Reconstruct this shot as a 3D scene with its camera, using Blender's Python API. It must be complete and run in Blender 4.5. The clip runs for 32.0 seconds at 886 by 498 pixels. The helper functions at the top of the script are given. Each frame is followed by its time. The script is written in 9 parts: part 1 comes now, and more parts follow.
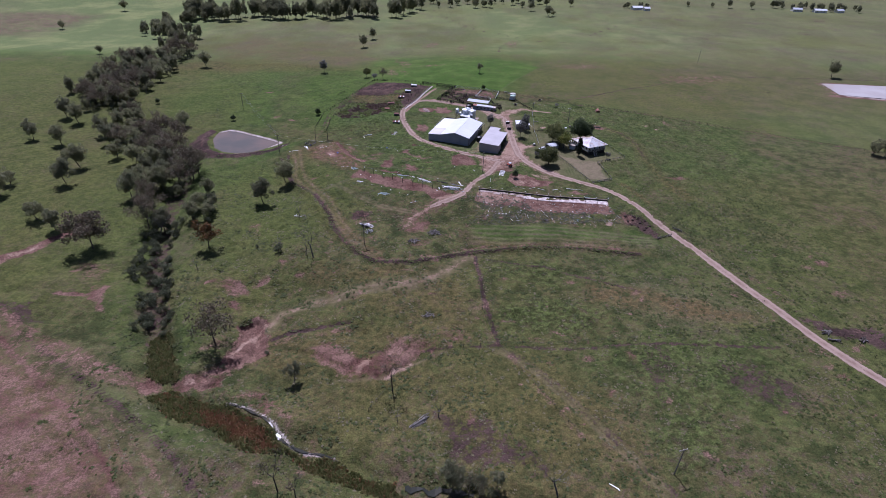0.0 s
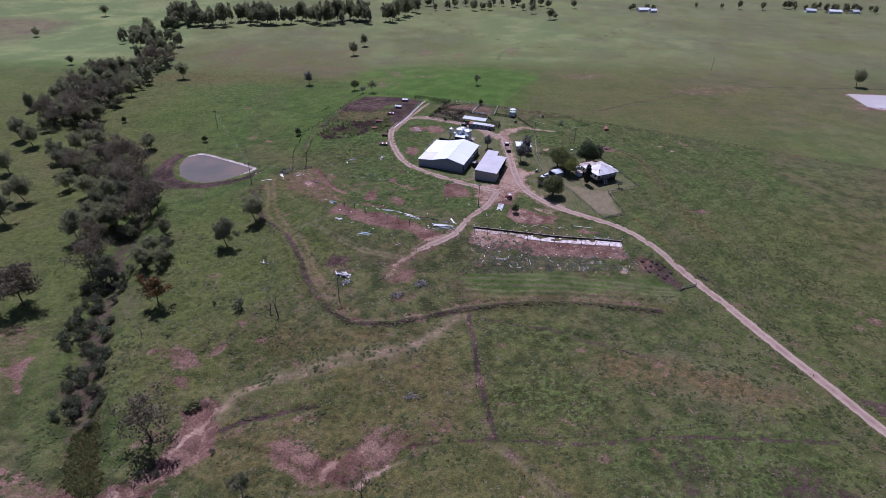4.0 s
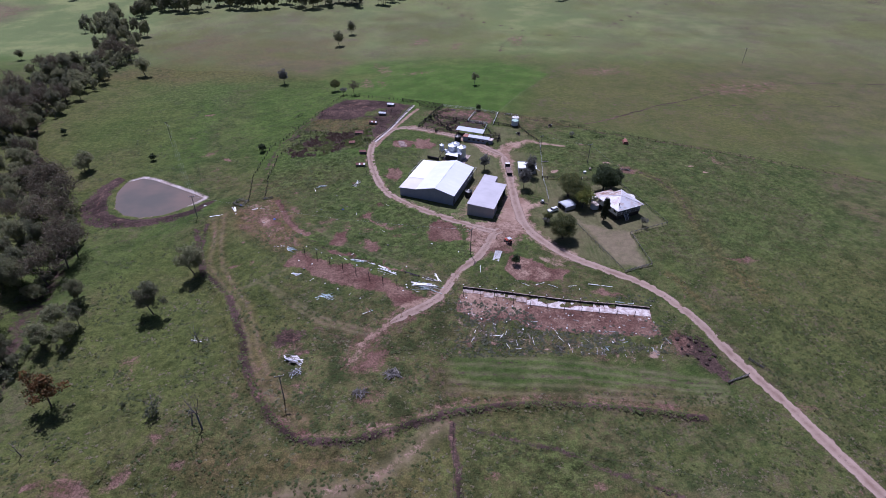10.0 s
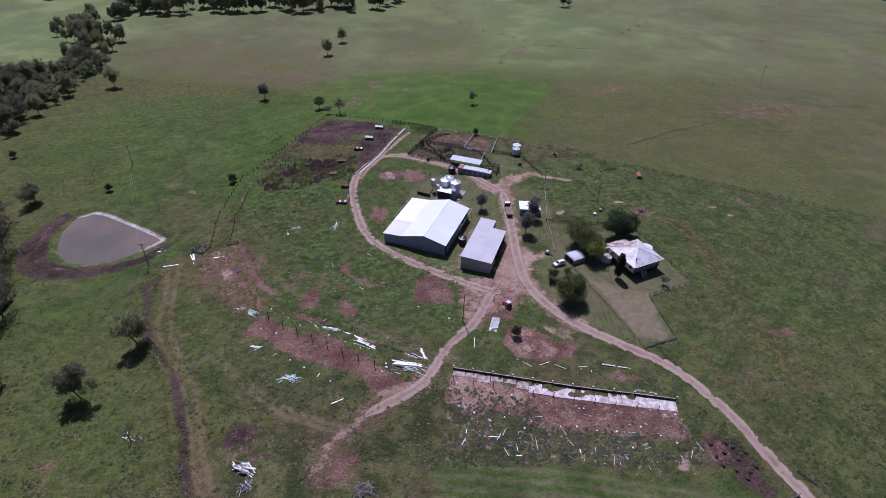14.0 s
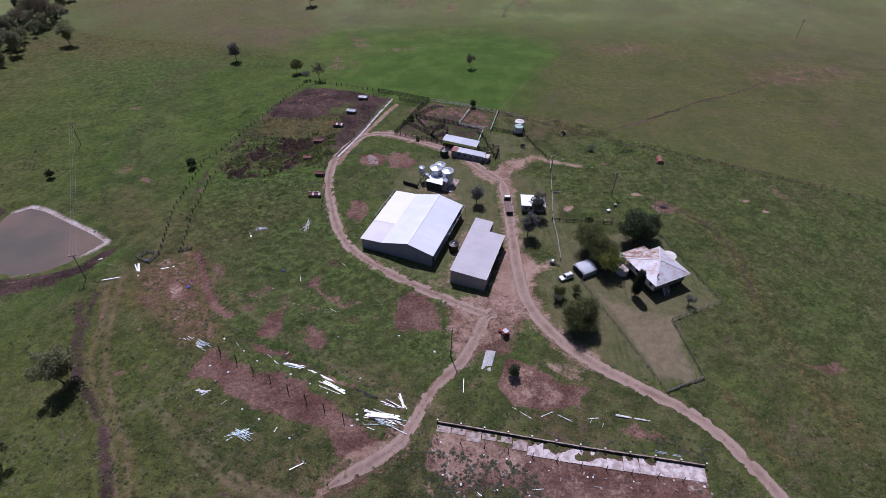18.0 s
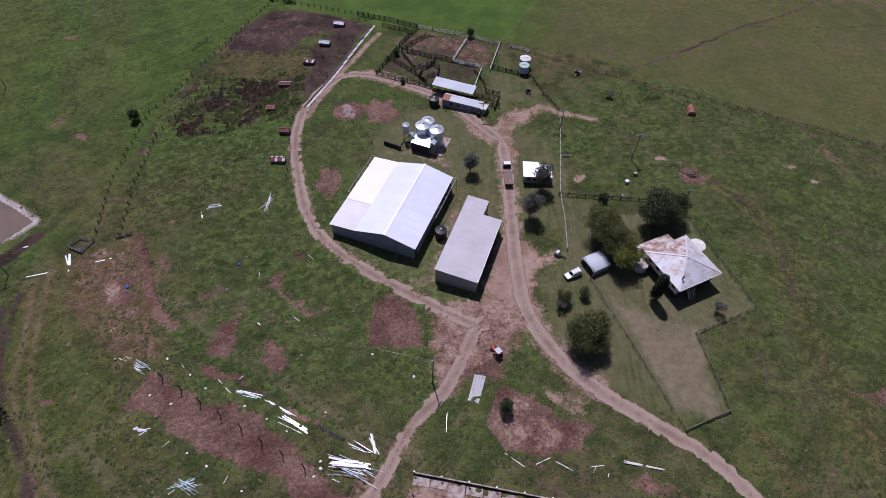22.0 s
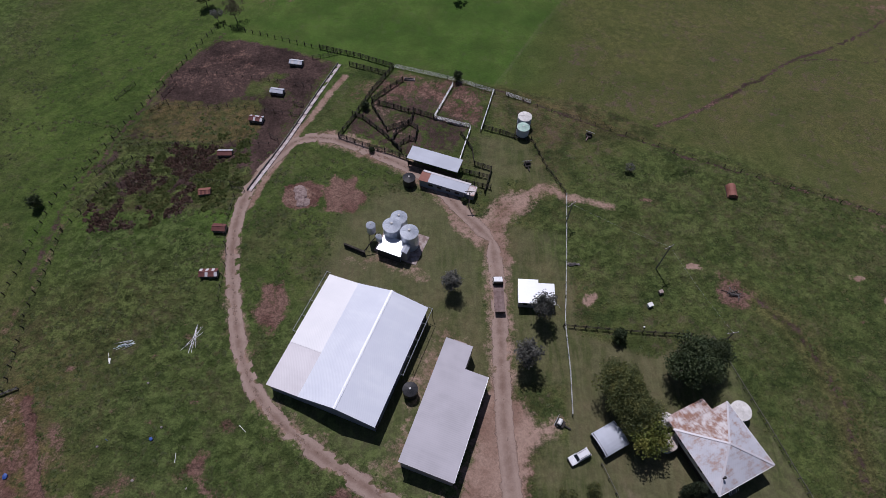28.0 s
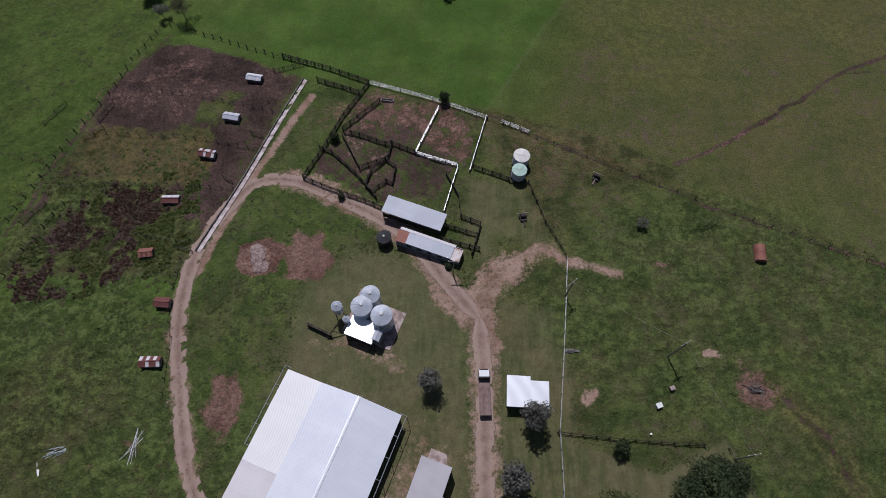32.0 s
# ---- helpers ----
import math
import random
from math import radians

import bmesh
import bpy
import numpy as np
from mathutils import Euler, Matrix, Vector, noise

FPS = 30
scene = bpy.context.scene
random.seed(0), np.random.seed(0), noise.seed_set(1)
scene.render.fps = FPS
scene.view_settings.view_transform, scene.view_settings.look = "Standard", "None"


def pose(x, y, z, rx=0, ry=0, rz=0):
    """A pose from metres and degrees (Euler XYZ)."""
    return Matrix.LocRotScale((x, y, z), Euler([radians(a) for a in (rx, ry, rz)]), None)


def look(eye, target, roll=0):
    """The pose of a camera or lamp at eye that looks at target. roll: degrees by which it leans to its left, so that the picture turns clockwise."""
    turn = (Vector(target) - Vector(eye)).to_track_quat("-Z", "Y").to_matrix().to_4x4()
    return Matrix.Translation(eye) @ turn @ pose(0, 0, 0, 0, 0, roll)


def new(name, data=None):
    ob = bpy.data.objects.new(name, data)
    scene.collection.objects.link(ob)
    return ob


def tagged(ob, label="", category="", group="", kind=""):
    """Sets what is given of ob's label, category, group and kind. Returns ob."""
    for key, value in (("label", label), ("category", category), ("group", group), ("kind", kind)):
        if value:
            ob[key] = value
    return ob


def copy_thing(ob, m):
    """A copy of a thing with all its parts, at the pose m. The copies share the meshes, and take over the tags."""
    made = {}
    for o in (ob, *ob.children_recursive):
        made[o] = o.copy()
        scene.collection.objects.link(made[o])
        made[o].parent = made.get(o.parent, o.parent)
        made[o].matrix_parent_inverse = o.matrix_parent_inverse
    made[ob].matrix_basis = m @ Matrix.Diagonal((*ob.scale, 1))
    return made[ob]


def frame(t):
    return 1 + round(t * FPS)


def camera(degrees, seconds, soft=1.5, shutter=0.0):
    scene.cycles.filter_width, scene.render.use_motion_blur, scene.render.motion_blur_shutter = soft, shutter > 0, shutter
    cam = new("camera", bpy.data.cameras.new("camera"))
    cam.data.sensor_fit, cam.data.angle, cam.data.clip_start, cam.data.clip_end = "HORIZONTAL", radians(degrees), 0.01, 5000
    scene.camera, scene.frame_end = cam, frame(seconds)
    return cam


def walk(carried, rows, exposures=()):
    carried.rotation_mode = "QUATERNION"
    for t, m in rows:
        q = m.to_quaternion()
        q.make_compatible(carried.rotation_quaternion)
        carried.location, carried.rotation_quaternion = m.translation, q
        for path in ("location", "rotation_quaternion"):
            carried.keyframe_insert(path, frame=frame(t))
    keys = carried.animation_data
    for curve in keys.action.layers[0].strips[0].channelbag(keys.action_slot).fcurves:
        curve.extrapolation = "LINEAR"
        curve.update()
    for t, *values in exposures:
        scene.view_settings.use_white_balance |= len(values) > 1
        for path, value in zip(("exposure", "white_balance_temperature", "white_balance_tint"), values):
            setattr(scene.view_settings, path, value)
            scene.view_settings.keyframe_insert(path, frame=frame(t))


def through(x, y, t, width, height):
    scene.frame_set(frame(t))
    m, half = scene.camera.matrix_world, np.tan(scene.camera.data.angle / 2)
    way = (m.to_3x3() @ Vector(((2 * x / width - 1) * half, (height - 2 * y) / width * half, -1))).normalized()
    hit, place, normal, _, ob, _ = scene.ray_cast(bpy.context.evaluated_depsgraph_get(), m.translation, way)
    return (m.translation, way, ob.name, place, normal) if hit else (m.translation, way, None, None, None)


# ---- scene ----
cam = camera(78.2, 32.0, soft=0.8)
PATH = [
    (0, (-21.396, -155.649, 118.39), (-21.336, -153.966, 117.312), 2.1),
    (0.5, (-20.643, -150.829, 118.406), (-20.583, -149.146, 117.327), 2.1),
    (1, (-19.917, -145.958, 118.425), (-19.858, -144.276, 117.345), 2.0),
    (2, (-18.548, -136.203, 118.42), (-18.49, -134.521, 117.339), 2.0),
    (3, (-17.092, -126.339, 118.356), (-17.037, -124.657, 117.275), 1.8),
    (3.5, (-16.464, -121.458, 118.34), (-16.409, -119.777, 117.258), 1.8),
    (5.5, (-13.507, -102.519, 117.954), (-13.457, -100.839, 116.87), 1.7),
    (6, (-12.814, -97.732, 117.856), (-12.765, -96.053, 116.771), 1.7),
    (7, (-11.485, -88.04, 117.552), (-11.439, -86.362, 116.466), 1.6),
    (7.5, (-10.668, -83.219, 117.453), (-10.623, -81.551, 116.35), 1.5),
    (8, (-9.721, -78.497, 117.379), (-9.68, -76.859, 116.232), 1.4),
    (9, (-7.732, -69.478, 117.392), (-7.697, -67.841, 116.243), 1.3),
    (10, (-6.463, -60.042, 117.815), (-6.43, -58.408, 116.663), 1.3),
    (11, (-5.676, -50.947, 118.484), (-5.643, -49.316, 117.328), 1.3),
    (12, (-5.175, -42.217, 118.847), (-5.136, -40.586, 117.691), 1.7),
    (13, (-4.633, -32.733, 118.722), (-4.591, -31.102, 117.565), 2.0),
    (14, (-3.517, -23.045, 118.55), (-3.474, -21.416, 117.39), 2.2),
    (14.5, (-2.971, -18.322, 118.436), (-2.93, -16.694, 117.275), 2.3),
    (16.5, (-0.876, 0.099, 117.417), (-0.835, 1.73, 116.26), 2.5),
    (17, (-0.23, 4.616, 117.235), (-0.189, 6.248, 116.081), 2.5),
    (17.5, (0.583, 9.014, 117.029), (0.621, 10.624, 115.843), 2.5),
    (18, (1.578, 13.422, 116.79), (1.615, 14.931, 115.477), 2.3),
    (18.5, (2.674, 17.921, 116.586), (2.706, 19.316, 115.154), 2.2),
    (19, (3.601, 22.483, 116.438), (3.629, 23.878, 115.005), 2.1),
    (20, (5.014, 31.62, 116.073), (5.039, 32.994, 114.62), 2.1),
    (20.5, (5.526, 36.584, 115.982), (5.552, 37.871, 114.451), 2.4),
    (21, (5.999, 41.631, 115.909), (6.027, 42.876, 114.344), 2.4),
    (22, (6.985, 51.672, 115.698), (7.012, 52.91, 114.128), 2.3),
    (23, (7.901, 61.53, 115.556), (7.928, 62.751, 113.972), 2.2),
    (23.5, (8.447, 66.262, 115.504), (8.474, 67.427, 113.878), 2.2),
    (24, (9.08, 71.04, 115.472), (9.106, 72.16, 113.815), 2.2),
    (25, (10.608, 80.794, 115.534), (10.625, 81.907, 113.872), 1.8),
    (25.5, (11.275, 85.675, 115.575), (11.29, 86.784, 113.911), 1.8),
    (27.5, (13.31, 104.816, 115.441), (13.325, 105.911, 113.768), 1.8),
    (28, (13.827, 109.724, 115.381), (13.841, 110.814, 113.704), 1.8),
    (29, (14.807, 119.518, 115.18), (14.821, 120.6, 113.498), 2.0),
    (29.5, (15.323, 124.244, 115.1), (15.338, 125.324, 113.418), 2.0),
    (30, (15.863, 128.945, 115.02), (15.88, 129.954, 113.294), 2.1),
    (30.5, (16.424, 133.884, 114.869), (16.442, 134.776, 113.079), 2.4),
    (31, (17.012, 138.9, 114.81), (17.029, 139.784, 113.015), 2.3),
    (32, (18.274, 149.015, 114.782), (18.286, 149.883, 112.98), 2.1),
]
EXPOSURES = [(0.0, 0.17, 5450, 31), (8.0, 0.18, 5340, 32.5), (14.0, 0.02, 5420, 32), (19.0, -0.12, 5700, 29), (24.0, -0.24, 5800, 27), (25.2, -0.36, 5820, 26), (32.0, -0.49, 5930, 19)]
walk(cam, [(t, look(eye, target, roll)) for t, eye, target, roll in PATH], exposures=EXPOSURES)

# ---- light ----
SUN_EL, SHADOW = radians(62), Vector((0.30, -0.954, 0))
world = bpy.data.worlds.new("sky")
scene.world = world
world.use_nodes = True
wt = world.node_tree
sky = wt.nodes.new("ShaderNodeTexSky")
sky.sky_type, sky.sun_disc, sky.sun_elevation = "NISHITA", False, SUN_EL
sky.sun_rotation = math.atan2(-SHADOW.x, -SHADOW.y)
sky.air_density, sky.dust_density, sky.ozone_density = 1.0, 1.2, 1.0
wt.nodes["Background"].inputs["Strength"].default_value = 0.045
wt.links.new(sky.outputs[0], wt.nodes["Background"].inputs["Color"])
sun_data = bpy.data.lights.new("sun", "SUN")
sun_data.energy, sun_data.angle, sun_data.color = 4.1, radians(0.53), (1.0, 0.965, 0.91)
sun = new("sun", sun_data)
sun.matrix_world = look((0, 0, 300), Vector((0, 0, 300)) + SHADOW * math.cos(SUN_EL) - Vector((0, 0, math.sin(SUN_EL))))


# ---- material tools ----
class Nodes:
    """A small builder for node materials."""

    def __init__(self, name, rough=0.8, metal=0.0, spec=0.3):
        self.m = bpy.data.materials.new(name)
        self.m.use_nodes = True
        self.t = self.m.node_tree
        self.b = self.t.nodes["Principled BSDF"]
        self.b.inputs["Roughness"].default_value = rough
        self.b.inputs["Metallic"].default_value = metal
        self.b.inputs["Specular IOR Level"].default_value = spec
        self.pos = self.t.nodes.new("ShaderNodeTexCoord").outputs["Object"]

    def put(self, sock, v):
        if isinstance(v, bpy.types.NodeSocket):
            self.t.links.new(v, sock)
        elif isinstance(v, tuple):
            sock.default_value = (*v, 1.0)[: len(sock.default_value)]
        else:
            sock.default_value = v
        return self

    def noise(self, size, detail=3.0, rough=0.55, stretch=None, where=None):
        n = self.t.nodes.new("ShaderNodeTexNoise")
        n.inputs["Scale"].default_value = 1.0 / size
        n.inputs["Detail"].default_value, n.inputs["Roughness"].default_value = detail, rough
        src = where or self.pos
        if stretch:
            mp = self.t.nodes.new("ShaderNodeMapping")
            mp.inputs["Scale"].default_value = stretch
            self.t.links.new(src, mp.inputs["Vector"])
            src = mp.outputs[0]
        self.t.links.new(src, n.inputs["Vector"])
        return n.outputs["Fac"]

    def cells(self, size, feature="F1"):
        n = self.t.nodes.new("ShaderNodeTexVoronoi")
        n.feature = feature
        n.inputs["Scale"].default_value = 1.0 / size
        self.t.links.new(self.pos, n.inputs["Vector"])
        return n.outputs["Distance"]

    def math(self, op, a, b=0.0, c=None):
        n = self.t.nodes.new("ShaderNodeMath")
        n.operation = op
        self.put(n.inputs[0], a).put(n.inputs[1], b)
        if c is not None:
            self.put(n.inputs[2], c)
        return n.outputs[0]

    def step(self, v, lo, hi, to0=0.0, to1=1.0):
        n = self.t.nodes.new("ShaderNodeMapRange")
        n.interpolation_type = "SMOOTHSTEP"
        for k, x in enumerate((v, lo, hi, to0, to1)):
            self.put(n.inputs[k], x)
        return n.outputs[0]

    def mix(self, f, a, b, mode="MIX"):
        n = self.t.nodes.new("ShaderNodeMix")
        n.data_type, n.blend_type = "RGBA", mode
        n.clamp_factor = True
        self.put(n.inputs[0], f).put(n.inputs[6], a).put(n.inputs[7], b)
        return n.outputs[2]

    def attr(self, name):
        n = self.t.nodes.new("ShaderNodeAttribute")
        n.attribute_name = name
        s = self.t.nodes.new("ShaderNodeSeparateColor")
        self.t.links.new(n.outputs["Color"], s.inputs[0])
        return (*s.outputs[:3], n.outputs["Alpha"])

    def northing(self):
        n = self.t.nodes.new("ShaderNodeSeparateXYZ")
        self.t.links.new(self.pos, n.inputs[0])
        return n.outputs[1]

    def rand(self):
        return self.t.nodes.new("ShaderNodeObjectInfo").outputs["Random"]

    def island(self):
        return self.t.nodes.new("ShaderNodeNewGeometry").outputs["Random Per Island"]

    def bump(self, h, dist, strength=1.0):
        n = self.t.nodes.new("ShaderNodeBump")
        n.inputs["Distance"].default_value = dist
        self.put(n.inputs["Strength"], strength)
        self.t.links.new(h, n.inputs["Height"])
        self.t.links.new(n.outputs[0], self.b.inputs["Normal"])
        return self

    def col(self, c):
        return self.put(self.b.inputs["Base Color"], c)

    def gloss(self, r):
        return self.put(self.b.inputs["Roughness"], r)


def two_tone(name, a, b, size, rough=0.8, metal=0.0, fine=None, bump=0.0, spec=0.3, vary=0.0):
    """A weathered surface: two colours in patches, with a finer grain and a little difference from piece to piece."""
    n = Nodes(name, rough, metal, spec)
    c = n.mix(n.step(n.noise(size, 4), 0.35, 0.65), a, b)
    g = n.noise(fine or size / 12, 3)
    c = n.mix(1.0, c, n.mix(g, (0.72, 0.72, 0.72), (1.25, 1.25, 1.25)), "MULTIPLY")
    if vary:
        c = n.mix(1.0, c, n.mix(n.rand(), (1 - vary,) * 3, (1 + vary,) * 3), "MULTIPLY")
    n.col(c)
    if bump:
        n.bump(g, bump)
    return n.m


def sheet_iron(name, a, b, rust=(0.22, 0.09, 0.045), rusty=0.0, along=0, pitch=0.1, rough=0.45, metal=0.55):
    """Corrugated roofing: ribs along one axis, sheet laps, stains and rust."""
    n = Nodes(name, rough, metal, 0.4)
    big = n.noise(5.0, 3)
    lap = n.noise(1.6, 1, stretch=(0.9, 0.08, 0.5) if along else (0.08, 0.9, 0.5))
    c = n.mix(n.step(big, 0.3, 0.7), a, b)
    c = n.mix(n.step(lap, 0.4, 0.62), c, n.mix(0.5, c, b))
    if rusty:
        r = n.math("ADD", n.noise(2.2, 5, 0.7), n.math("MULTIPLY", n.noise(0.35, 3, stretch=(1, .15, 1) if along else (.15, 1, 1)), 0.35))
        c = n.mix(n.step(r, 0.98 - rusty, 1.1 - rusty * 0.6), c, rust)
    n.col(c)
    w = n.t.nodes.new("ShaderNodeTexWave")
    w.bands_direction = "X" if along else "Y"
    w.inputs["Scale"].default_value = 0.314 / pitch
    n.t.links.new(n.pos, w.inputs["Vector"])
    n.bump(w.outputs["Fac"], 0.012, 0.6)
    return n.m


# ---- materials ----
def make_ground():
    n = Nodes("pasture_soil", 0.95, 0, 0.1)
    dirt, red, dark, mown = n.attr("soil")
    lush, dry, weedy, pale = n.attr("sward")
    rust, leafy, trail, olive = n.attr("growth")
    huge, big, mid, small, fine = n.noise(120, 3), n.noise(26, 4), n.noise(6.5, 5, 0.62), n.noise(1.5, 4, 0.65), n.noise(0.4, 3, 0.7)
    drift = n.noise(14, 5, 0.62)
    near = n.step(weedy, 0.35, 0.8)
    wide, broad = n.noise(38, 5, 0.6), n.noise(85, 4, 0.55)
    c = n.mix(n.step(mid, 0.38, 0.62), (0.040, 0.048, 0.019), (0.096, 0.098, 0.041))
    c = n.mix(n.math("MULTIPLY", n.step(big, 0.46, 0.66), 0.8), c, (0.088, 0.077, 0.038))
    c = n.mix(n.math("MULTIPLY", n.step(huge, 0.48, 0.64), 0.55), c, (0.078, 0.088, 0.032))
    c = n.mix(n.math("MULTIPLY", n.step(drift, 0.54, 0.70), 0.5), c, (0.094, 0.092, 0.038))
    # far plain: dry olive tones, paled to hold the distance haze in the colour
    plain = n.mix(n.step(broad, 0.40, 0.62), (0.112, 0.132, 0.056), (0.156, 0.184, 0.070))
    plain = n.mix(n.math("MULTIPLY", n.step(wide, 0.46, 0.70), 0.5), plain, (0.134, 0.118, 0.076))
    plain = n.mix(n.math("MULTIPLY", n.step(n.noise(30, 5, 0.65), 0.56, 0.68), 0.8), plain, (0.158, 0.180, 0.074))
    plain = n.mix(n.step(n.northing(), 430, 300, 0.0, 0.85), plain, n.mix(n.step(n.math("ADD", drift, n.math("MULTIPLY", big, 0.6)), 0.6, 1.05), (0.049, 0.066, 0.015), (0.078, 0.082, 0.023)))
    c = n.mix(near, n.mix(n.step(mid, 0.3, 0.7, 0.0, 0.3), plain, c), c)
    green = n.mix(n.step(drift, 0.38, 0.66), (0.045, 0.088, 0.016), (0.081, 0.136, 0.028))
    # the green is paled the same way beyond the farm, for haze
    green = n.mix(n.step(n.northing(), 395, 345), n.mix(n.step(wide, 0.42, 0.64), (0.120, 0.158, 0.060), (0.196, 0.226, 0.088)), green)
    vivid = n.mix(n.step(n.math("ADD", big, n.math("MULTIPLY", mid, 0.5)), 0.55, 0.95), (0.036, 0.096, 0.011), (0.072, 0.138, 0.020))
    green = n.mix(n.math("MULTIPLY", n.step(lush, 0.80, 0.98, 0.0, 0.36), n.step(n.northing(), 385, 345)), green, vivid)
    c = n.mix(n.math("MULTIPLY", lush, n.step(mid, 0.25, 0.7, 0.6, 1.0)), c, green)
    c = n.mix(n.math("MULTIPLY", dry, n.step(n.math("ADD", big, n.math("MULTIPLY", mid, 0.4)), 0.45, 0.85, 0.5, 0.9)), c, n.mix(n.step(drift, 0.4, 0.65), (0.100, 0.096, 0.054), (0.140, 0.132, 0.072)))
    # thin brownish stretches of sward
    thin = n.step(n.math("ADD", n.noise(19, 5, 0.66), n.math("MULTIPLY", n.math("SUBTRACT", mid, 0.5), 0.35)), 0.47, 0.66)
    c = n.mix(n.math("MULTIPLY", n.math("MULTIPLY", near, thin), n.step(lush, 0.4, 0.9, 0.55, 0.08)), c, n.mix(n.step(mid, 0.4, 0.6), (0.072, 0.064, 0.034), (0.108, 0.092, 0.052)))
    # weeds in clumps, and the bare crumbs between them
    tuft = n.math("MULTIPLY", n.math("MULTIPLY", weedy, n.math("SUBTRACT", 1.0, n.math("MULTIPLY", lush, 0.55))), n.step(small, 0.47, 0.60))
    c = n.mix(n.math("MULTIPLY", tuft, 0.75), c, n.mix(n.step(mid, 0.4, 0.6), (0.034, 0.054, 0.018), (0.084, 0.114, 0.038)))
    gap = n.math("MULTIPLY", n.step(n.math("ADD", n.noise(2.6, 5, 0.72), n.math("MULTIPLY", big, 0.5)), 0.78, 0.94), 0.62)
    c = n.mix(n.math("MULTIPLY", gap, n.math("SUBTRACT", 1.0, n.math("MAXIMUM", mown, n.math("MULTIPLY", lush, 0.75)))), c, (0.118, 0.082, 0.072))
    short = n.mix(n.step(n.math("ADD", big, n.math("MULTIPLY", mid, 0.5)), 0.55, 0.95), (0.070, 0.085, 0.034), (0.126, 0.112, 0.066))
    stripe = n.noise(1.1, 3, 0.6, stretch=(1.0, 0.12, 1.0))
    short = n.mix(n.math("MULTIPLY", n.step(stripe, 0.42, 0.60), 0.75), short, (0.118, 0.118, 0.064))
    short = n.mix(n.math("MULTIPLY", dry, n.step(mid, 0.3, 0.6, 0.55, 1.0)), short, (0.190, 0.158, 0.112))
    c = n.mix(mown, c, short)
    # drifts of seeding grass, fresh leafy growth and sunlit olive sward
    clot = n.noise(2.0, 5, 0.68)
    ragged = n.math("ADD", n.math("MULTIPLY", drift, 0.6), n.math("MULTIPLY", clot, 0.55))
    c = n.mix(n.math("MULTIPLY", rust, n.step(ragged, 0.42, 0.68, 0.25, 0.95)), c, n.mix(n.step(clot, 0.38, 0.62), (0.078, 0.062, 0.030), (0.128, 0.094, 0.046)))
    c = n.mix(n.math("MULTIPLY", olive, n.step(ragged, 0.36, 0.74, 0.35, 0.8)), c, n.mix(n.step(clot, 0.36, 0.64), (0.074, 0.082, 0.026), (0.108, 0.116, 0.036)))
    c = n.mix(n.math("MULTIPLY", leafy, n.step(ragged, 0.46, 0.66, 0.1, 0.9)), c, n.mix(n.step(clot, 0.42, 0.58), (0.032, 0.052, 0.015), (0.096, 0.132, 0.042)))
    grain = n.mix(n.step(fine, 0.28, 0.72), (0.66, 0.66, 0.66), (1.36, 1.36, 1.36))
    c = n.mix(n.math("SUBTRACT", 1.0, n.math("MAXIMUM", n.math("MULTIPLY", mown, 0.7), n.math("MULTIPLY", lush, 0.45))), c, n.mix(1.0, c, grain, "MULTIPLY"))
    # dark flecks: shadows of weed tufts painted into the colour
    tuft_shade = n.math("MULTIPLY", n.math("MULTIPLY", weedy, n.math("SUBTRACT", 1.0, mown)), n.step(n.noise(0.75, 3, 0.7), 0.56, 0.66))
    c = n.mix(n.math("MULTIPLY", tuft_shade, 0.55), c, n.mix(1.0, c, (0.52, 0.54, 0.50), "MULTIPLY"))
    # lumps lighter, hollows darker: shading of the weed relief put into the colour
    c = n.mix(1.0, c, n.mix(n.step(clot, 0.34, 0.66), n.mix(near, (0.95, 0.95, 0.95), (0.86, 0.87, 0.86)), n.mix(near, (1.04, 1.04, 1.04), (1.10, 1.11, 1.08))), "MULTIPLY")
    c = n.mix(n.math("MULTIPLY", trail, n.step(n.math("ADD", small, n.math("MULTIPLY", mid, 0.5)), 0.55, 0.95, 0.5, 0.95)), c, n.mix(n.step(mid, 0.4, 0.6), (0.138, 0.118, 0.070), (0.196, 0.160, 0.108)))
    warm = n.mix(near, (1.03, 1.0, 1.0), (1.08, 1.0, 0.96))
    c = n.mix(n.math("SUBTRACT", 1.0, n.math("MULTIPLY", lush, 0.8)), c, n.mix(1.0, c, warm, "MULTIPLY"))
    # several kinds of ragged-edged soil; dark also holds painted bank, gully and tree shade
    e1, e2, e3 = n.noise(3.4, 5, 0.68), n.noise(0.8, 4, 0.7), n.noise(11, 3)
    edge = n.math("ADD", n.math("MULTIPLY", n.math("SUBTRACT", e1, 0.5), 1.1), n.math("MULTIPLY", n.math("SUBTRACT", e2, 0.5), 0.75))
    crumb = n.step(n.math("ADD", n.math("MULTIPLY", e2, 0.6), n.math("MULTIPLY", fine, 0.4)), 0.35, 0.66)
    for mask, one, two, lo, hi, rag in ((dark, (0.036, 0.024, 0.021), (0.090, 0.058, 0.050), 0.28, 0.66, 1.3), (red, (0.106, 0.054, 0.043), (0.206, 0.126, 0.098), 0.24, 0.74, 1.25), (dirt, (0.222, 0.138, 0.103), (0.342, 0.238, 0.186), 0.30, 0.66, 0.8), (pale, (0.36, 0.29, 0.26), (0.52, 0.46, 0.44), 0.25, 0.80, 0.5)):
        f = n.math("MULTIPLY", n.step(n.math("ADD", mask, n.math("MULTIPLY", n.math("MULTIPLY", edge, rag), n.step(mask, 0.0, 0.35))), lo, hi), n.step(mask, 0.0, 0.25))
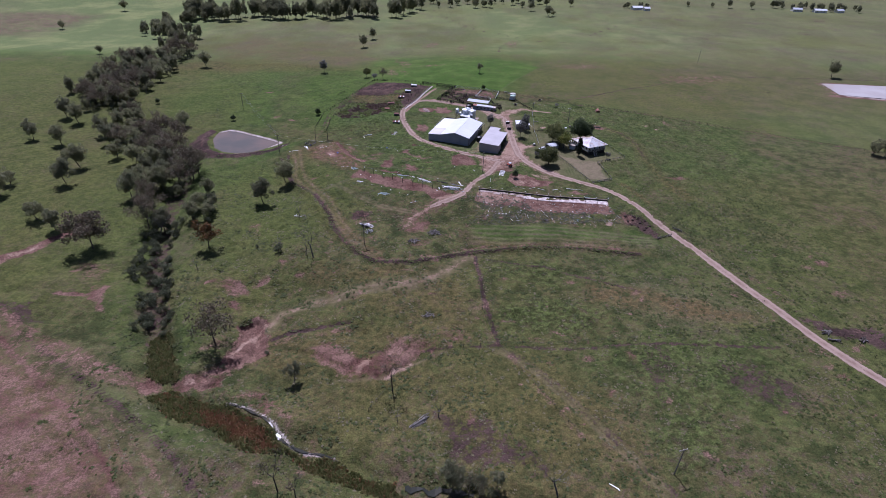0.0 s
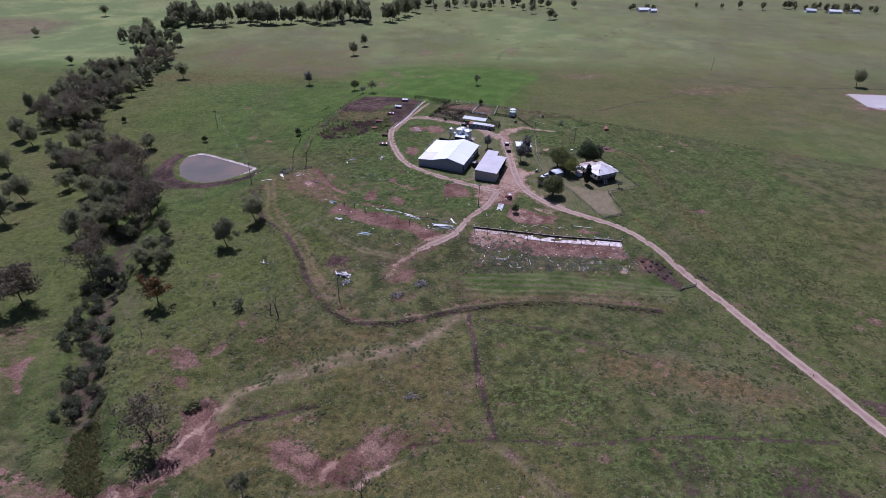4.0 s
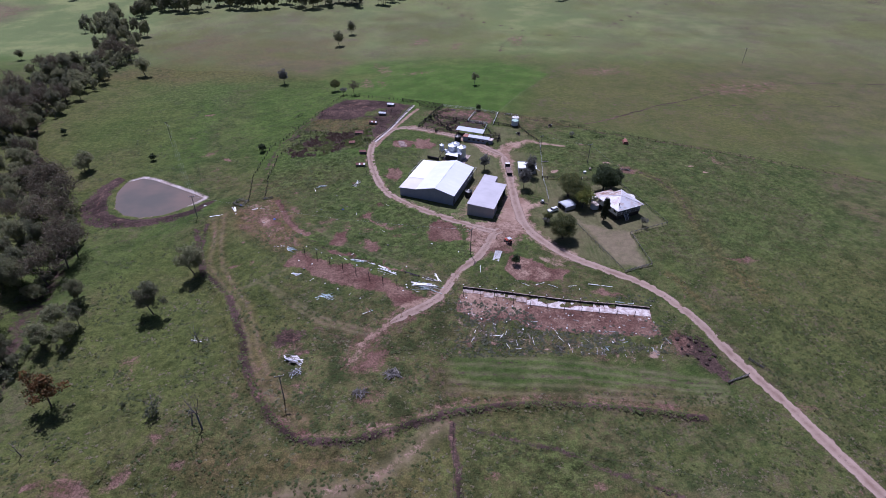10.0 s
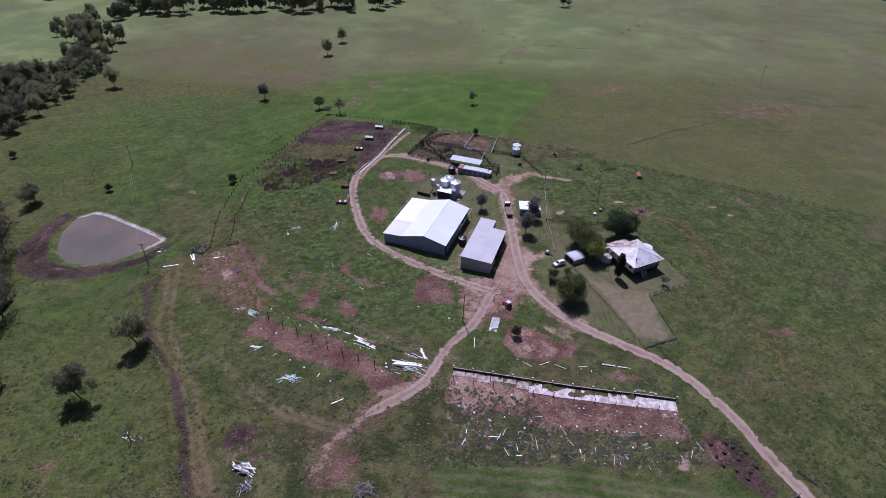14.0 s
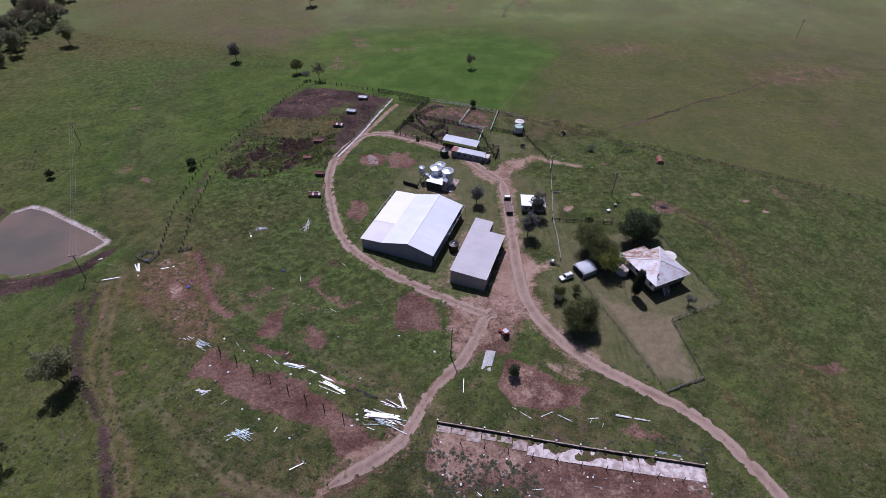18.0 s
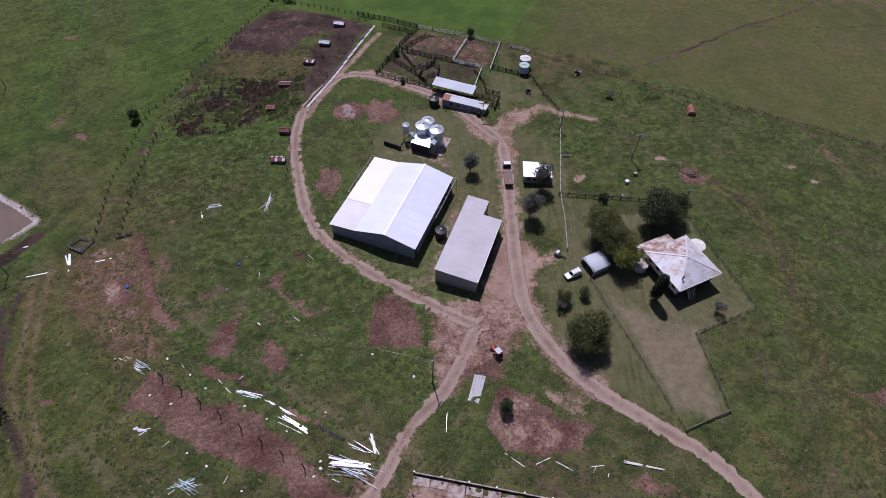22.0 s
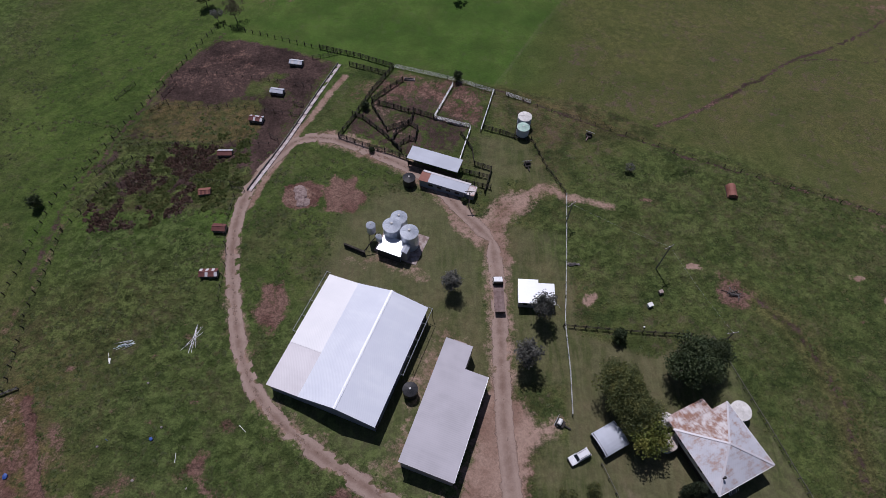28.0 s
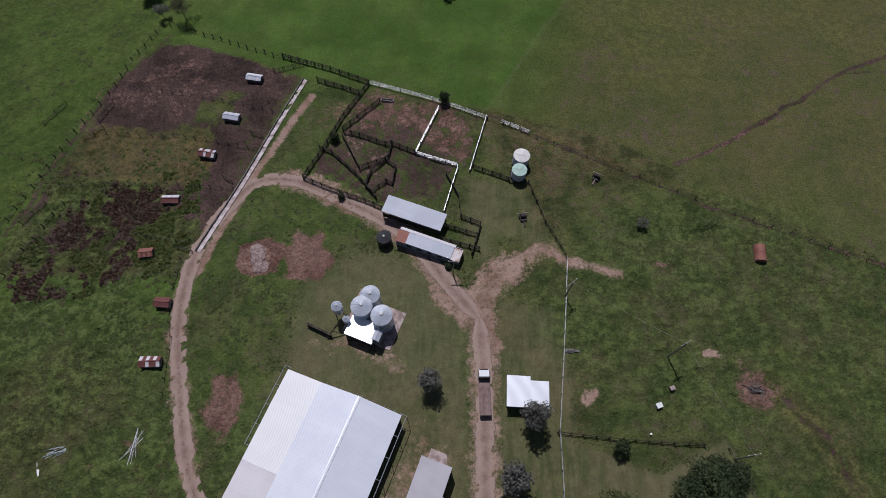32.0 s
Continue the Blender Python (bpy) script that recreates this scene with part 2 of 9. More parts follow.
        tone = n.mix(n.step(n.math("ADD", e3, n.math("MULTIPLY", e1, 0.7)), 0.62, 1.05), one, two)
        lo_c, hi_c = ((0.84,) * 3, (1.12,) * 3) if mask is dirt else ((0.64,) * 3, (1.30,) * 3)
        c = n.mix(f, c, n.mix(1.0, tone, n.mix(crumb, lo_c, hi_c), "MULTIPLY"))
    n.col(c)
    lumps = n.math("ADD", n.math("MULTIPLY", clot, n.math("ADD", 0.7, n.math("MULTIPLY", leafy, 0.8))), n.math("ADD", n.math("MULTIPLY", small, 0.55), n.math("MULTIPLY", fine, 0.14)))
    n.bump(lumps, 1.1, n.math("MULTIPLY", n.step(near, 0.0, 1.0, 0.14, 1.0), n.step(n.math("MAXIMUM", n.math("MAXIMUM", mown, dirt), trail), 0.1, 0.9, 0.85, 0.16)))
    return n.m


def make_road():
    """Compacted earth: paler wheel ruts, loose brown soil and stray grass between and beside them."""
    n = Nodes("earth_road", 0.95, 0, 0.1)
    rut, edge, _, _ = n.attr("wear")
    blot, mid, fine = n.noise(4.0, 4, 0.65), n.noise(1.1, 4, 0.7), n.noise(0.22, 3, 0.7)
    c = n.mix(n.step(blot, 0.36, 0.64), (0.205, 0.138, 0.108), (0.305, 0.222, 0.180))
    c = n.mix(n.math("MULTIPLY", rut, n.step(mid, 0.25, 0.6, 0.45, 1.0)), c, (0.365, 0.276, 0.230))
    c = n.mix(1.0, c, n.mix(fine, (0.80, 0.80, 0.80), (1.18, 1.18, 1.18)), "MULTIPLY")
    n.col(c)
    n.bump(n.math("ADD", mid, n.math("MULTIPLY", fine, 0.4)), 0.08, 0.5)
    # the worn layer breaks up along its verges and gives way to the grass below
    ragged = n.math("ADD", edge, n.math("ADD", n.math("MULTIPLY", n.math("SUBTRACT", mid, 0.5), 1.5), n.math("MULTIPLY", n.math("SUBTRACT", blot, 0.5), 1.3)))
    gone = n.step(ragged, 0.42, 0.82)
    clear = n.t.nodes.new("ShaderNodeBsdfTransparent")
    mx = n.t.nodes.new("ShaderNodeMixShader")
    n.put(mx.inputs[0], gone)
    n.t.links.new(n.b.outputs[0], mx.inputs[1])
    n.t.links.new(clear.outputs[0], mx.inputs[2])
    n.t.links.new(mx.outputs[0], n.t.nodes["Material Output"].inputs["Surface"])
    return n.m


def make_leaf(name, a, b, c2, through=0.25):
    n = Nodes(name, 0.6, 0, 0.25)
    k = n.island()
    c = n.mix(k, a, b)
    c = n.mix(n.step(n.noise(1.7, 2), 0.45, 0.7), c, c2)
    c = n.mix(1.0, c, n.mix(n.rand(), (0.8, 0.8, 0.8), (1.2, 1.2, 1.2)), "MULTIPLY")
    n.col(c)
    tr = n.t.nodes.new("ShaderNodeBsdfTranslucent")
    n.put(tr.inputs["Color"], c)
    mx = n.t.nodes.new("ShaderNodeMixShader")
    mx.inputs[0].default_value = through
    n.t.links.new(n.b.outputs[0], mx.inputs[1])
    n.t.links.new(tr.outputs[0], mx.inputs[2])
    n.t.links.new(mx.outputs[0], n.t.nodes["Material Output"].inputs["Surface"])
    return n.m


M = {
    "road": make_road(),
    "ground": make_ground(),
    "gum": make_leaf("gum_leaf", (0.180, 0.196, 0.104), (0.300, 0.312, 0.168), (0.255, 0.225, 0.136), 0.55),
    "gum_dark": make_leaf("dark_gum_leaf", (0.140, 0.158, 0.092), (0.245, 0.258, 0.150), (0.228, 0.200, 0.128), 0.55),
    "creek_leaf": make_leaf("creek_shrub_leaf", (0.060, 0.076, 0.042), (0.118, 0.132, 0.072), (0.132, 0.130, 0.080), 0.4),
    "dense": make_leaf("glossy_leaf", (0.034, 0.050, 0.024), (0.072, 0.100, 0.042), (0.09, 0.112, 0.048), 0.35),
    "dense_olive": make_leaf("olive_shade_leaf", (0.070, 0.088, 0.036), (0.145, 0.165, 0.060), (0.185, 0.19, 0.064), 0.45),
    "cypress": make_leaf("cypress_leaf", (0.016, 0.024, 0.012), (0.034, 0.046, 0.020), (0.028, 0.034, 0.016), 0.15),
    "lime": make_leaf("lime_leaf", (0.10, 0.13, 0.030), (0.20, 0.23, 0.055), (0.26, 0.25, 0.065), 0.4),
    "grey": make_leaf("grey_leaf", (0.14, 0.145, 0.125), (0.235, 0.232, 0.205), (0.19, 0.185, 0.165), 0.45),
    "brown_leaf": make_leaf("brown_leaf", (0.12, 0.095, 0.065), (0.19, 0.155, 0.105), (0.10, 0.105, 0.06), 0.4),
    "weed": make_leaf("weed_leaf", (0.090, 0.120, 0.036), (0.150, 0.186, 0.060), (0.165, 0.168, 0.062), 0.6),
    "pad_weed": make_leaf("pad_weed_leaf", (0.085, 0.100, 0.058), (0.150, 0.165, 0.100), (0.155, 0.140, 0.100), 0.5),
    "reed": make_leaf("reed", (0.26, 0.135, 0.07), (0.38, 0.20, 0.11), (0.27, 0.18, 0.075), 0.45),
    "reed_green": make_leaf("green_reed", (0.10, 0.115, 0.042), (0.18, 0.185, 0.065), (0.20, 0.16, 0.07), 0.45),
    "rust_leaf": make_leaf("rust_leaf", (0.17, 0.085, 0.03), (0.24, 0.13, 0.05), (0.11, 0.10, 0.05), 0.4),
    "dock": make_leaf("dead_dock", (0.050, 0.030, 0.022), (0.098, 0.056, 0.040), (0.075, 0.060, 0.038), 0.25),
    "straw": make_leaf("dry_grass", (0.125, 0.11, 0.06), (0.18, 0.152, 0.09), (0.115, 0.115, 0.052), 0.25),
    "bark": two_tone("bark", (0.060, 0.048, 0.040), (0.120, 0.100, 0.085), 1.2, 0.95, bump=0.03),
    "bark_pale": two_tone("pale_bark", (0.20, 0.18, 0.16), (0.32, 0.29, 0.26), 1.5, 0.9, bump=0.02),
    "dead": two_tone("dead_wood", (0.10, 0.09, 0.085), (0.20, 0.185, 0.175), 1.0, 0.95, bump=0.02),
    "timber_dark": two_tone("weathered_dark_timber", (0.030, 0.026, 0.022), (0.070, 0.060, 0.050), 0.8, 0.95, vary=0.3),
    "timber_grey": two_tone("weathered_grey_timber", (0.13, 0.12, 0.11), (0.26, 0.24, 0.22), 0.8, 0.95, vary=0.25),
    "steel_dark": two_tone("dark_steel", (0.030, 0.028, 0.027), (0.060, 0.050, 0.044), 0.6, 0.7, 0.3),
    "steel_pale": two_tone("galvanised_pipe", (0.42, 0.43, 0.44), (0.58, 0.59, 0.60), 0.7, 0.45, 0.6),
    "rod_blue": two_tone("bluish_steel_purlin", (0.30, 0.40, 0.44), (0.46, 0.55, 0.58), 0.7, 0.45, 0.3, vary=0.2),
    "roof_white": sheet_iron("white_sheet_roof", (0.75, 0.78, 0.83), (0.68, 0.71, 0.775), rough=0.42, metal=0.08, pitch=0.19),
    "roof_white_old": sheet_iron("dull_white_sheet_roof", (0.56, 0.535, 0.55), (0.63, 0.605, 0.62), rough=0.5, metal=0.05, pitch=0.19),
    "roof_new": sheet_iron("bright_sheet_roof", (0.86, 0.88, 0.91), (0.80, 0.83, 0.87), rough=0.35, metal=0.3, pitch=0.19),
    "roof_cream": sheet_iron("cream_white_sheet_roof", (0.76, 0.755, 0.76), (0.71, 0.71, 0.72), rough=0.5, metal=0.05, pitch=0.19),
    "roof_grey": sheet_iron("grey_sheet_roof", (0.40, 0.385, 0.41), (0.465, 0.445, 0.475), rough=0.65, metal=0.1, pitch=0.4),
    "roof_house": sheet_iron("house_roof_iron", (0.58, 0.58, 0.615), (0.49, 0.495, 0.535), rust=(0.40, 0.285, 0.245), rusty=0.36, rough=0.6, metal=0.12, pitch=0.15),
    "roof_house_rust": sheet_iron("rusty_roof_iron", (0.62, 0.59, 0.585), (0.52, 0.485, 0.48), rust=(0.26, 0.135, 0.092), rusty=0.44, rough=0.6, metal=0.2, along=1, pitch=0.15),
    "roof_dark_red": sheet_iron("dark_red_iron", (0.115, 0.034, 0.032), (0.19, 0.075, 0.062), rough=0.7, metal=0.1),
    "roof_rust": sheet_iron("rust_red_iron", (0.21, 0.075, 0.055), (0.30, 0.14, 0.105), rough=0.7, metal=0.2),
    "iron": sheet_iron("old_galvanised_iron", (0.50, 0.53, 0.59), (0.43, 0.455, 0.51), rusty=0.1, rough=0.62, metal=0.1),
    "wall_blue": sheet_iron("blue_grey_wall_iron", (0.19, 0.225, 0.29), (0.235, 0.265, 0.325), rough=0.6, metal=0.2, along=1, pitch=0.2),
    "wall_grey": sheet_iron("grey_wall_iron", (0.25, 0.255, 0.275), (0.30, 0.30, 0.315), rough=0.6, metal=0.2, along=1, pitch=0.2),
    "board_white": two_tone("white_weatherboard", (0.66, 0.66, 0.64), (0.76, 0.76, 0.74), 2.0, 0.6, bump=0.004),
    # near-black that puts the shade of an interior into the colour
    "dark_inside": two_tone("shaded_inside", (0.030, 0.030, 0.032), (0.050, 0.048, 0.046), 1.5, 0.9),
    "concrete": two_tone("concrete", (0.24, 0.175, 0.155), (0.44, 0.37, 0.345), 1.1, 0.9, bump=0.01),
    "concrete_white": two_tone("pale_concrete", (0.36, 0.285, 0.27), (0.62, 0.565, 0.56), 1.3, 0.85, bump=0.01),
    "poly_black": two_tone("black_poly_tank", (0.012, 0.012, 0.014), (0.024, 0.024, 0.028), 1.2, 0.45, spec=0.5),
    "tank_pale": two_tone("pale_tank_lid", (0.62, 0.60, 0.57), (0.74, 0.72, 0.69), 1.0, 0.7),
    "tank_rusty": two_tone("stained_tank_lid", (0.55, 0.50, 0.46), (0.36, 0.28, 0.23), 0.7, 0.8),
    "tank_green": two_tone("green_tank_lid", (0.36, 0.52, 0.44), (0.46, 0.60, 0.52), 1.2, 0.6),
    "silo": two_tone("galvanised_silo", (0.56, 0.60, 0.66), (0.68, 0.72, 0.77), 1.4, 0.38, 0.55, fine=0.25),
    "car_white": two_tone("white_car_paint", (0.74, 0.75, 0.76), (0.80, 0.81, 0.82), 3.0, 0.3, spec=0.5),
    "glass_dark": two_tone("dark_window_glass", (0.012, 0.015, 0.018), (0.02, 0.022, 0.026), 1.0, 0.12, spec=0.6),
    "rubber": two_tone("rubber", (0.014, 0.014, 0.014), (0.026, 0.025, 0.024), 0.4, 0.9),
    "red_paint": two_tone("faded_red_paint", (0.36, 0.050, 0.030), (0.44, 0.085, 0.050), 0.7, 0.6),
    "truck_tray": two_tone("rusty_steel_tray", (0.17, 0.115, 0.105), (0.25, 0.180, 0.165), 1.1, 0.85, vary=0.1),
    "blue_plastic": two_tone("blue_plastic", (0.03, 0.08, 0.30), (0.05, 0.11, 0.36), 0.5, 0.5),
    "white_plastic": two_tone("white_plastic", (0.74, 0.74, 0.72), (0.82, 0.82, 0.80), 0.5, 0.5, vary=0.08),
    "stone": two_tone("stone", (0.20, 0.17, 0.155), (0.36, 0.33, 0.31), 0.5, 0.95, bump=0.05, vary=0.25),
    "soil_heap": two_tone("heaped_red_soil", (0.120, 0.055, 0.044), (0.190, 0.100, 0.080), 1.6, 0.98, fine=0.3, bump=0.12),
    "dung": two_tone("dark_compost", (0.045, 0.032, 0.026), (0.085, 0.058, 0.048), 1.2, 0.98, fine=0.25, bump=0.1),
    "ash": two_tone("ash_and_charcoal", (0.18, 0.125, 0.115), (0.32, 0.245, 0.225), 0.7, 0.98, fine=0.2, bump=0.06),
}


def make_water(name, murk, clear, spec=0.5):
    n = Nodes(name, 0.06, 0, spec)
    n.col(n.mix(n.step(n.noise(20, 3, 0.5), 0.36, 0.66), murk, clear))
    n.bump(n.noise(0.9, 3), 0.02, 0.25)
    return n.m


M["pond_water"] = make_water("muddy_dam_water", (0.185, 0.134, 0.098), (0.120, 0.106, 0.080), 0.9)
M["clay_water"] = make_water("pale_clay_water", (0.50, 0.44, 0.41), (0.56, 0.51, 0.48))
M["creek_water"] = make_water("creek_water", (0.05, 0.045, 0.032), (0.03, 0.032, 0.024))


# ---- mesh tools ----
def part(name, bm, material, parent=None, label=""):
    """Links a bmesh as one mesh object, under a thing or a part where one is given."""
    me = bpy.data.meshes.new(name)
    bm.to_mesh(me)
    bm.free()
    me.materials.append(M[material] if isinstance(material, str) else material)
    ob = new(name, me)
    ob.parent = parent
    if label:
        ob["label"] = label
    return ob


def mesh_part(name, verts, faces, material, parent=None, label="", smooth=False):
    me = bpy.data.meshes.new(name)
    me.from_pydata([tuple(v) for v in verts], [], [tuple(f) for f in faces])
    me.materials.append(M[material] if isinstance(material, str) else material)
    if smooth:
        me.polygons.foreach_set("use_smooth", np.ones(len(me.polygons), bool))
    ob = new(name, me)
    ob.parent = parent
    if label:
        ob["label"] = label
    return ob


def thing(name, x, y, z, turn, label, category, group="", kind=""):
    ob = new(name)
    ob.matrix_basis = pose(x, y, z, 0, 0, turn)
    return tagged(ob, label, category, group, kind)


def box(bm, cx, cy, cz, sx, sy, sz, m=None, bevel=0.0):
    got = bmesh.ops.create_cube(bm, size=1.0, matrix=(m or Matrix()) @ Matrix.Translation((cx, cy, cz)) @ Matrix.Diagonal((sx, sy, sz, 1)))
    if bevel:
        edges = list({e for v in got["verts"] for e in v.link_edges})
        bmesh.ops.bevel(bm, geom=edges, offset=bevel, segments=1, affect="EDGES")
    return bm


def rod(bm, a, b, r0, r1=None, seg=6):
    a, b = Vector(a), Vector(b)
    d = b - a
    m = Matrix.Translation((a + b) / 2) @ d.to_track_quat("Z", "Y").to_matrix().to_4x4()
    bmesh.ops.create_cone(bm, cap_ends=True, segments=seg, radius1=r0, radius2=r0 if r1 is None else r1, depth=d.length, matrix=m)
    return bm


def beam(bm, a, b, w, h):
    a, b = Vector(a), Vector(b)
    d = b - a
    m = Matrix.Translation((a + b) / 2) @ d.to_track_quat("Y", "Z").to_matrix().to_4x4()
    bmesh.ops.create_cube(bm, size=1.0, matrix=m @ Matrix.Diagonal((w, d.length, h, 1)))
    return bm


def B():
    return bmesh.new()


def slab(bm, pts, thick):
    """A sheet over the corners given, with its thickness below them."""
    top = [bm.verts.new(p) for p in pts]
    low = [bm.verts.new((p[0], p[1], p[2] - thick)) for p in pts]
    bm.faces.new(top)
    bm.faces.new(low[::-1])
    k = len(pts)
    for i in range(k):
        bm.faces.new((top[i], low[i], low[(i + 1) % k], top[(i + 1) % k]))
    bmesh.ops.recalc_face_normals(bm, faces=bm.faces)
    return bm


# ---- the lie of the land ----
FARM_RISE = [(17, 104, 0), (-38, 196, 0.2), (-19, 254, 0.3), (47, 201, 1.0), (64, 169, 0.6), (42, 133, 0.3), (3, 83, -0.3), (63, 71, -0.3), (-6, 84, -0.8), (118, 177, 0.6), (93, 204, 0.6), (-10, 150, 0), (67, 132, 0.3), (19, 284, 2.6)]
SOUTH_SLOPE = [(-18, 52, -5.2), (-49, 52, -4.6), (0, 34, -7.2), (80, 46, -4.2), (3, -20, -8.8), (-20, -46, -11), (62, 34, -4.6), (-62, 41, -6.3), (-104, 16, -9.2), (-80, 5, -13), (-150, 33, -11), (186, 112, -1)]
WEST_GULLY = [(-113, 157, -7.2), (-93, 87, -6.8), (-109, 305, -6), (-221, 344, -12.5), (-149, 170, -7.4), (-150, 194, -8.1), (-90, 145, -3.0), (-62, 109, -0.9), (-185, 180, -10), (-88, 411, -8), (-79, 141, -2.1), (-58, 98, -1.4), (-70, 210, -4)]
FAR_PLAIN = [(0, 700, -10), (-400, 500, -15), (400, 500, -3), (500, 50, -6), (-400, 50, -14), (0, -300, -14), (300, -100, -9), (1500, 1500, -12), (-1500, 1500, -18), (0, 2500, -12)]
CREEK = [(-275, 388), (-262, 310), (-233, 229), (-192, 169), (-151.6, 117), (-140, 59), (-126, 16.6), (-111.8, -15), (-108, -25), (-109, -33), (-98, -40), (-83, -48.5), (-68, -55), (-53.6, -59.4), (-40.6, -65), (-28.4, -69.5), (-10, -74), (20, -82), (60, -100), (120, -140)]
DAM = [(-145.2, 145.5), (-150.4, 158.0), (-150.6, 168.6), (-145.6, 172.6), (-139.8, 171.0), (-129.4, 165.4), (-118.4, 159.6), (-111.0, 155.0), (-114.8, 149.4), (-118.2, 144.4), (-123.8, 140.0), (-131.3, 138.2), (-138.8, 139.8)]
DAM_LEVEL = -7.2


def curve_through(pts, gap=2.0):
    """A smooth line through the points, resampled."""
    p = [Vector((*q[:2], 0)) for q in pts]
    p = [2 * p[0] - p[1], *p, 2 * p[-1] - p[-2]]
    out = []
    for a, b, c, d in zip(p, p[1:], p[2:], p[3:]):
        n = max(1, int((c - b).length / gap))
        for i in range(n):
            t = i / n
            out.append(0.5 * (2 * b + (c - a) * t + (2 * a - 5 * b + 4 * c - d) * t * t + (3 * b - a - 3 * c + d) * t**3))
    out.append(p[-2])
    return [(v.x, v.y) for v in out]


def dist_line(x, y, pts):
    best = np.full(np.shape(x), 1e9)
    for (ax, ay), (bx, by) in zip(pts, pts[1:]):
        dx, dy = bx - ax, by - ay
        t = np.clip(((x - ax) * dx + (y - ay) * dy) / (dx * dx + dy * dy + 1e-9), 0, 1)
        best = np.minimum(best, (x - ax - t * dx) ** 2 + (y - ay - t * dy) ** 2)
    return np.sqrt(best)


def inside(x, y, pts):
    """Distance into the outline; negative outside it."""
    odd = np.zeros(np.shape(x), bool)
    for (ax, ay), (bx, by) in zip(pts, [*pts[1:], pts[0]]):
        if ay != by:
            odd ^= ((ay > y) != (by > y)) & (x < (bx - ax) * (y - ay) / (by - ay) + ax)
    d = dist_line(x, y, [*pts, pts[0]])
    return np.where(odd, d, -d)


def smooth(v, lo, hi):
    t = np.clip((v - lo) / (hi - lo), 0, 1)
    return t * t * (3 - 2 * t)


def wander(x, y, size, seed):
    """Smooth random relief between -1 and 1, with lumps of the given size."""
    table = np.random.default_rng(seed).uniform(-1, 1, (64, 64))
    u, v = np.asarray(x, float) / size, np.asarray(y, float) / size
    i, j = np.floor(u), np.floor(v)
    a, b = u - i, v - j
    a, b = a * a * (3 - 2 * a), b * b * (3 - 2 * b)
    i, j = i.astype(int), j.astype(int)
    p, q = table[j % 64, i % 64], table[j % 64, (i + 1) % 64]
    r, s = table[(j + 1) % 64, i % 64], table[(j + 1) % 64, (i + 1) % 64]
    return (p * (1 - a) + q * a) * (1 - b) + (r * (1 - a) + s * a) * b


def drifted(x, y, size, seed):
    """The same relief turned and doubled, so that its lumps follow no grid."""
    u, v = 0.82 * x - 0.57 * y, 0.57 * x + 0.82 * y
    return 0.85 * wander(u, v, size, seed) + 0.55 * wander(0.5 * u - 0.87 * v, 0.87 * u + 0.5 * v, size * 0.53, seed + 300)


SCAR = [(-89.6, -4.9), (-85.6, -1.0), (-79.0, -2.0), (-78.6, -8.9), (-84.4, -12.3)]
CREEK_EDGE = [(-80.5, -42.3), (-74.9, -44.2), (-70, -46.9), (-65.6, -49.9), (-62.9, -53.4), (-60, -56.1), (-53.2, -58.5), (-46, -59.8)]
GULLIES = [([(-72.0, 141.0), (-68.4, 133.6), (-64.3, 126.9), (-59.2, 120.9), (-55.6, 116.6)], 0.7), ([(-55.0, 113.0), (-43.1, 107.0), (-32.1, 102.6), (-21.4, 97.2)], 0.45), ([(-76, -14), (-73.8, -12.8), (-68.2, -10.0), (-60.8, -8.2), (-53.3, -6.4), (-48.1, -6.6)], 0.9), ([(-80, -8), (-79, -20), (-77, -26), (-84, -31), (-90, -36)], 1.0), ([(-68, -20), (-56, -23), (-46, -29), (-41, -23.6), (-37.8, -19.8)], 0.8), ([(-36, -31.4), (-26.4, -25.4), (-20, -20)], 0.7)]
CREEK_LINE = curve_through(CREEK, 8.0)
CONTOUR = [(-102.5, 126.1), (-91.6, 102.5), (-78.2, 86.7), (-72.9, 77.7), (-69.5, 70.0), (-65.4, 60.1), (-58.6, 47.8), (-52.7, 39.2), (-46.5, 33.2), (-41.1, 29.8), (-32.1, 29.2), (-23.3, 31.2), (-12.4, 36.0), (-4.9, 39.4), (14.3, 41.8), (33.1, 40.3), (51.8, 38.6), (66.8, 36.8)]
CONTOUR_LINE = curve_through(CONTOUR, 6.0)
BANK_LINE = [(px - 0.9 if px < -60 else px + 0.6, py - 2.4) for px, py in CONTOUR_LINE]


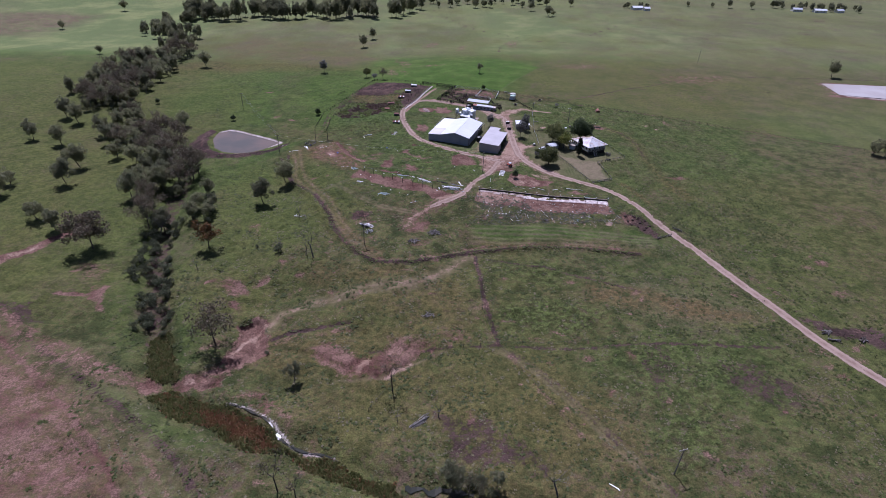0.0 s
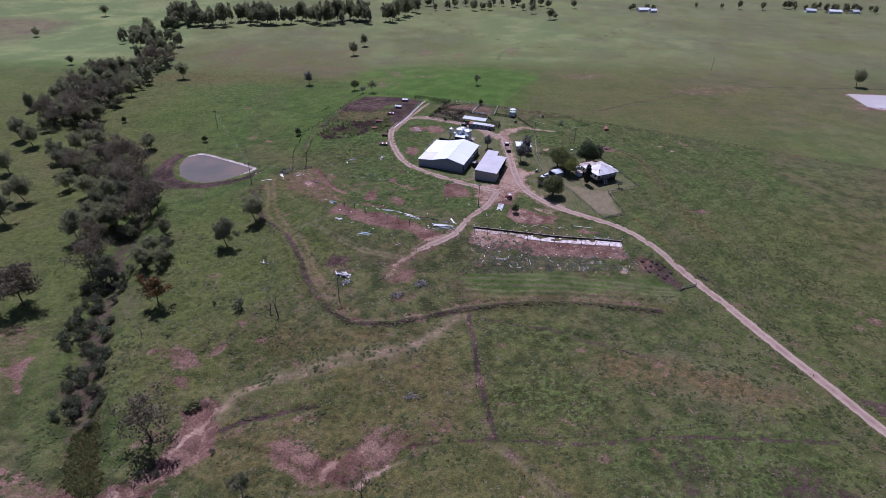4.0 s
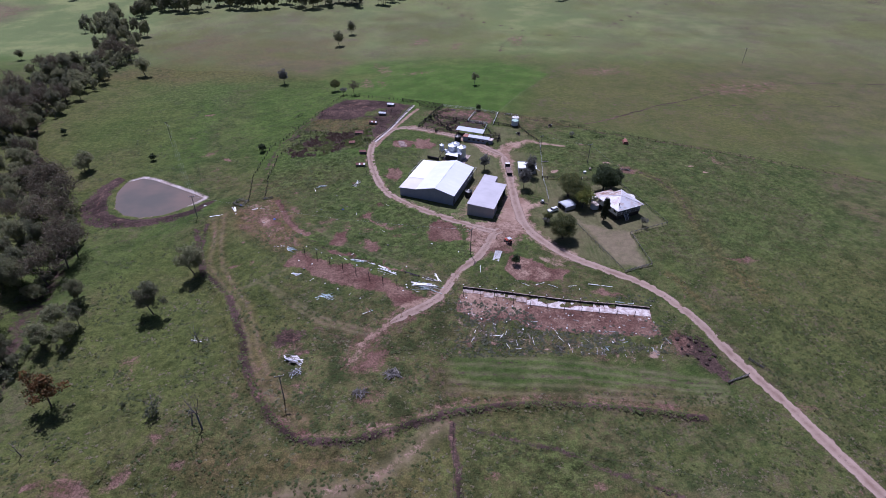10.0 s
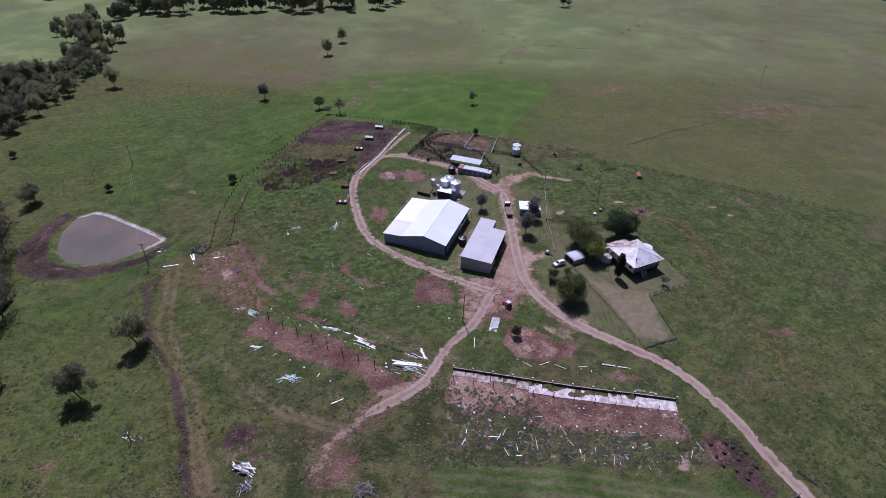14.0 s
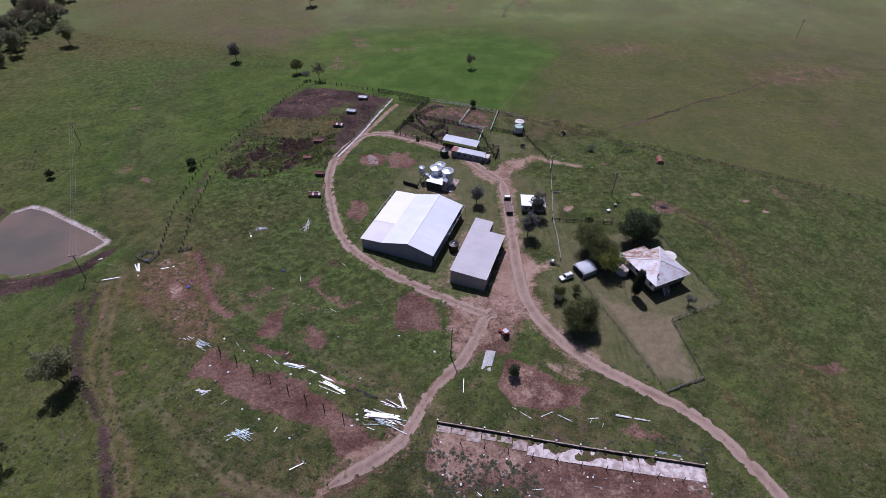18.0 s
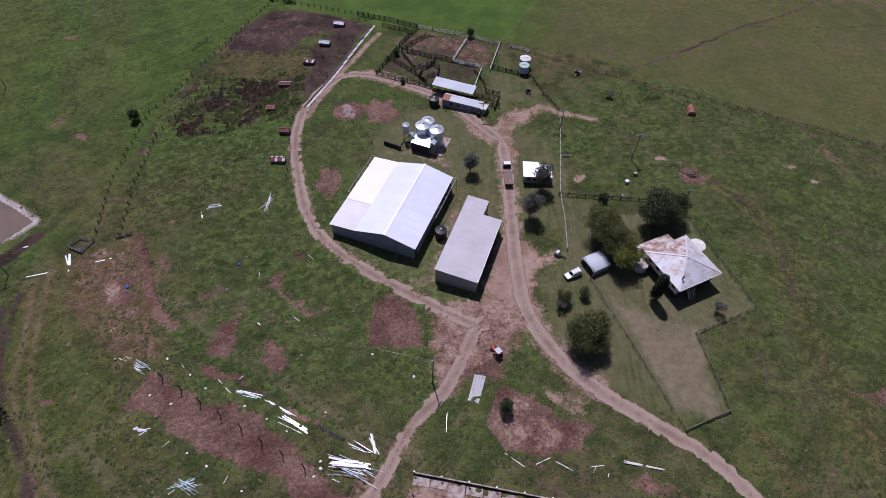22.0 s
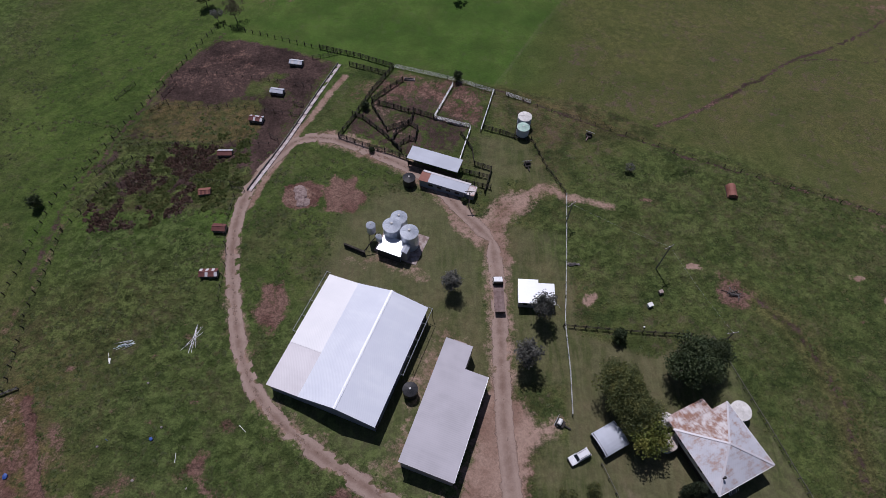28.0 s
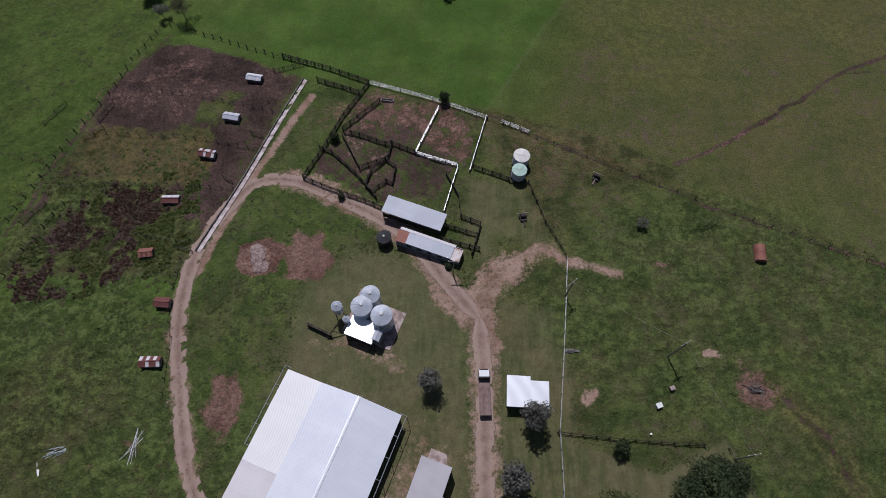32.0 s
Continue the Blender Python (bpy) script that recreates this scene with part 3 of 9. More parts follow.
def height(x, y):
    x, y = np.asarray(x, float), np.asarray(y, float)
    num, den = 0.0, 0.0
    for cx, cy, cz in (*FARM_RISE, *SOUTH_SLOPE, *WEST_GULLY, *FAR_PLAIN):
        w = 1 / ((x - cx) ** 2 + (y - cy) ** 2 + 120.0) ** 1.6
        num, den = num + w * cz, den + w
    z = num / den
    z = z + 0.10 * np.sin(x / 5.3 + 1.7 * np.sin(y / 9.1)) * np.sin(y / 4.7 + 1.3 * np.sin(x / 7.7)) * smooth(np.abs(z), 1.5, 5)
    z = z - 0.35 * np.exp(-((dist_line(x, y, CONTOUR_LINE) / 1.3) ** 2)) + 0.95 * np.exp(-((dist_line(x, y, BANK_LINE) / 1.3) ** 2))
    c = dist_line(x, y, CREEK_LINE)
    z = z - 2.2 * (1 - smooth(c, 2.0, 9.0))
    wild = smooth(-x - 0.25 * y, -10, 30) * (1 - smooth(y, 20, 60)) * smooth(y, -120, -70) * (1 - smooth(-x, 150, 260))
    z = z + wild * (1.0 * wander(x, y, 13, 31) + 0.7 * wander(x, y, 5.5, 32) + 0.22 * wander(x, y, 2.2, 33))
    z = z + 0.10 * wander(x, y, 3.2, 34) * smooth(np.abs(z), 1.5, 5)
    z = z - 1.7 * smooth(inside(x, y, SCAR), 0.0, 1.8)
    for line, deep in GULLIES:
        z = z - deep * np.exp(-((dist_line(x, y, line) / 1.3) ** 2))
    p = inside(x, y, DAM)
    z = z + (DAM_LEVEL + 0.05 - z) * smooth(p, -9, -0.5)
    z = z - 1.4 * smooth(p, -0.8, 4)
    bund = np.exp(-((p + 6.5) / 2.6) ** 2) * smooth(-(x + 114) - 0.75 * (y - 144), 0, 14)
    return z + 1.1 * bund


def hz(x, y):
    return float(height(x, y))


# ---- ground ----
def fine_spread(lo, hi, step, mid, mid_step, far):
    """Fine lines in the middle, coarser ones on the near pastures, wide ones to the horizon."""
    inner = list(np.arange(lo, hi + 1e-6, step))
    left = list(np.arange(lo - mid_step, lo - mid, -mid_step))[::-1]
    right = list(np.arange(hi + mid_step, hi + mid, mid_step))
    core = [*left, *inner, *right]
    s, a, p = mid_step, [], core[0]
    while p > -far:
        s *= 1.14
        p -= s
        a.append(p)
    s, b, q = mid_step, [], core[-1]
    while q < far:
        s *= 1.14
        q += s
        b.append(q)
    return np.array([*a[::-1], *core, *b])


GX = fine_spread(-112, 96, 0.75, 110, 1.6, 4300)
GY = fine_spread(-76, 270, 0.75, 130, 1.8, 4300)
XX, YY = np.meshgrid(GX, GY)
ZZ = height(XX, YY)
NORTH_FENCE = np.interp(XX, [-400, -90, -62, -20, 30, 60, 94, 127, 162, 300, 900], [420, 320, 272, 255, 245, 238, 218, 202, 185, 130, -100])
LAYERS = {k: np.zeros(XX.shape) for k in ("dirt", "red", "dark", "mown", "lush", "dry", "weedy", "pale", "rust", "leafy", "trail", "olive")}


WX = XX + 2.2 * wander(XX, YY, 9.0, 1) + 1.1 * wander(XX, YY, 3.4, 2) + 0.5 * wander(XX, YY, 1.5, 3)
WY = YY + 2.2 * wander(XX, YY, 9.0, 4) + 1.1 * wander(XX, YY, 3.4, 5) + 0.5 * wander(XX, YY, 1.5, 6)


def window(pts, pad):
    xs, ys = [p[0] for p in pts], [p[1] for p in pts]
    i0, i1 = np.searchsorted(GX, (min(xs) - pad, max(xs) + pad))
    j0, j1 = np.searchsorted(GY, (min(ys) - pad, max(ys) + pad))
    return slice(max(j0 - 1, 0), j1 + 1), slice(max(i0 - 1, 0), i1 + 1)


def stain_path(layer, pts, width, amount=1.0, soft=1.2, gap=3.0, ruts=0.0, stray=0.32):
    line = curve_through(pts, gap)
    w = window(line, width + soft + 2)
    d = dist_line(XX[w] + (WX[w] - XX[w]) * stray, YY[w] + (WY[w] - YY[w]) * stray, line)
    v = (1 - smooth(d, width / 2 - soft / 2, width / 2 + soft)) * amount
    if ruts:
        v = v * (1 - ruts * np.exp(-((d) / 0.45) ** 2))
    LAYERS[layer][w] = np.maximum(LAYERS[layer][w], v)


def stain_area(layer, pts, amount=1.0, soft=2.0, stray=1.0):
    w = window(pts, soft * 1.5 + 2)
    if layer == "mown":
        d = inside(XX[w], YY[w], pts)
    else:
        d = inside(XX[w] + (WX[w] - XX[w]) * stray, YY[w] + (WY[w] - YY[w]) * stray, pts)
        soft, amount = soft * 1.2, amount * 0.95
    LAYERS[layer][w] = np.maximum(LAYERS[layer][w], smooth(d, -soft, soft) * amount)


def clear_area(layers, pts, keep, soft=1.0, stray=0.3):
    """Thins some kinds of cover within an outline."""
    w = window(pts, soft * 2 + 2)
    d = inside(XX[w] + (WX[w] - XX[w]) * stray, YY[w] + (WY[w] - YY[w]) * stray, pts)
    for k in layers:
        LAYERS[k][w] *= 1 - (1 - keep) * smooth(d, -soft, soft)


def stain_spot(layer, x, y, rx, ry, amount=1.0, turn=0.0):
    w = window([(x - rx * 2, y - rx * 2), (x + rx * 2, y + rx * 2)], ry)
    c, s = math.cos(radians(turn)), math.sin(radians(turn))
    u, v = (WX[w] - x) * c + (WY[w] - y) * s, (WY[w] - y) * c - (WX[w] - x) * s
    k = np.sqrt((u / rx) ** 2 + (v / ry) ** 2)
    LAYERS[layer][w] = np.maximum(LAYERS[layer][w], (1 - smooth(k, 0.1, 1.5)) * amount)


ROAD = [(420, -520), (300, -328), (240, -231), (190, -150), (150, -85), (122.6, -37.3), (113.9, -20.5), (108.5, -6.1), (99.7, 18), (91.3, 43.2), (81, 66.8), (75.6, 76.1), (67.7, 87.4), (54.9, 96.4), (43.6, 104.4), (35.2, 113.6), (30.1, 123.4), (28.5, 136.6), (28.2, 154.5), (28.2, 171.9), (27.3, 187.3)]
LOOP = [(16.3, 120.1), (2.0, 127.8), (-9.9, 134.8), (-21.8, 143.6), (-29.6, 154.9), (-35.5, 172.4), (-38.6, 189.5), (-36.9, 206.0), (-28.8, 220.5), (-19.5, 222.5), (-9.2, 218.8), (9.0, 208.7), (21.5, 194.0), (27.3, 187.3)]
TRACK_SOUTH = [(17.5, 119), (10.6, 103.9), (2.8, 94.8), (-3.5, 82.0), (-8.6, 76.6), (-20.3, 69.9), (-28.1, 63.0), (-30.6, 54.3)]
BRANCH = [(27.6, 191.4), (33.8, 202.5), (40.4, 203.4), (50, 200.5), (59.9, 196.8)]
WALL_TRACK = [(-36.8, 197), (-29.5, 220.5), (-24.0, 233.9), (-17.0, 248.7)]
LOWER_TRACK = [(-2.5, 36), (-5.0, 33.0), (-10.6, 26.4), (-16.0, 21.0), (-24.0, 15.6), (-32.1, 13.1), (-44.5, 11.6), (-54.4, 8.0), (-64.1, 6.4), (-69.6, 3.4), (-74.6, -0.3), (-77.5, -6.5), (-79, -14)]
FENCE_PATH = [(-0.9, 33.2), (-1.2, 15.1), (-0.6, 0.5), (3.1, -16.7), (14, -36), (24, -55)]
FORD_TRACK = [(-190, 8), (-170.9, -3), (-153.8, -13.4), (-138.4, -20.9), (-123.2, -29.4), (-110.3, -34.1), (-104, -35)]


def lay_ground():
    far = np.hypot(XX - 0, YY - 120)
    L = LAYERS
    n20, n45 = drifted(XX, YY, 20, 11), drifted(XX, YY, 45, 12)
    RX, RY = XX + 9 * n20 + 14 * n45, YY + 9 * drifted(XX, YY, 20, 13) + 14 * drifted(XX, YY, 45, 14)

    def field(layer, amount, x0, x1, y0, y1, soft=25.0, slope=0.0):
        """A broad soft-edged stretch of one kind of pasture."""
        u = RX - slope * RY
        v = smooth(u, x0 - soft, x0 + soft) * (1 - smooth(u, x1 - soft, x1 + soft)) * smooth(RY, y0 - soft, y0 + soft) * (1 - smooth(RY, y1 - soft, y1 + soft))
        L[layer] = np.maximum(L[layer], amount * v)

    # broad kinds of pasture
    L["weedy"][:] = 0.25 + 0.7 * smooth(far, 480, 200)
    beyond = smooth(YY - NORTH_FENCE, -1.5, 1.5)
    L["weedy"] *= 1 - 0.85 * beyond
    field("lush", 1.0, -112, -18, 240, 330, 22, 0.25)
    L["lush"] *= beyond
    field("lush", 1.0, -128, -12, 172, 300, 22)
    field("lush", 0.9, -215, -120, 180, 330, 24)
    field("lush", 0.42, -420, -195, 20, 340, 24)
    field("lush", 0.62, -62, 30, 90, 250, 12)
    field("lush", 0.46, 46, 190, 90, 230, 14)
    side = XX - 30.5 - 0.58 * (YY - 245)
    L["lush"] *= 1 - beyond * (0.4 * smooth(side, -0.6, 1.2) + 0.55 * smooth(side, 4, 46))
    field("lush", 0.36, 46, 150, -40, 100, 25)
    field("lush", 1.0, -640, -270, 360, 700, 22, 0.0)
    field("lush", 0.6, -190, -120, 20, 175, 20)
    field("lush", 0.8, 40, 130, 420, 640, 40)
    field("lush", 0.55, 190, 420, 150, 230, 22)
    patchy = np.clip(0.9 * drifted(XX, YY, 62, 19) + 0.6 * drifted(XX, YY, 24, 20) + 0.05, 0, 0.85)
    L["lush"] = np.maximum(L["lush"], patchy * smooth(YY, 320, 380))
    drifts = np.clip(1.0 * drifted(XX, YY, 40, 81) + 0.6 * drifted(XX, YY, 17, 82) + 0.1, 0, 0.85)
    L["olive"] = np.maximum(L["olive"], drifts * beyond * (1 - L["lush"]))
    L["dry"][:] = 0.12 * beyond * smooth(RX - 0.25 * (RY - 260), 40, 76) * (1 - smooth(RY, 420, 620))
    field("dry", 0.36, -235, -10, 385, 530, 20)
    field("dry", 0.8, -165, -75, 325, 372, 14)
    L["dry"] = np.maximum(L["dry"], 0.8 * smooth(RX + 0.3 * RY, -330, -420) + 0.5 * smooth(RX, 160, 230) * smooth(RY, 20, 80))
    # drifts of seeding grass, leafy growth and olive sward
    stain_area("lush", [(-4, 58), (30, 55), (76, 50), (80, 40), (40, 44), (0, 46)], 0.85, 3.0)
    stain_area("rust", [(41.3, 13.6), (57.1, 10.9), (74.5, 5.4), (90.8, -0.4), (99.1, -4.8), (88.5, -7.1), (74.0, -5.9), (56.0, -1.2), (40.7, 5.3)], 0.95, 3.0)
    stain_area("rust", [(-62.4, 28.4), (-47.7, 26.3), (-33.4, 24.0), (-15.9, 25.8), (-22.5, 17.3), (-39.0, 14.4), (-55.7, 13.9), (-66.0, 13.8), (-71.5, 21.7)], 0.70, 4.0)
    stain_area("rust", [(-45.0, 10.1), (-22.3, 13.5), (-7.1, 24.1), (-5.7, 6.9), (-6.3, -16.6), (-34.8, -16.1), (-30.3, -4.2), (-49.5, 0.2)], 0.62, 5.0)
    stain_area("rust", [(-10, -22), (22, -22), (40, -50), (46, -80), (-4, -80), (-20, -48)], 0.55, 6.0)
    stain_area("rust", [(-60, -26), (-30, -32), (-20, -46), (-30, -62), (-56, -54)], 0.40, 5.0)
    stain_area("rust", [(-105.5, 118.5), (-88.8, 106.2), (-73.3, 82.9), (-60, 56), (-52, 40), (-58, 34), (-70, 52), (-86, 84), (-101.1, 104.8)], 0.25, 3.0)
    stain_area("rust", [(0, 46), (40, 44), (76, 40), (76, 34), (40, 35), (0, 38)], 0.45, 3.0)
    stain_area("leafy", [(6.7, 1.5), (20.1, 6.4), (35.1, 1.9), (42.1, -3.7), (35.2, -9.9), (20.4, -10.8), (7.6, -6.1)], 1.0, 3.0)
    stain_area("leafy", [(41.5, -18.3), (64.9, -16.9), (90.1, -17.2), (96.4, -30.3), (86.7, -41.8), (61.9, -47.5), (42.4, -40.4), (33.4, -28.0)], 0.62, 5.0)
    stain_area("leafy", [(44.8, -48.9), (59.4, -45.4), (67.4, -53.8), (58.6, -66.3), (43.7, -65.7)], 0.85, 4.0)
    stain_area("leafy", [(5, 31), (30, 27), (38, 20), (30, 12), (6, 16)], 0.7, 4.0)
    stain_area("olive", [(74.2, -8.5), (90.0, -7.1), (101.0, -8.8), (93.1, -12.0), (75.5, -11.8)], 0.9, 2.0)
    field("olive", 0.65, -128, -66, -6, 110, 10)
    field("lush", 0.55, -132, -70, 20, 110, 10)
    field("lush", 0.75, -135, -100, 84, 142, 8)
    field("olive", 0.40, -60, 30, -70, 32, 14)
    field("olive", 0.40, -100, -52, 60, 130, 8)
    field("olive", 0.70, -420, -150, 10, 330, 24)
    field("olive", 0.35, -125, -40, 150, 330, 24)
    field("olive", 0.45, -20, 60, 340, 460, 20)
    field("rust", 0.22, 78, 330, 215, 420, 30)
    field("rust", 0.55, -235, -72, 310, 440, 18)
    stain_area("olive", [(-211.5, 371.1), (-128.9, 344.4), (-125.4, 314.7), (-150.9, 308.6), (-198.0, 336.5)], 1.0, 7.0)
    stain_area("leafy", [(-200.4, 322.5), (-141.0, 301.7), (-124.3, 269.5), (-160.5, 261.8), (-185.2, 278.8)], 0.5, 8.0)
    for x, y, rx, ry in ((97, 314, 16, 12), (48, 434, 9, 16), (96, 440, 20, 30), (84, 282, 14, 20), (176, 350, 26, 12)):
        stain_spot("olive", x, y, rx, ry, 0.95)
    field("leafy", 0.40, 84, 175, 96, 205, 14)
    field("leafy", 0.6, 50, 96, 168, 216, 6)
    field("leafy", 0.65, -64, 20, 96, 160, 8)
    field("leafy", 0.9, -90, -40, 148, 200, 8)
    field("olive", 0.40, 95, 230, -60, 100, 20)
    fallow = [(-560, 560), (-497, 580), (-446, 590), (-430, 543), (-440, 494), (-440, 440), (-520, 450)]
    clear_area(("lush", "olive"), fallow, 0.1, 4.0, 1.0)
    stain_area("dry", fallow, 0.9, 4.0)
    stain_area("red", fallow, 0.4, 5.0)
    for pts in ([(-438, 420), (-430, 462), (-382, 486), (-346, 524), (-320, 460), (-332, 386), (-388, 394)], [(-330, 560), (-320, 640), (-200, 660), (-80, 600), (-200, 580), (-270, 575)]):
        clear_area(("dry", "rust", "olive"), pts, 0.1, 5.0, 1.0)
        stain_area("lush", pts, 1.0, 5.0)
    meadow = [(-56, 275), (-20, 259.5), (29.5, 246.5), (36.5, 255.6), (45.6, 272.3), (57.8, 292), (72, 318), (40, 345), (-10, 335), (-36, 330)]
    clear_area(("olive", "rust", "dry", "leafy"), meadow, 0.2, 4.0, 1.0)
    stain_area("lush", meadow, 1.0, 0.8, 0.2)
    stain_area("lush", [(-118, 300), (-60, 275), (10, 290), (62, 310), (70, 335), (20, 368), (-60, 364), (-112, 335)], 0.92, 13.0)
    # flattened wheel trails in the grass
    for shift in (-1.1, 1.1):
        stain_path("trail", [(p[0], p[1] + shift) for p in LOWER_TRACK], 1.3, 0.95, 1.2, stray=0.12)
        stain_path("trail", [(-67.1 + shift, 89.6), (-52.9, 78.5 + shift), (-39.7, 70.5 + shift), (-23.0, 64.8 + shift)], 0.7, 0.75, 0.8, stray=0.1)
        stain_path("trail", [(-54.7 + shift, 125.0), (-44.4 + shift, 114.4), (-27.5, 104.6 + shift), (-8.3, 92.3 + shift), (5.6, 87.5 + shift)], 0.6, 0.6, 0.8, stray=0.1)
        stain_path("trail", [(3.4 + shift, -19.6), (16 + shift, -31.4), (28.3 + shift, -50.7), (36.2 + shift, -64.4), (48 + shift, -84)], 0.7, 0.6, 1.0, stray=0.1)
        stain_path("trail", [(-60 + shift, 96), (-70 + shift, 88), (-82 + shift, 86)], 0.6, 0.6, 0.8, stray=0.1)
    stain_path("trail", LOWER_TRACK, 5.0, 0.55, 2.5)
    for k in range(5):
        stain_path("trail", [(-2, 57 - 2.9 * k), (30, 54 - 2.9 * k), (62, 49 - 2.4 * k), (78, 47 - 1.8 * k)], 0.6, 0.6, 0.9, stray=0.15)
    # roads and tracks
    for line, w, soft in ((ROAD, 2.6, 1.0), (LOOP, 2.1, 1.6), (TRACK_SOUTH[:5], 2.2, 2.2), (WALL_TRACK, 1.6, 1.6)):
        stain_path("dirt", line, w * 0.9, 0.75, 1.6, stray=0.15)
    stain_path("dirt", BRANCH, 3.0, 0.60, 2.6, stray=0.8)
    stain_path("dirt", ROAD[-7:], 6.5, 0.52, 3.0)
    stain_path("dirt", LOOP[-5:], 6.0, 0.58, 3.0)
    stain_path("dirt", LOOP[:4], 6.5, 0.38, 3.0)
    stain_path("dirt", [(-30, 156), (-36, 172), (-39, 190)], 5.0, 0.45, 2.5)
    stain_path("dirt", TRACK_SOUTH[4:], 2.6, 0.45, 2.2)
    stain_path("red", TRACK_SOUTH[3:], 7.5, 0.46, 3.0)
    stain_path("dirt", LOWER_TRACK[1:6], 2.0, 0.40, 1.8)
    stain_path("red", LOWER_TRACK[:7], 2.6, 0.30, 2.0)
    stain_path("dirt", LOWER_TRACK[7:], 3.0, 0.40, 2.4)
    stain_path("dirt", FENCE_PATH, 1.6, 0.26, 2.0)
    stain_path("red", FENCE_PATH, 2.0, 0.34, 1.8)
    near_rut = [(-97.6, 131.8), (-93.3, 122.2), (-91.0, 112.0), (-89.5, 103.5), (-82.5, 93.2), (-72.5, 79.4), (-67.3, 69.4), (-63.4, 59.6), (-57.4, 49.6), (-49.8, 39.8), (-40.6, 33.6)]
    far_rut = [(-93.9, 134.8), (-89.7, 119.5), (-87.2, 109.5), (-84.0, 101.6), (-79.4, 93.6), (-69.6, 79.8), (-64.4, 69.6), (-60.6, 60.2), (-54.6, 50.6), (-47.4, 41.6)]
    for line in (near_rut, far_rut):
        stain_path("rust", line, 2.4, 0.85, 1.8)
        stain_path("trail", line, 0.8, 0.55, 1.2, stray=0.2)
        stain_path("red", line, 1.0, 0.38, 1.6)
    stain_path("dark", [(-98.4, 127.3), (-96.5, 117.2), (-95.5, 109.5), (-93.0, 102.8), (-88, 95)], 1.4, 0.7, 1.6)
    stain_path("red", CONTOUR[6:], 2.4, 0.46, 2.0)
    stain_path("dirt", CONTOUR[11:14], 1.2, 0.34, 1.4)
    # dark strip on the contour bank: rank cover with the bank's shade painted in
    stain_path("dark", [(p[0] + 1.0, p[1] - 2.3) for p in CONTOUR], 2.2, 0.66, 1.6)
    stain_path("red", FORD_TRACK, 4.0, 0.5, 2.6)
    stain_path("dirt", FORD_TRACK[1:], 1.2, 0.34, 1.6)
    # yard junction and bare pads
    stain_area("dirt", [(7.1, 124.7), (13.4, 128.8), (20.9, 130.2), (25.7, 137.4), (29.3, 142), (35, 142.1), (32.9, 133.1), (31, 124.9), (31.2, 117.4), (26.6, 110.8), (21.6, 107.8), (14.9, 108.2), (12, 102.1), (7.3, 99)], 0.54, 3.0)
    stain_area("red", [(7.1, 122), (13.4, 127), (20.9, 130.2), (27, 140), (34, 140), (32.9, 133.1), (31, 124.9), (30, 116), (24, 108), (14.9, 106), (10, 102)], 0.85, 3.0)
    stain_area("red", [(10, 106), (16, 112), (26, 112), (24, 105), (16, 104)], 0.7, 3.0)
    stain_area("dirt", [(17, 126), (24, 143.4), (26.5, 150), (31, 150), (35.2, 141.8), (36.5, 137.8), (32.1, 132.3), (31.3, 126.5), (26.2, 122.6)], 0.80, 2.5)
    stain_area("dirt", [(14, 200.9), (20.2, 196), (27.3, 195.5), (33.1, 206), (40.1, 203), (37, 198), (31.2, 191.8), (31.6, 181.1), (24, 181), (16.2, 190)], 0.66, 2.5)
    stain_area("dirt", [(29, 139), (38, 144), (41, 141.5), (34, 134)], 0.72, 3.0)
    stain_area("dirt", [(31.1, 106.9), (40, 102.9), (41.3, 98.8), (34.1, 100.6)], 0.62, 2.0)
    stain_area("red", [(-60.8, 98.3), (-60.4, 102.4), (-56.1, 106.2), (-45.4, 101.8), (-35.2, 97.9), (-24.6, 91.2), (-19.4, 86.5), (-11.9, 81.2), (-7.7, 80), (-13.7, 75.6), (-18.6, 75.7), (-22.9, 81.4), (-28.5, 84.1), (-42, 89.5), (-54.3, 95.4)], 1.0, 1.8)
    litter = [(-61.7, 98.6), (-61.1, 103.0), (-58.0, 107), (-48.9, 103), (-37.6, 96.4), (-30, 90), (-34.6, 87), (-43, 89.4), (-53, 94)]
    stain_area("dark", litter, 0.52, 2.2, 1.4)
    pad_rng = random.Random(61)
    for _ in range(46):
        k = pad_rng.random()
        stain_spot("dark", -59 + 38 * k + pad_rng.uniform(-2, 2), 101.5 - 18 * k + pad_rng.uniform(-4.5, 4.5), pad_rng.uniform(0.7, 2.2), pad_rng.uniform(0.5, 1.1), pad_rng.uniform(0.4, 0.8), pad_rng.uniform(-50, 0))
    stain_area("dirt", [(-17.4, 78.8), (-7.7, 80), (0.1, 89.2), (4, 94), (4, 90), (-1.1, 80.4), (-5.6, 75.6), (-13.2, 71.6), (-19.2, 74.2)], 0.6, 2.2)
    stain_area("red", [(3, 82), (64, 74), (63.5, 64), (47.6, 63.5), (26.8, 67), (2, 71)], 1.0, 1.0)
    stain_area("dark", [(24, 77), (62, 71), (63, 64.5), (46, 64.5), (28, 68)], 0.42, 2.0)
    rough = random.Random(33)
    for _ in range(70):
        x = rough.uniform(3, 62)
        r = rough.uniform(0.5, 1.6)
        stain_spot("dirt" if rough.random() < 0.6 else "pale", x, 81.5 - 0.163 * (x - 3) - rough.uniform(0.5, 15) * (1.0 if x < 26 else 0.7), r * 1.6, r * 0.7, rough.uniform(0.30, 0.52), rough.uniform(-30, 10))
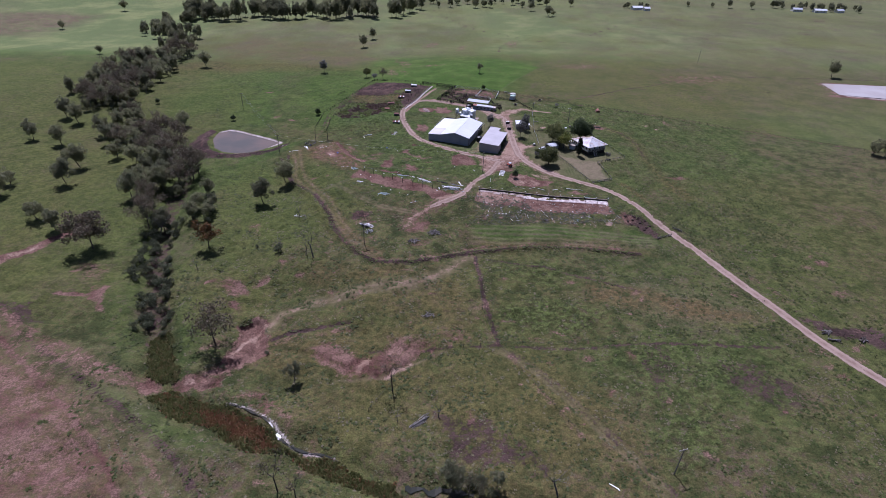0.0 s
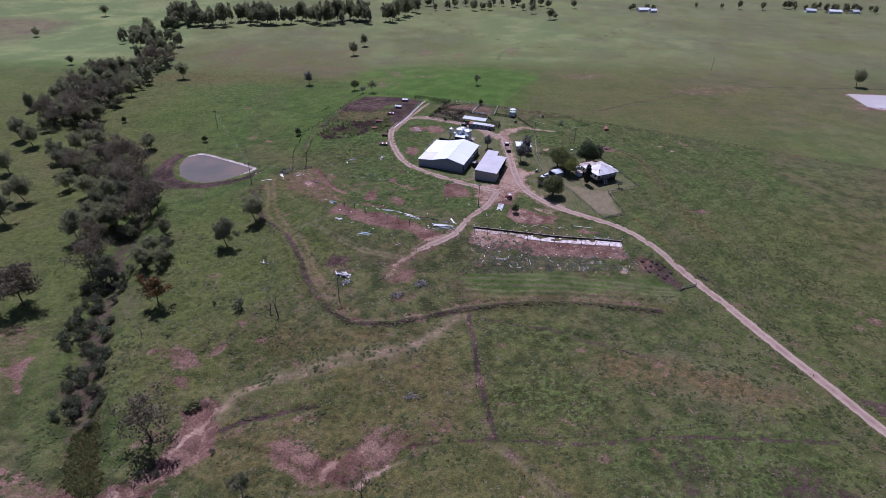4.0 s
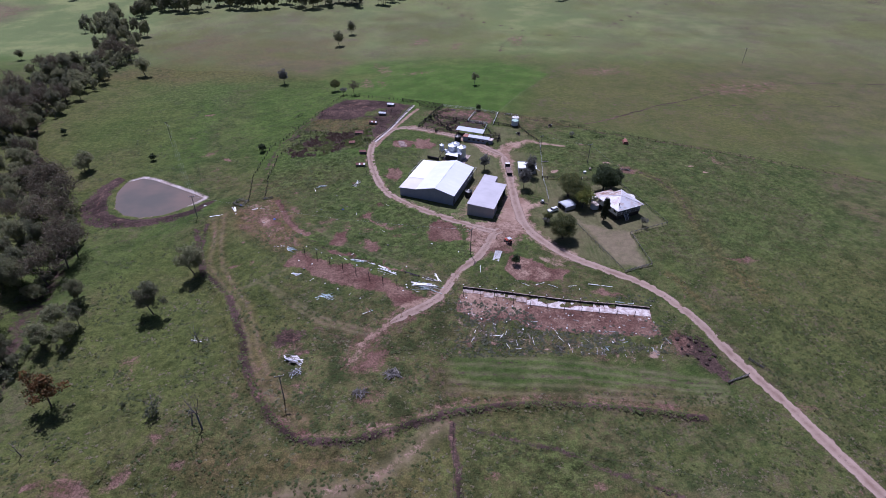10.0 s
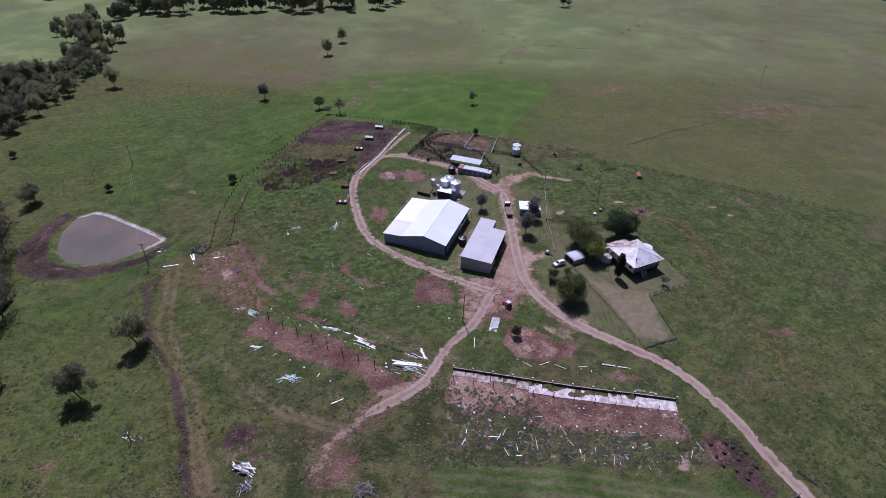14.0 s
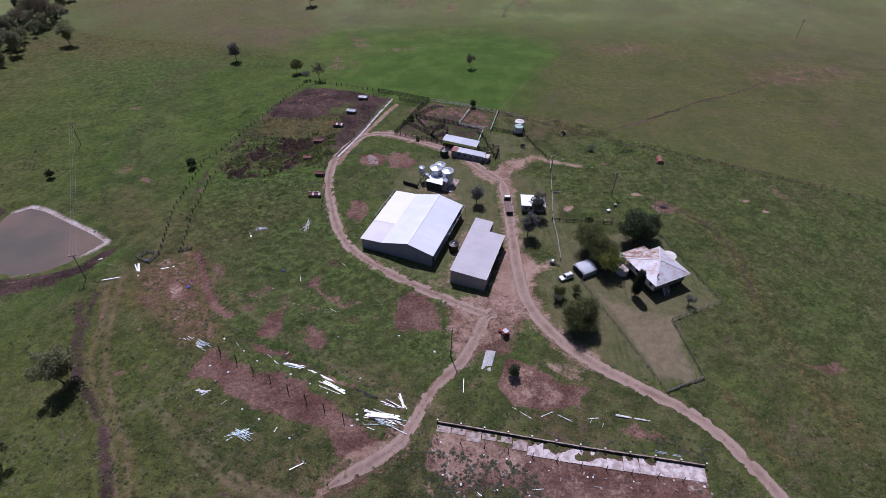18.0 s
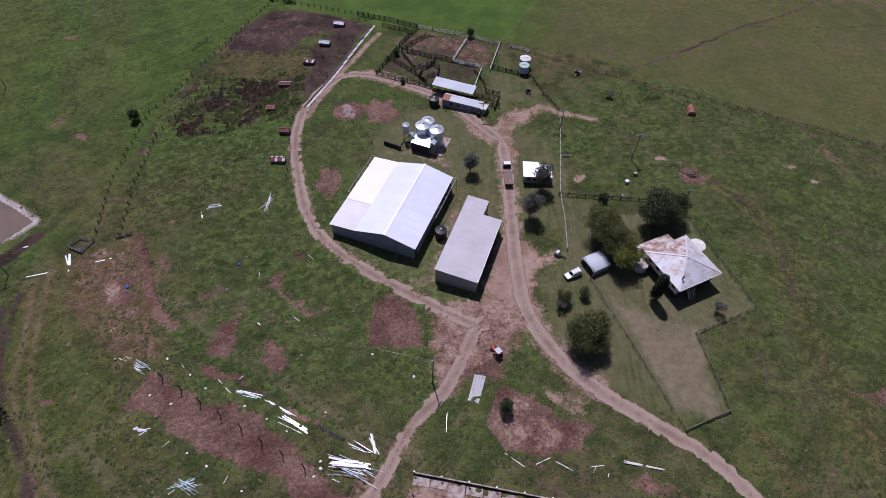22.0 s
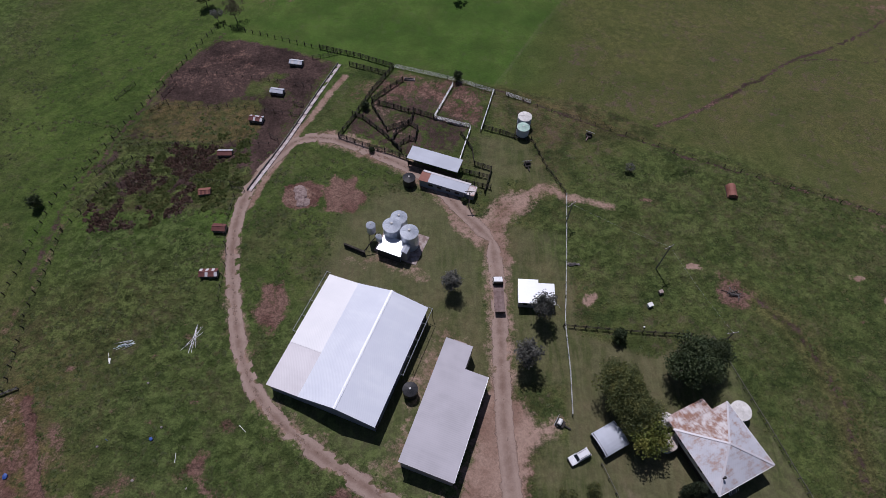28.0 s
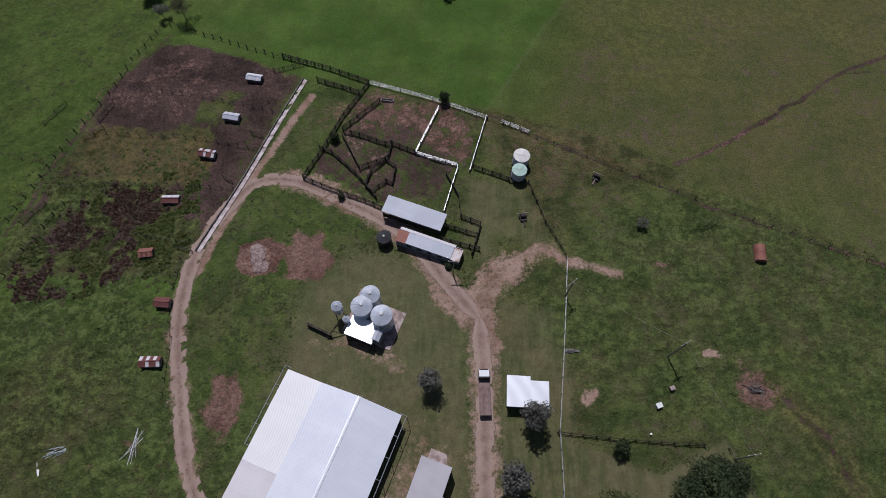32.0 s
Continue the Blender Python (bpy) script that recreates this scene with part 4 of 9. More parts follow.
    for _ in range(60):
        x, r = rough.uniform(1, 66), rough.uniform(0.6, 2.0)
        stain_spot(rough.choice(("dirt", "dirt", "red", "dark")), x, 67 - 0.1 * x - rough.uniform(0, 9), r * 1.5, r * 0.8, rough.uniform(0.35, 0.7), rough.uniform(-30, 30))
    stain_area("dirt", [(2, 84), (24, 80.5), (26, 74.5), (22, 69), (4, 71)], 0.58, 2.5)
    stain_area("dirt", [(24, 78), (62, 72), (61, 66), (44, 66), (26, 69)], 0.30, 2.5)
    stain_area("dirt", [(3, 69), (26, 64.5), (61, 61), (58, 53), (31.7, 57.3), (3.4, 61.4)], 0.40, 3.0)
    stain_area("red", [(16.8, 95.6), (21.4, 103.9), (30.4, 100.5), (41.4, 96.8), (39.1, 91), (21.4, 90.5)], 1.0, 1.0)
    stain_area("dirt", [(18, 95.6), (21.8, 102), (30, 99), (38, 96), (37, 92), (22, 91.5)], 0.46, 1.6)
    stain_area("red", [(47.5, 84.9), (55.1, 84.5), (61.6, 80.7), (50.8, 81)], 0.8, 1.6)
    stain_area("dark", [(70.3, 64.1), (80, 63.5), (83.4, 53.6), (80, 46), (75.1, 51.8), (67.2, 55.2)], 0.85, 2.0)
    stain_area("red", [(66, 64), (72, 65), (76, 55), (66, 54)], 0.6, 3.0)
    # the sty paddock and the cattle yards
    sty = [(-63.4, 268.8), (-55.6, 267.6), (-20.4, 255.6), (-38.6, 200.5), (-41, 196), (-84.5, 197.2), (-83.8, 211.5), (-79.5, 225.7), (-76.8, 237.5), (-74, 250.9), (-68.4, 260.4)]
    clear_area(("lush", "leafy", "olive"), sty, 0.25, 1.0)
    stain_area("dark", sty, 0.60, 1.2, 0.3)
    stain_area("dark", [(-63.2, 267.9), (-50.7, 266.8), (-22, 255), (-29, 236), (-40, 246), (-46.1, 240.0), (-58.0, 237.9), (-75.2, 239.6), (-73.5, 250)], 0.97, 1.2, 0.4)
    stain_area("red", [(-63, 267), (-50.7, 265.8), (-42.4, 250.0), (-48, 241), (-58.0, 239), (-74, 241), (-73, 250)], 0.30, 2.0)
    pasture = [(-75.2, 239), (-58, 237.2), (-45.5, 237.2), (-37.9, 226.1), (-41.0, 220.8), (-68.3, 223.4), (-79, 226)]
    clear_area(("dark",), pasture, 0.45, 1.5, 0.8)
    stain_area("rust", pasture, 0.9, 1.5)
    rank = [(-78, 222), (-63.0, 223.4), (-52.1, 222.9), (-43.2, 213.0), (-38.2, 209.1), (-39.0, 197), (-84, 198), (-82, 211)]
    clear_area(("dark",), rank, 0.28, 1.5, 0.8)
    stain_area("leafy", rank, 1.0, 2.0)
    stain_area("lush", rank, 0.35, 2.0)
    stain_area("rust", rank, 0.35, 2.0)
    for pts in ([(-61.6, 214.5), (-53.3, 219.0), (-42.5, 210.4), (-35.1, 212.9), (-36.0, 222.0), (-44.9, 219.7), (-52, 213)], [(-75.5, 201), (-65.4, 207.1), (-73.9, 211.8), (-80.2, 202.1)], [(-63, 208), (-54, 211), (-50, 206), (-60, 203)]):
        stain_area("dark", pts, 0.95, 2.0, 1.3)
    stain_area("dark", [(-46, 236), (-30, 238), (-37, 206), (-43, 214), (-39, 226)], 0.9, 2.0)
    for x, y, rx, ry in ((-44, 243, 5, 5), (-39, 248, 4, 3), (-46, 233, 6, 4), (-51, 227, 5, 3), (-42, 204, 5, 3)):
        w = window([(x - 12, y - 8), (x + 12, y + 8)], 2)
        cut = 1 - 0.75 * (1 - smooth(np.hypot((WX[w] - x) / rx, (WY[w] - y) / ry), 0.3, 1.3))
        for k in ("dark", "red"):
            L[k][w] *= cut
        L["lush"][w] = np.maximum(L["lush"][w], 0.6 * (1 - cut))
    stain_path("red", [(-65.5, 268), (-75.6, 250.5), (-79, 237), (-82, 225), (-86, 210)], 1.2, 0.34, 1.2)
    stain_path("red", [(-85.6, 194.9), (-86, 173.3), (-88.3, 150.4), (-91.6, 139.7)], 2.0, 0.36, 2.0)
    stain_path("dark", [(-62, 271), (-76, 243), (-86, 206), (-88.1, 175.4)], 1.4, 0.55, 1.4)
    stain_area("red", [(-2.5, 252.5), (29, 243), (25.8, 227.4), (12.1, 231), (8, 240), (-5, 240)], 0.55, 2.0)
    stain_area("dirt", [(13, 246), (24, 243), (22, 228), (12, 232)], 0.3, 3.0)
    stain_area("dark", [(-15, 224.2), (-12.9, 232.2), (-6.7, 237.5), (-4, 250), (29, 243), (26, 226.7), (21.9, 227.9), (19.1, 215.8), (4.4, 216.8), (-0.6, 217.9)], 0.56, 1.2)
    stain_area("red", [(-18, 238), (-10, 247), (2, 247), (6, 236), (-4, 236)], 0.4, 2.0)
    stain_area("dirt", [(-14, 246), (-9, 233), (-2, 222), (8, 222), (4, 234)], 0.36, 3.0)
    # ash, scraped and trampled ground
    ash = [(-19.9, 201.4), (-16.5, 207.8), (-10.8, 208.6), (-6.3, 202.2), (-8.6, 196.4), (-17.0, 196.3)]
    stain_area("red", ash, 1.0, 1.6)
    stain_area("dark", ash, 0.42, 2.0)
    stain_area("red", [(-27, 198.9), (-26.8, 203.6), (-23.1, 206.3), (-19.8, 202), (-19.8, 196), (-24.2, 195.3)], 0.95, 1.0)
    stain_area("dirt", [(-26.4, 199), (-26, 203), (-23.1, 205), (-21, 202), (-21, 197), (-24.2, 196)], 0.5, 1.6)
    stain_area("red", [(-29.7, 175), (-24.4, 175.1), (-22.2, 169.9), (-25.7, 160.9), (-30.5, 164.1)], 0.85, 1.6)
    # bare patches on the slope below the loop
    worn = [(-95, 140), (-83.4, 143), (-74.1, 149.1), (-65.6, 137.3), (-58.0, 119.5), (-53.8, 106.1), (-60.4, 108.3), (-66.3, 108.2), (-83.4, 122.1), (-90, 132)]
    clear_area(("lush", "leafy", "olive"), worn, 0.2, 3.0, 1.0)
    stain_area("rust", worn, 1.0, 3.0)
    stain_area("red", worn, 0.42, 3.0)
    stain_area("dirt", [(-94, 139), (-86, 144), (-76, 148), (-70, 139), (-80, 136)], 0.34, 3.0)
    stain_area("red", [(-78.9, 130.0), (-75.5, 134), (-69.3, 132.6), (-67.5, 126.2), (-73.3, 123)], 0.8, 1.6)
    stain_area("dirt", [(-78, 129.6), (-75.1, 132.6), (-70.4, 131.2), (-69.1, 127), (-73, 124.6)], 0.50, 2.0)
    furrow = [(-74.1, 145.5), (-71.1, 139.5), (-67.4, 131.6), (-62.5, 123.7), (-58.0, 119.5), (-55.3, 117.9)]
    stain_path("red", furrow, 1.8, 0.95, 1.0)
    # shade of the furrow's far wall, laid in as a dark strip
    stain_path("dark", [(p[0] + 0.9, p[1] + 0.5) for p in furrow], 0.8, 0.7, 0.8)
    terrace = [(-62, 130), (-54.7, 116.4), (-49.5, 112.6), (-42.4, 108.3), (-33.7, 104.3), (-26.2, 100.8), (-17.9, 96.6), (-12.7, 92.8)]
    stain_path("lush", terrace, 3.0, 0.9, 2.0)
    # painted shade along the foot of the terrace bank
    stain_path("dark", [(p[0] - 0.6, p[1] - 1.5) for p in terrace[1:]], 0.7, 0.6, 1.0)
    for pts in ([(-46.9, 110.4), (-37.0, 106.4), (-37.6, 104.8), (-47, 108.4)], [(-27, 101), (-20.9, 98.2), (-15.8, 95.6), (-16.2, 93.6), (-26.5, 98.6)]):
        stain_area("red", pts, 0.9, 0.9)
    for pts, a in (([(-47.1, 116.6), (-44.5, 121), (-40.1, 122.6), (-39.2, 115.6), (-42.3, 111.2), (-46, 112.4)], 0.95), ([(-35.6, 109.9), (-31.9, 116), (-26.5, 114), (-26.2, 108.6), (-31.2, 106)], 0.8), ([(-37.4, 131.9), (-33.6, 138.4), (-31.2, 135.6), (-32.2, 131.4), (-20.5, 124.8), (-22, 122), (-28.2, 125)], 0.72), ([(-67.2, 142.6), (-63, 141.8), (-61.0, 134.9), (-65.1, 137)], 0.7), ([(-8.2, 123.9), (-5.5, 127.8), (6.2, 120.2), (6.2, 113), (-0.5, 112.2), (-8, 115.4)], 0.95), ([(102.5, 104.7), (110.9, 106), (114.2, 102.9), (105.8, 99.6)], 0.6), ([(-129.8, 194.2), (-127.1, 201.9), (-119.8, 203.7), (-122.8, 194.8)], 0.55)):
        stain_area("red", pts, a, 1.6)
    for x, y, rx, ry, a in ((-25, 56, 7.5, 6, 0.7), (-27, 58, 4, 8, 0.5), (-33, 122, 3.5, 3, 0.5), (-50.9, 121.8, 3, 5, 0.5), (-22, 116, 4, 2, 0.45), (-8, 108, 3, 2, 0.3), (-36.7, 130.6, 3, 2, 0.4), (28, 88, 4, 2, 0.4), (12, 96, 2, 4, 0.5), (-112, 191.6, 5, 1.4, 0.6)):
        stain_spot("red", x, y, rx, ry, a, -12)
    for x, y, rx, ry, a in ((-52, 64, 7, 4, 0.95), (-30, 60, 4, 2, 0.5), (-47, 58, 3, 2, 0.6)):
        stain_spot("dark", x, y, rx, ry, a, 8)
        stain_spot("red", x, y, rx, ry, 0.5, 8)
    for x, y, rx, ry in ((-61.8, 41.5, 1.6, 1.2), (-104.2, 16, 2.6, 2.0), (-86, 20, 5, 3), (-92, 6, 4, 2), (-72, 24, 3, 2), (-96, 14, 8, 5)):
        stain_spot("red", x, y, rx, ry, 0.7)
    for x, y, rx, ry in ((118.5, 177.2, 2.2, 1.8), (123, 171, 1.8, 1.4), (78, 180, 1.6, 1.2), (49, 171, 1.4, 1.8)):
        stain_spot("dirt", x, y, rx, ry, 0.85)
    w = window([(-104, 88), (4, 160)], 2)
    slope = smooth(inside(RX[w], RY[w], [(-99.8, 133.1), (-89.1, 140.5), (-58.5, 141.6), (-37.7, 130.5), (-4, 122), (6, 104), (-20, 98), (-57, 107.5), (-65.1, 94.2), (-87.3, 99)]), -4, 8)
    L["red"][w] = np.maximum(L["red"][w], slope * np.clip(0.06 + 0.42 * drifted(XX[w], YY[w], 7, 15) + 0.2 * wander(XX[w], YY[w], 2.6, 16), 0, 0.6))
    L["dry"][w] = np.maximum(L["dry"][w], 0.15 * slope)
    w = window([(-100, -70), (0, 60)], 2)
    L["red"][w] = np.maximum(L["red"][w], np.clip(0.36 * drifted(XX[w], YY[w], 11, 17) + 0.2 * wander(XX[w], YY[w], 4, 18), 0, 0.55))
    # brown trails east of the house
    stain_area("red", [(83.6, 180.1), (91.3, 175.3), (87.2, 170.3), (82.6, 172)], 0.8, 2.0)
    stain_path("rust", [(88, 174), (95.9, 165.9), (99.9, 156.3), (101.5, 145), (100, 127), (100, 112), (103, 95.6), (107, 84)], 4.0, 0.85, 4.0)
    stain_path("dark", [(90.4, 172.3), (95.9, 165.9), (99.9, 156.3), (101.5, 145), (100, 127)], 1.6, 0.5, 2.0)
    stain_area("red", [(127, 199.7), (137.2, 190.9), (136.6, 178.1), (142.3, 168.6), (129.8, 177.7)], 0.42, 3.0)
    stain_path("rust", [(77.8, 94.8), (80.6, 90.2), (82, 84.8), (86, 76)], 2.4, 0.8, 2.0)
    rng = random.Random(21)
    for x0, x1, y0, y1, n, big in ((-84, -12, 96, 166, 60, 2.4), (52, 130, 70, 200, 12, 2.0), (95, 150, -60, 40, 46, 4.5), (0, 90, -70, 20, 50, 3.2), (-100, 0, -10, 40, 34, 2.6), (-60, -10, 40, 80, 14, 2.4), (-150, -100, 180, 260, 10, 4.0)):
        for _ in range(n):
            r = big * rng.uniform(0.35, 1.2)
            stain_spot("red", rng.uniform(x0, x1), rng.uniform(y0, y1), r, r * rng.uniform(0.3, 0.8), rng.uniform(0.3, 0.6), rng.uniform(-40, 40))
    # mown lawn about the house, and the strip beside the shed road
    stain_area("mown", [(43.5, 163), (62.3, 156.5), (77, 163.4), (88.5, 126.1), (70.9, 118.3), (73.5, 97.6), (61.2, 97.2), (40.7, 132)], 0.95, 0.8)
    stain_area("mown", [(33.3, 132.7), (37.7, 139), (48, 134), (62, 97.5), (55.4, 99.4), (38.2, 110.6)], 0.8, 2.0)
    stain_area("mown", [(31.5, 192), (46.4, 189), (46.4, 163), (42, 150), (31, 150)], 0.75, 1.2)
    stain_area("mown", [(-24, 146), (-14, 176), (-12, 196), (2, 204), (14, 200), (25, 186), (26, 160), (25, 140), (14, 124), (2, 131), (-16, 142)], 0.78, 4.0)
    stain_area("mown", [(25, 224.2), (38.3, 221.2), (45.4, 203.7), (32, 207.6), (29.5, 199.4), (23.5, 204.8)], 0.7, 2.0)
    stain_area("dirt", [(-6, 136), (3, 137), (14, 168), (22, 160), (8, 128)], 0.46, 3.0)
    stain_area("dirt", [(-12, 180), (10, 172), (16, 176), (-2, 185)], 0.48, 3.0)
    stain_area("dirt", [(-22, 146), (-12, 142), (-6, 136), (-10, 138), (-20, 144)], 0.5, 2.0)
    stain_area("dry", [(50.2, 129.4), (61.7, 123.4), (70.9, 118.5), (73.3, 98.2), (61.2, 97.5)], 0.9, 1.0)
    # dam, creek and washouts
    p = inside(XX, YY, DAM)
    L["dirt"] = np.maximum(L["dirt"], 0.36 * smooth(p, -2.6, -0.6) * (1 - smooth(p, 1, 3)))
    L["pale"] = np.maximum(L["pale"], 0.95 * np.exp(-((p + 0.6) / 2.0) ** 2) * smooth(0.55 * XX + 0.85 * (YY - 160), -83, -66))
    rim = [(-106, 147), (-110, 140), (-118, 135.5), (-130, 133), (-141, 134.5), (-150, 141), (-155.5, 154), (-156, 169)]
    stain_path("dark", rim, 5.0, 0.95, 2.0)
    stain_path("dark", [(p2[0] - 3.5, p2[1] - 4) for p2 in rim], 4.0, 0.7, 3.0)
    stain_path("red", rim[2:], 1.4, 0.42, 1.5)
    c = dist_line(XX, YY, CREEK_LINE)
    L["dark"] = np.maximum(L["dark"], 0.5 * (1 - smooth(c, 2, 7)) * (1 - smooth(YY, 350, 420)) * smooth(YY, -45, -10))
    L["lush"] = np.maximum(L["lush"], 0.5 * (1 - smooth(c, 6, 26)) * smooth(c, 3, 8) * smooth(YY, -40, -20))
    stain_area("red", SCAR, 1.0, 0.8)
    stain_area("dark", [(-88, -6), (-85, -2.5), (-81, -3), (-82, -7), (-85, -9)], 0.75, 1.0)
    stain_area("red", [(-87, -7.1), (-83.2, -2.5), (-77.2, -2.7), (-77.5, -10), (-74, -12.8), (-72.9, -20.3), (-80.5, -26.8), (-86, -31.3), (-92, -29.3), (-87.7, -19.7), (-86, -14)], 0.85, 1.6)
    stain_area("dirt", [(-82.2, -3.5), (-77.4, -3.5), (-79.4, -10), (-81.5, -18.5), (-84.5, -23.2), (-86.4, -19.7), (-83, -12)], 0.62, 1.0)
    stain_area("dark", [(-86, -21.5), (-80.7, -19), (-74, -14), (-73.5, -19), (-80.5, -25.5), (-85, -29)], 0.75, 1.6)
    stain_area("red", [(-98.9, -33.1), (-92.1, -29.3), (-86, -31.3), (-84, -35), (-91.7, -38), (-98.3, -35.6)], 0.85, 1.4)
    stain_area("dirt", [(-97, -33.6), (-92, -30.5), (-88, -33), (-92, -36.4)], 0.5, 1.4)
    # gully shade put into the ground colour
    stain_path("dark", [(-73.8, -12.8), (-68.2, -10.0), (-60.8, -8.2), (-53.3, -6.4), (-48.1, -6.6)], 0.9, 0.8, 1.4)
    stain_path("red", [(-72, -14.5), (-66, -13), (-58, -12), (-48, -10)], 3.0, 0.42, 3.0)
    stain_area("red", [(-62, -18.5), (-55.2, -17), (-44.9, -20.5), (-40, -22), (-37.8, -19.8), (-34.6, -14.3), (-27.1, -13.3), (-19.6, -14.8), (-23.1, -23.8), (-28.8, -28.8), (-35.5, -32), (-42.3, -32.1), (-49.4, -31.1), (-57.0, -26.7)], 0.72, 2.4)
    stain_area("dirt", [(-45.6, -28.5), (-40.2, -22), (-37.8, -24.6), (-43.1, -30.6)], 0.66, 1.0)
    stain_area("dirt", [(-36, -31.2), (-26.4, -25), (-25, -26.6), (-33.4, -32.2)], 0.66, 1.0)
    stain_area("dirt", [(-38, -21), (-34, -15.5), (-27, -14.5), (-28, -21), (-33, -24)], 0.34, 2.4)
    stain_path("trail", [(-50.1, -33.4), (-37.8, -31.8), (-21.9, -24.0), (-14.2, -20.0)], 0.5, 0.7, 0.8)
    stain_area("red", [(-20, -11), (-8, -8), (-6, -16), (-20, -24)], 0.45, 3.0)
    stain_area("red", [(-111.3, -33.7), (-107.9, -31.6), (-103.3, -34.5), (-104.5, -37.6), (-108.5, -37)], 0.95, 1.4)
    stain_area("red", [(-80, -41), (-70, -44), (-60, -52), (-56, -50), (-66, -40), (-78, -37)], 0.5, 2.0)
    stain_area("trail", [(-170.5, -5.0), (-154.7, -12.0), (-121.3, -26.3), (-106.5, -36.5), (-93, -54), (-74, -75), (-125, -88), (-170, -60)], 0.28, 5.0)
    stain_area("rust", [(-80, -12), (-40, -10), (-18, -8), (-18, -36), (-44, -38), (-78, -30)], 0.7, 5.0)
    # pale creek edge: mud, with the water's sky glint painted into its colour
    stain_path("pale", CREEK_EDGE, 0.8, 0.7, 0.7)
    flat_scald = [(-170, -16), (-147.7, -28.7), (-137.4, -33.9), (-125.8, -42.9), (-113.6, -54.6), (-101.7, -64.4), (-92, -78), (-125, -90), (-170, -60)]
    stain_area("red", flat_scald, 0.55, 4.0)
    stain_area("rust", flat_scald, 0.8, 4.0)
    stain_path("red", [(-165, -10), (-149.8, -17), (-133.8, -26.5), (-118.5, -32), (-110.6, -33.2)], 5.0, 0.48, 3.0)
    stain_area("lush", [(-128, -34), (-116, -37), (-104, -44), (-85.0, -53), (-72.3, -62), (-78, -66), (-90, -60), (-104, -50), (-118, -41)], 0.6, 2.0)
    for k in range(9):
        sx, sy = -30 + 5.5 * k, -9 + 1.2 * k
        stain_path("red", [(-172 + 0.2 * sx, -8 + sy), (-140 + 0.55 * sx, -34 + sy), (-112 + 0.8 * sx, -58 + sy), (-88 + sx, -86 + sy)], 1.2, 0.60 + 0.25 * math.sin(k * 2.3), 2.0)
    for off in (0, 1.9):
        stain_path("dark", [(-155.9, -15.7 + off), (-135.7, -29.4 + off), (-118.5, -40.6 + off), (-103.1, -51.1 + off), (-88.8, -62.7 + off), (-76, -76 + off)], 0.6, 0.7, 0.9, stray=0.15)
    stain_area("dark", [(-180, 6), (-164.5, 1.7), (-153, -7.2), (-164.1, -9), (-180, -2)], 0.6, 3.0)
    stain_area("red", [(-195, 32.4), (-187.9, 42.9), (-178.3, 55.5), (-175.9, 50.2), (-184.5, 37.1), (-190.8, 25.9), (-215, -10), (-222, -4)], 1.0, 1.0)
    stain_area("dirt", [(-195, 33), (-187, 42), (-178, 52), (-185, 39), (-191, 28)], 0.52, 1.4)
    stain_path("red", [(-160, 9.7), (-150, 8.9)], 1.4, 0.9, 1.2)
    stain_area("red", [(-151.2, 14), (-144.7, 14), (-135.3, -1.6), (-139.1, -1), (-145.4, 7.2)], 0.9, 1.4)
    stain_area("red", [(-165, 36), (-150, 30), (-148, 16), (-162, 20)], 0.45, 3.0)
    stain_area("dark", [(112, -6), (122, -9), (138, -14), (136, -24), (122, -19), (115, -13)], 0.85, 2.5)
    # fence lines, trails and bare ground on the south-eastern pasture
    stain_path("dark", [(-40, -20), (-14.1, -19), (3.5, -18.4), (25.4, -19.2), (61.5, -19.7), (100, -22)], 1.0, 0.6, 1.4)
    stain_path("dark", [(-1.6, 34), (0.3, 14.5), (1.5, -2.7), (3.5, -18.4)], 1.6, 0.7, 1.4)
    stain_path("dark", [(2.8, 32.3), (19.1, 27.7), (35.2, 20.5), (60, 8)], 1.0, 0.62, 1.2)
    for k in (0, 2.2):
        stain_path("dark", [(3.4 + k, -19.6), (16 + k, -31.4), (28.3 + k, -50.7), (36.2 + k, -64.4), (48 + k, -84)], 0.7, 0.5, 1.2)
    stain_area("dry", [(41.3, 9.8), (63.1, 14.8), (88, 6), (96, -5.8), (83.6, -13), (62.8, -7.5)], 1.0, 5.0)
    stain_area("dark", [(74.1, -28.3), (87.4, -26.2), (97, -39.3), (97, -49), (82.2, -50), (72, -39)], 0.5, 4.0)
    stain_area("dark", [(47, -29.5), (60, -13.4), (62, -32.2), (49.3, -46)], 0.46, 4.0)
    # dark brown ground near the creek, with tree shadows painted in
    stain_area("dark", [(-20, -44), (-2.5, -46), (11, -58), (14, -66), (-12.5, -64)], 0.55, 3.0)
    # brown drifts on the far pasture, and old wheel lines
    for x, y, rx, ry, t in ((-18, 318, 17, 7, 15), (-52, 300, 6, 22, 10), (-42, 300, 4, 18, 10), (-45, 335, 8, 30, 20), (62, 420, 12, 34, -15), (110, 330, 40, 16, 25), (200, 300, 60, 22, 15), (-104, 338, 9, 4, 0), (-20, 420, 12, 30, -20), (10, 400, 8, 26, -20)):
        stain_spot("red", x, y, rx, ry, 0.42, t)
    old_drain = [(77.3, 229.6), (85.5, 233.3), (94.1, 237.9), (104.7, 245.0), (114.5, 251.6), (123.5, 258.4), (133.6, 263.9), (145.4, 269.7), (159.0, 278.0), (176.2, 290), (196.2, 301), (238.2, 312), (300, 316), (380, 318)]
    stain_path("dark", old_drain, 0.8, 0.74, 1.2)
    stain_path("red", old_drain[:4], 1.8, 0.34, 1.6)
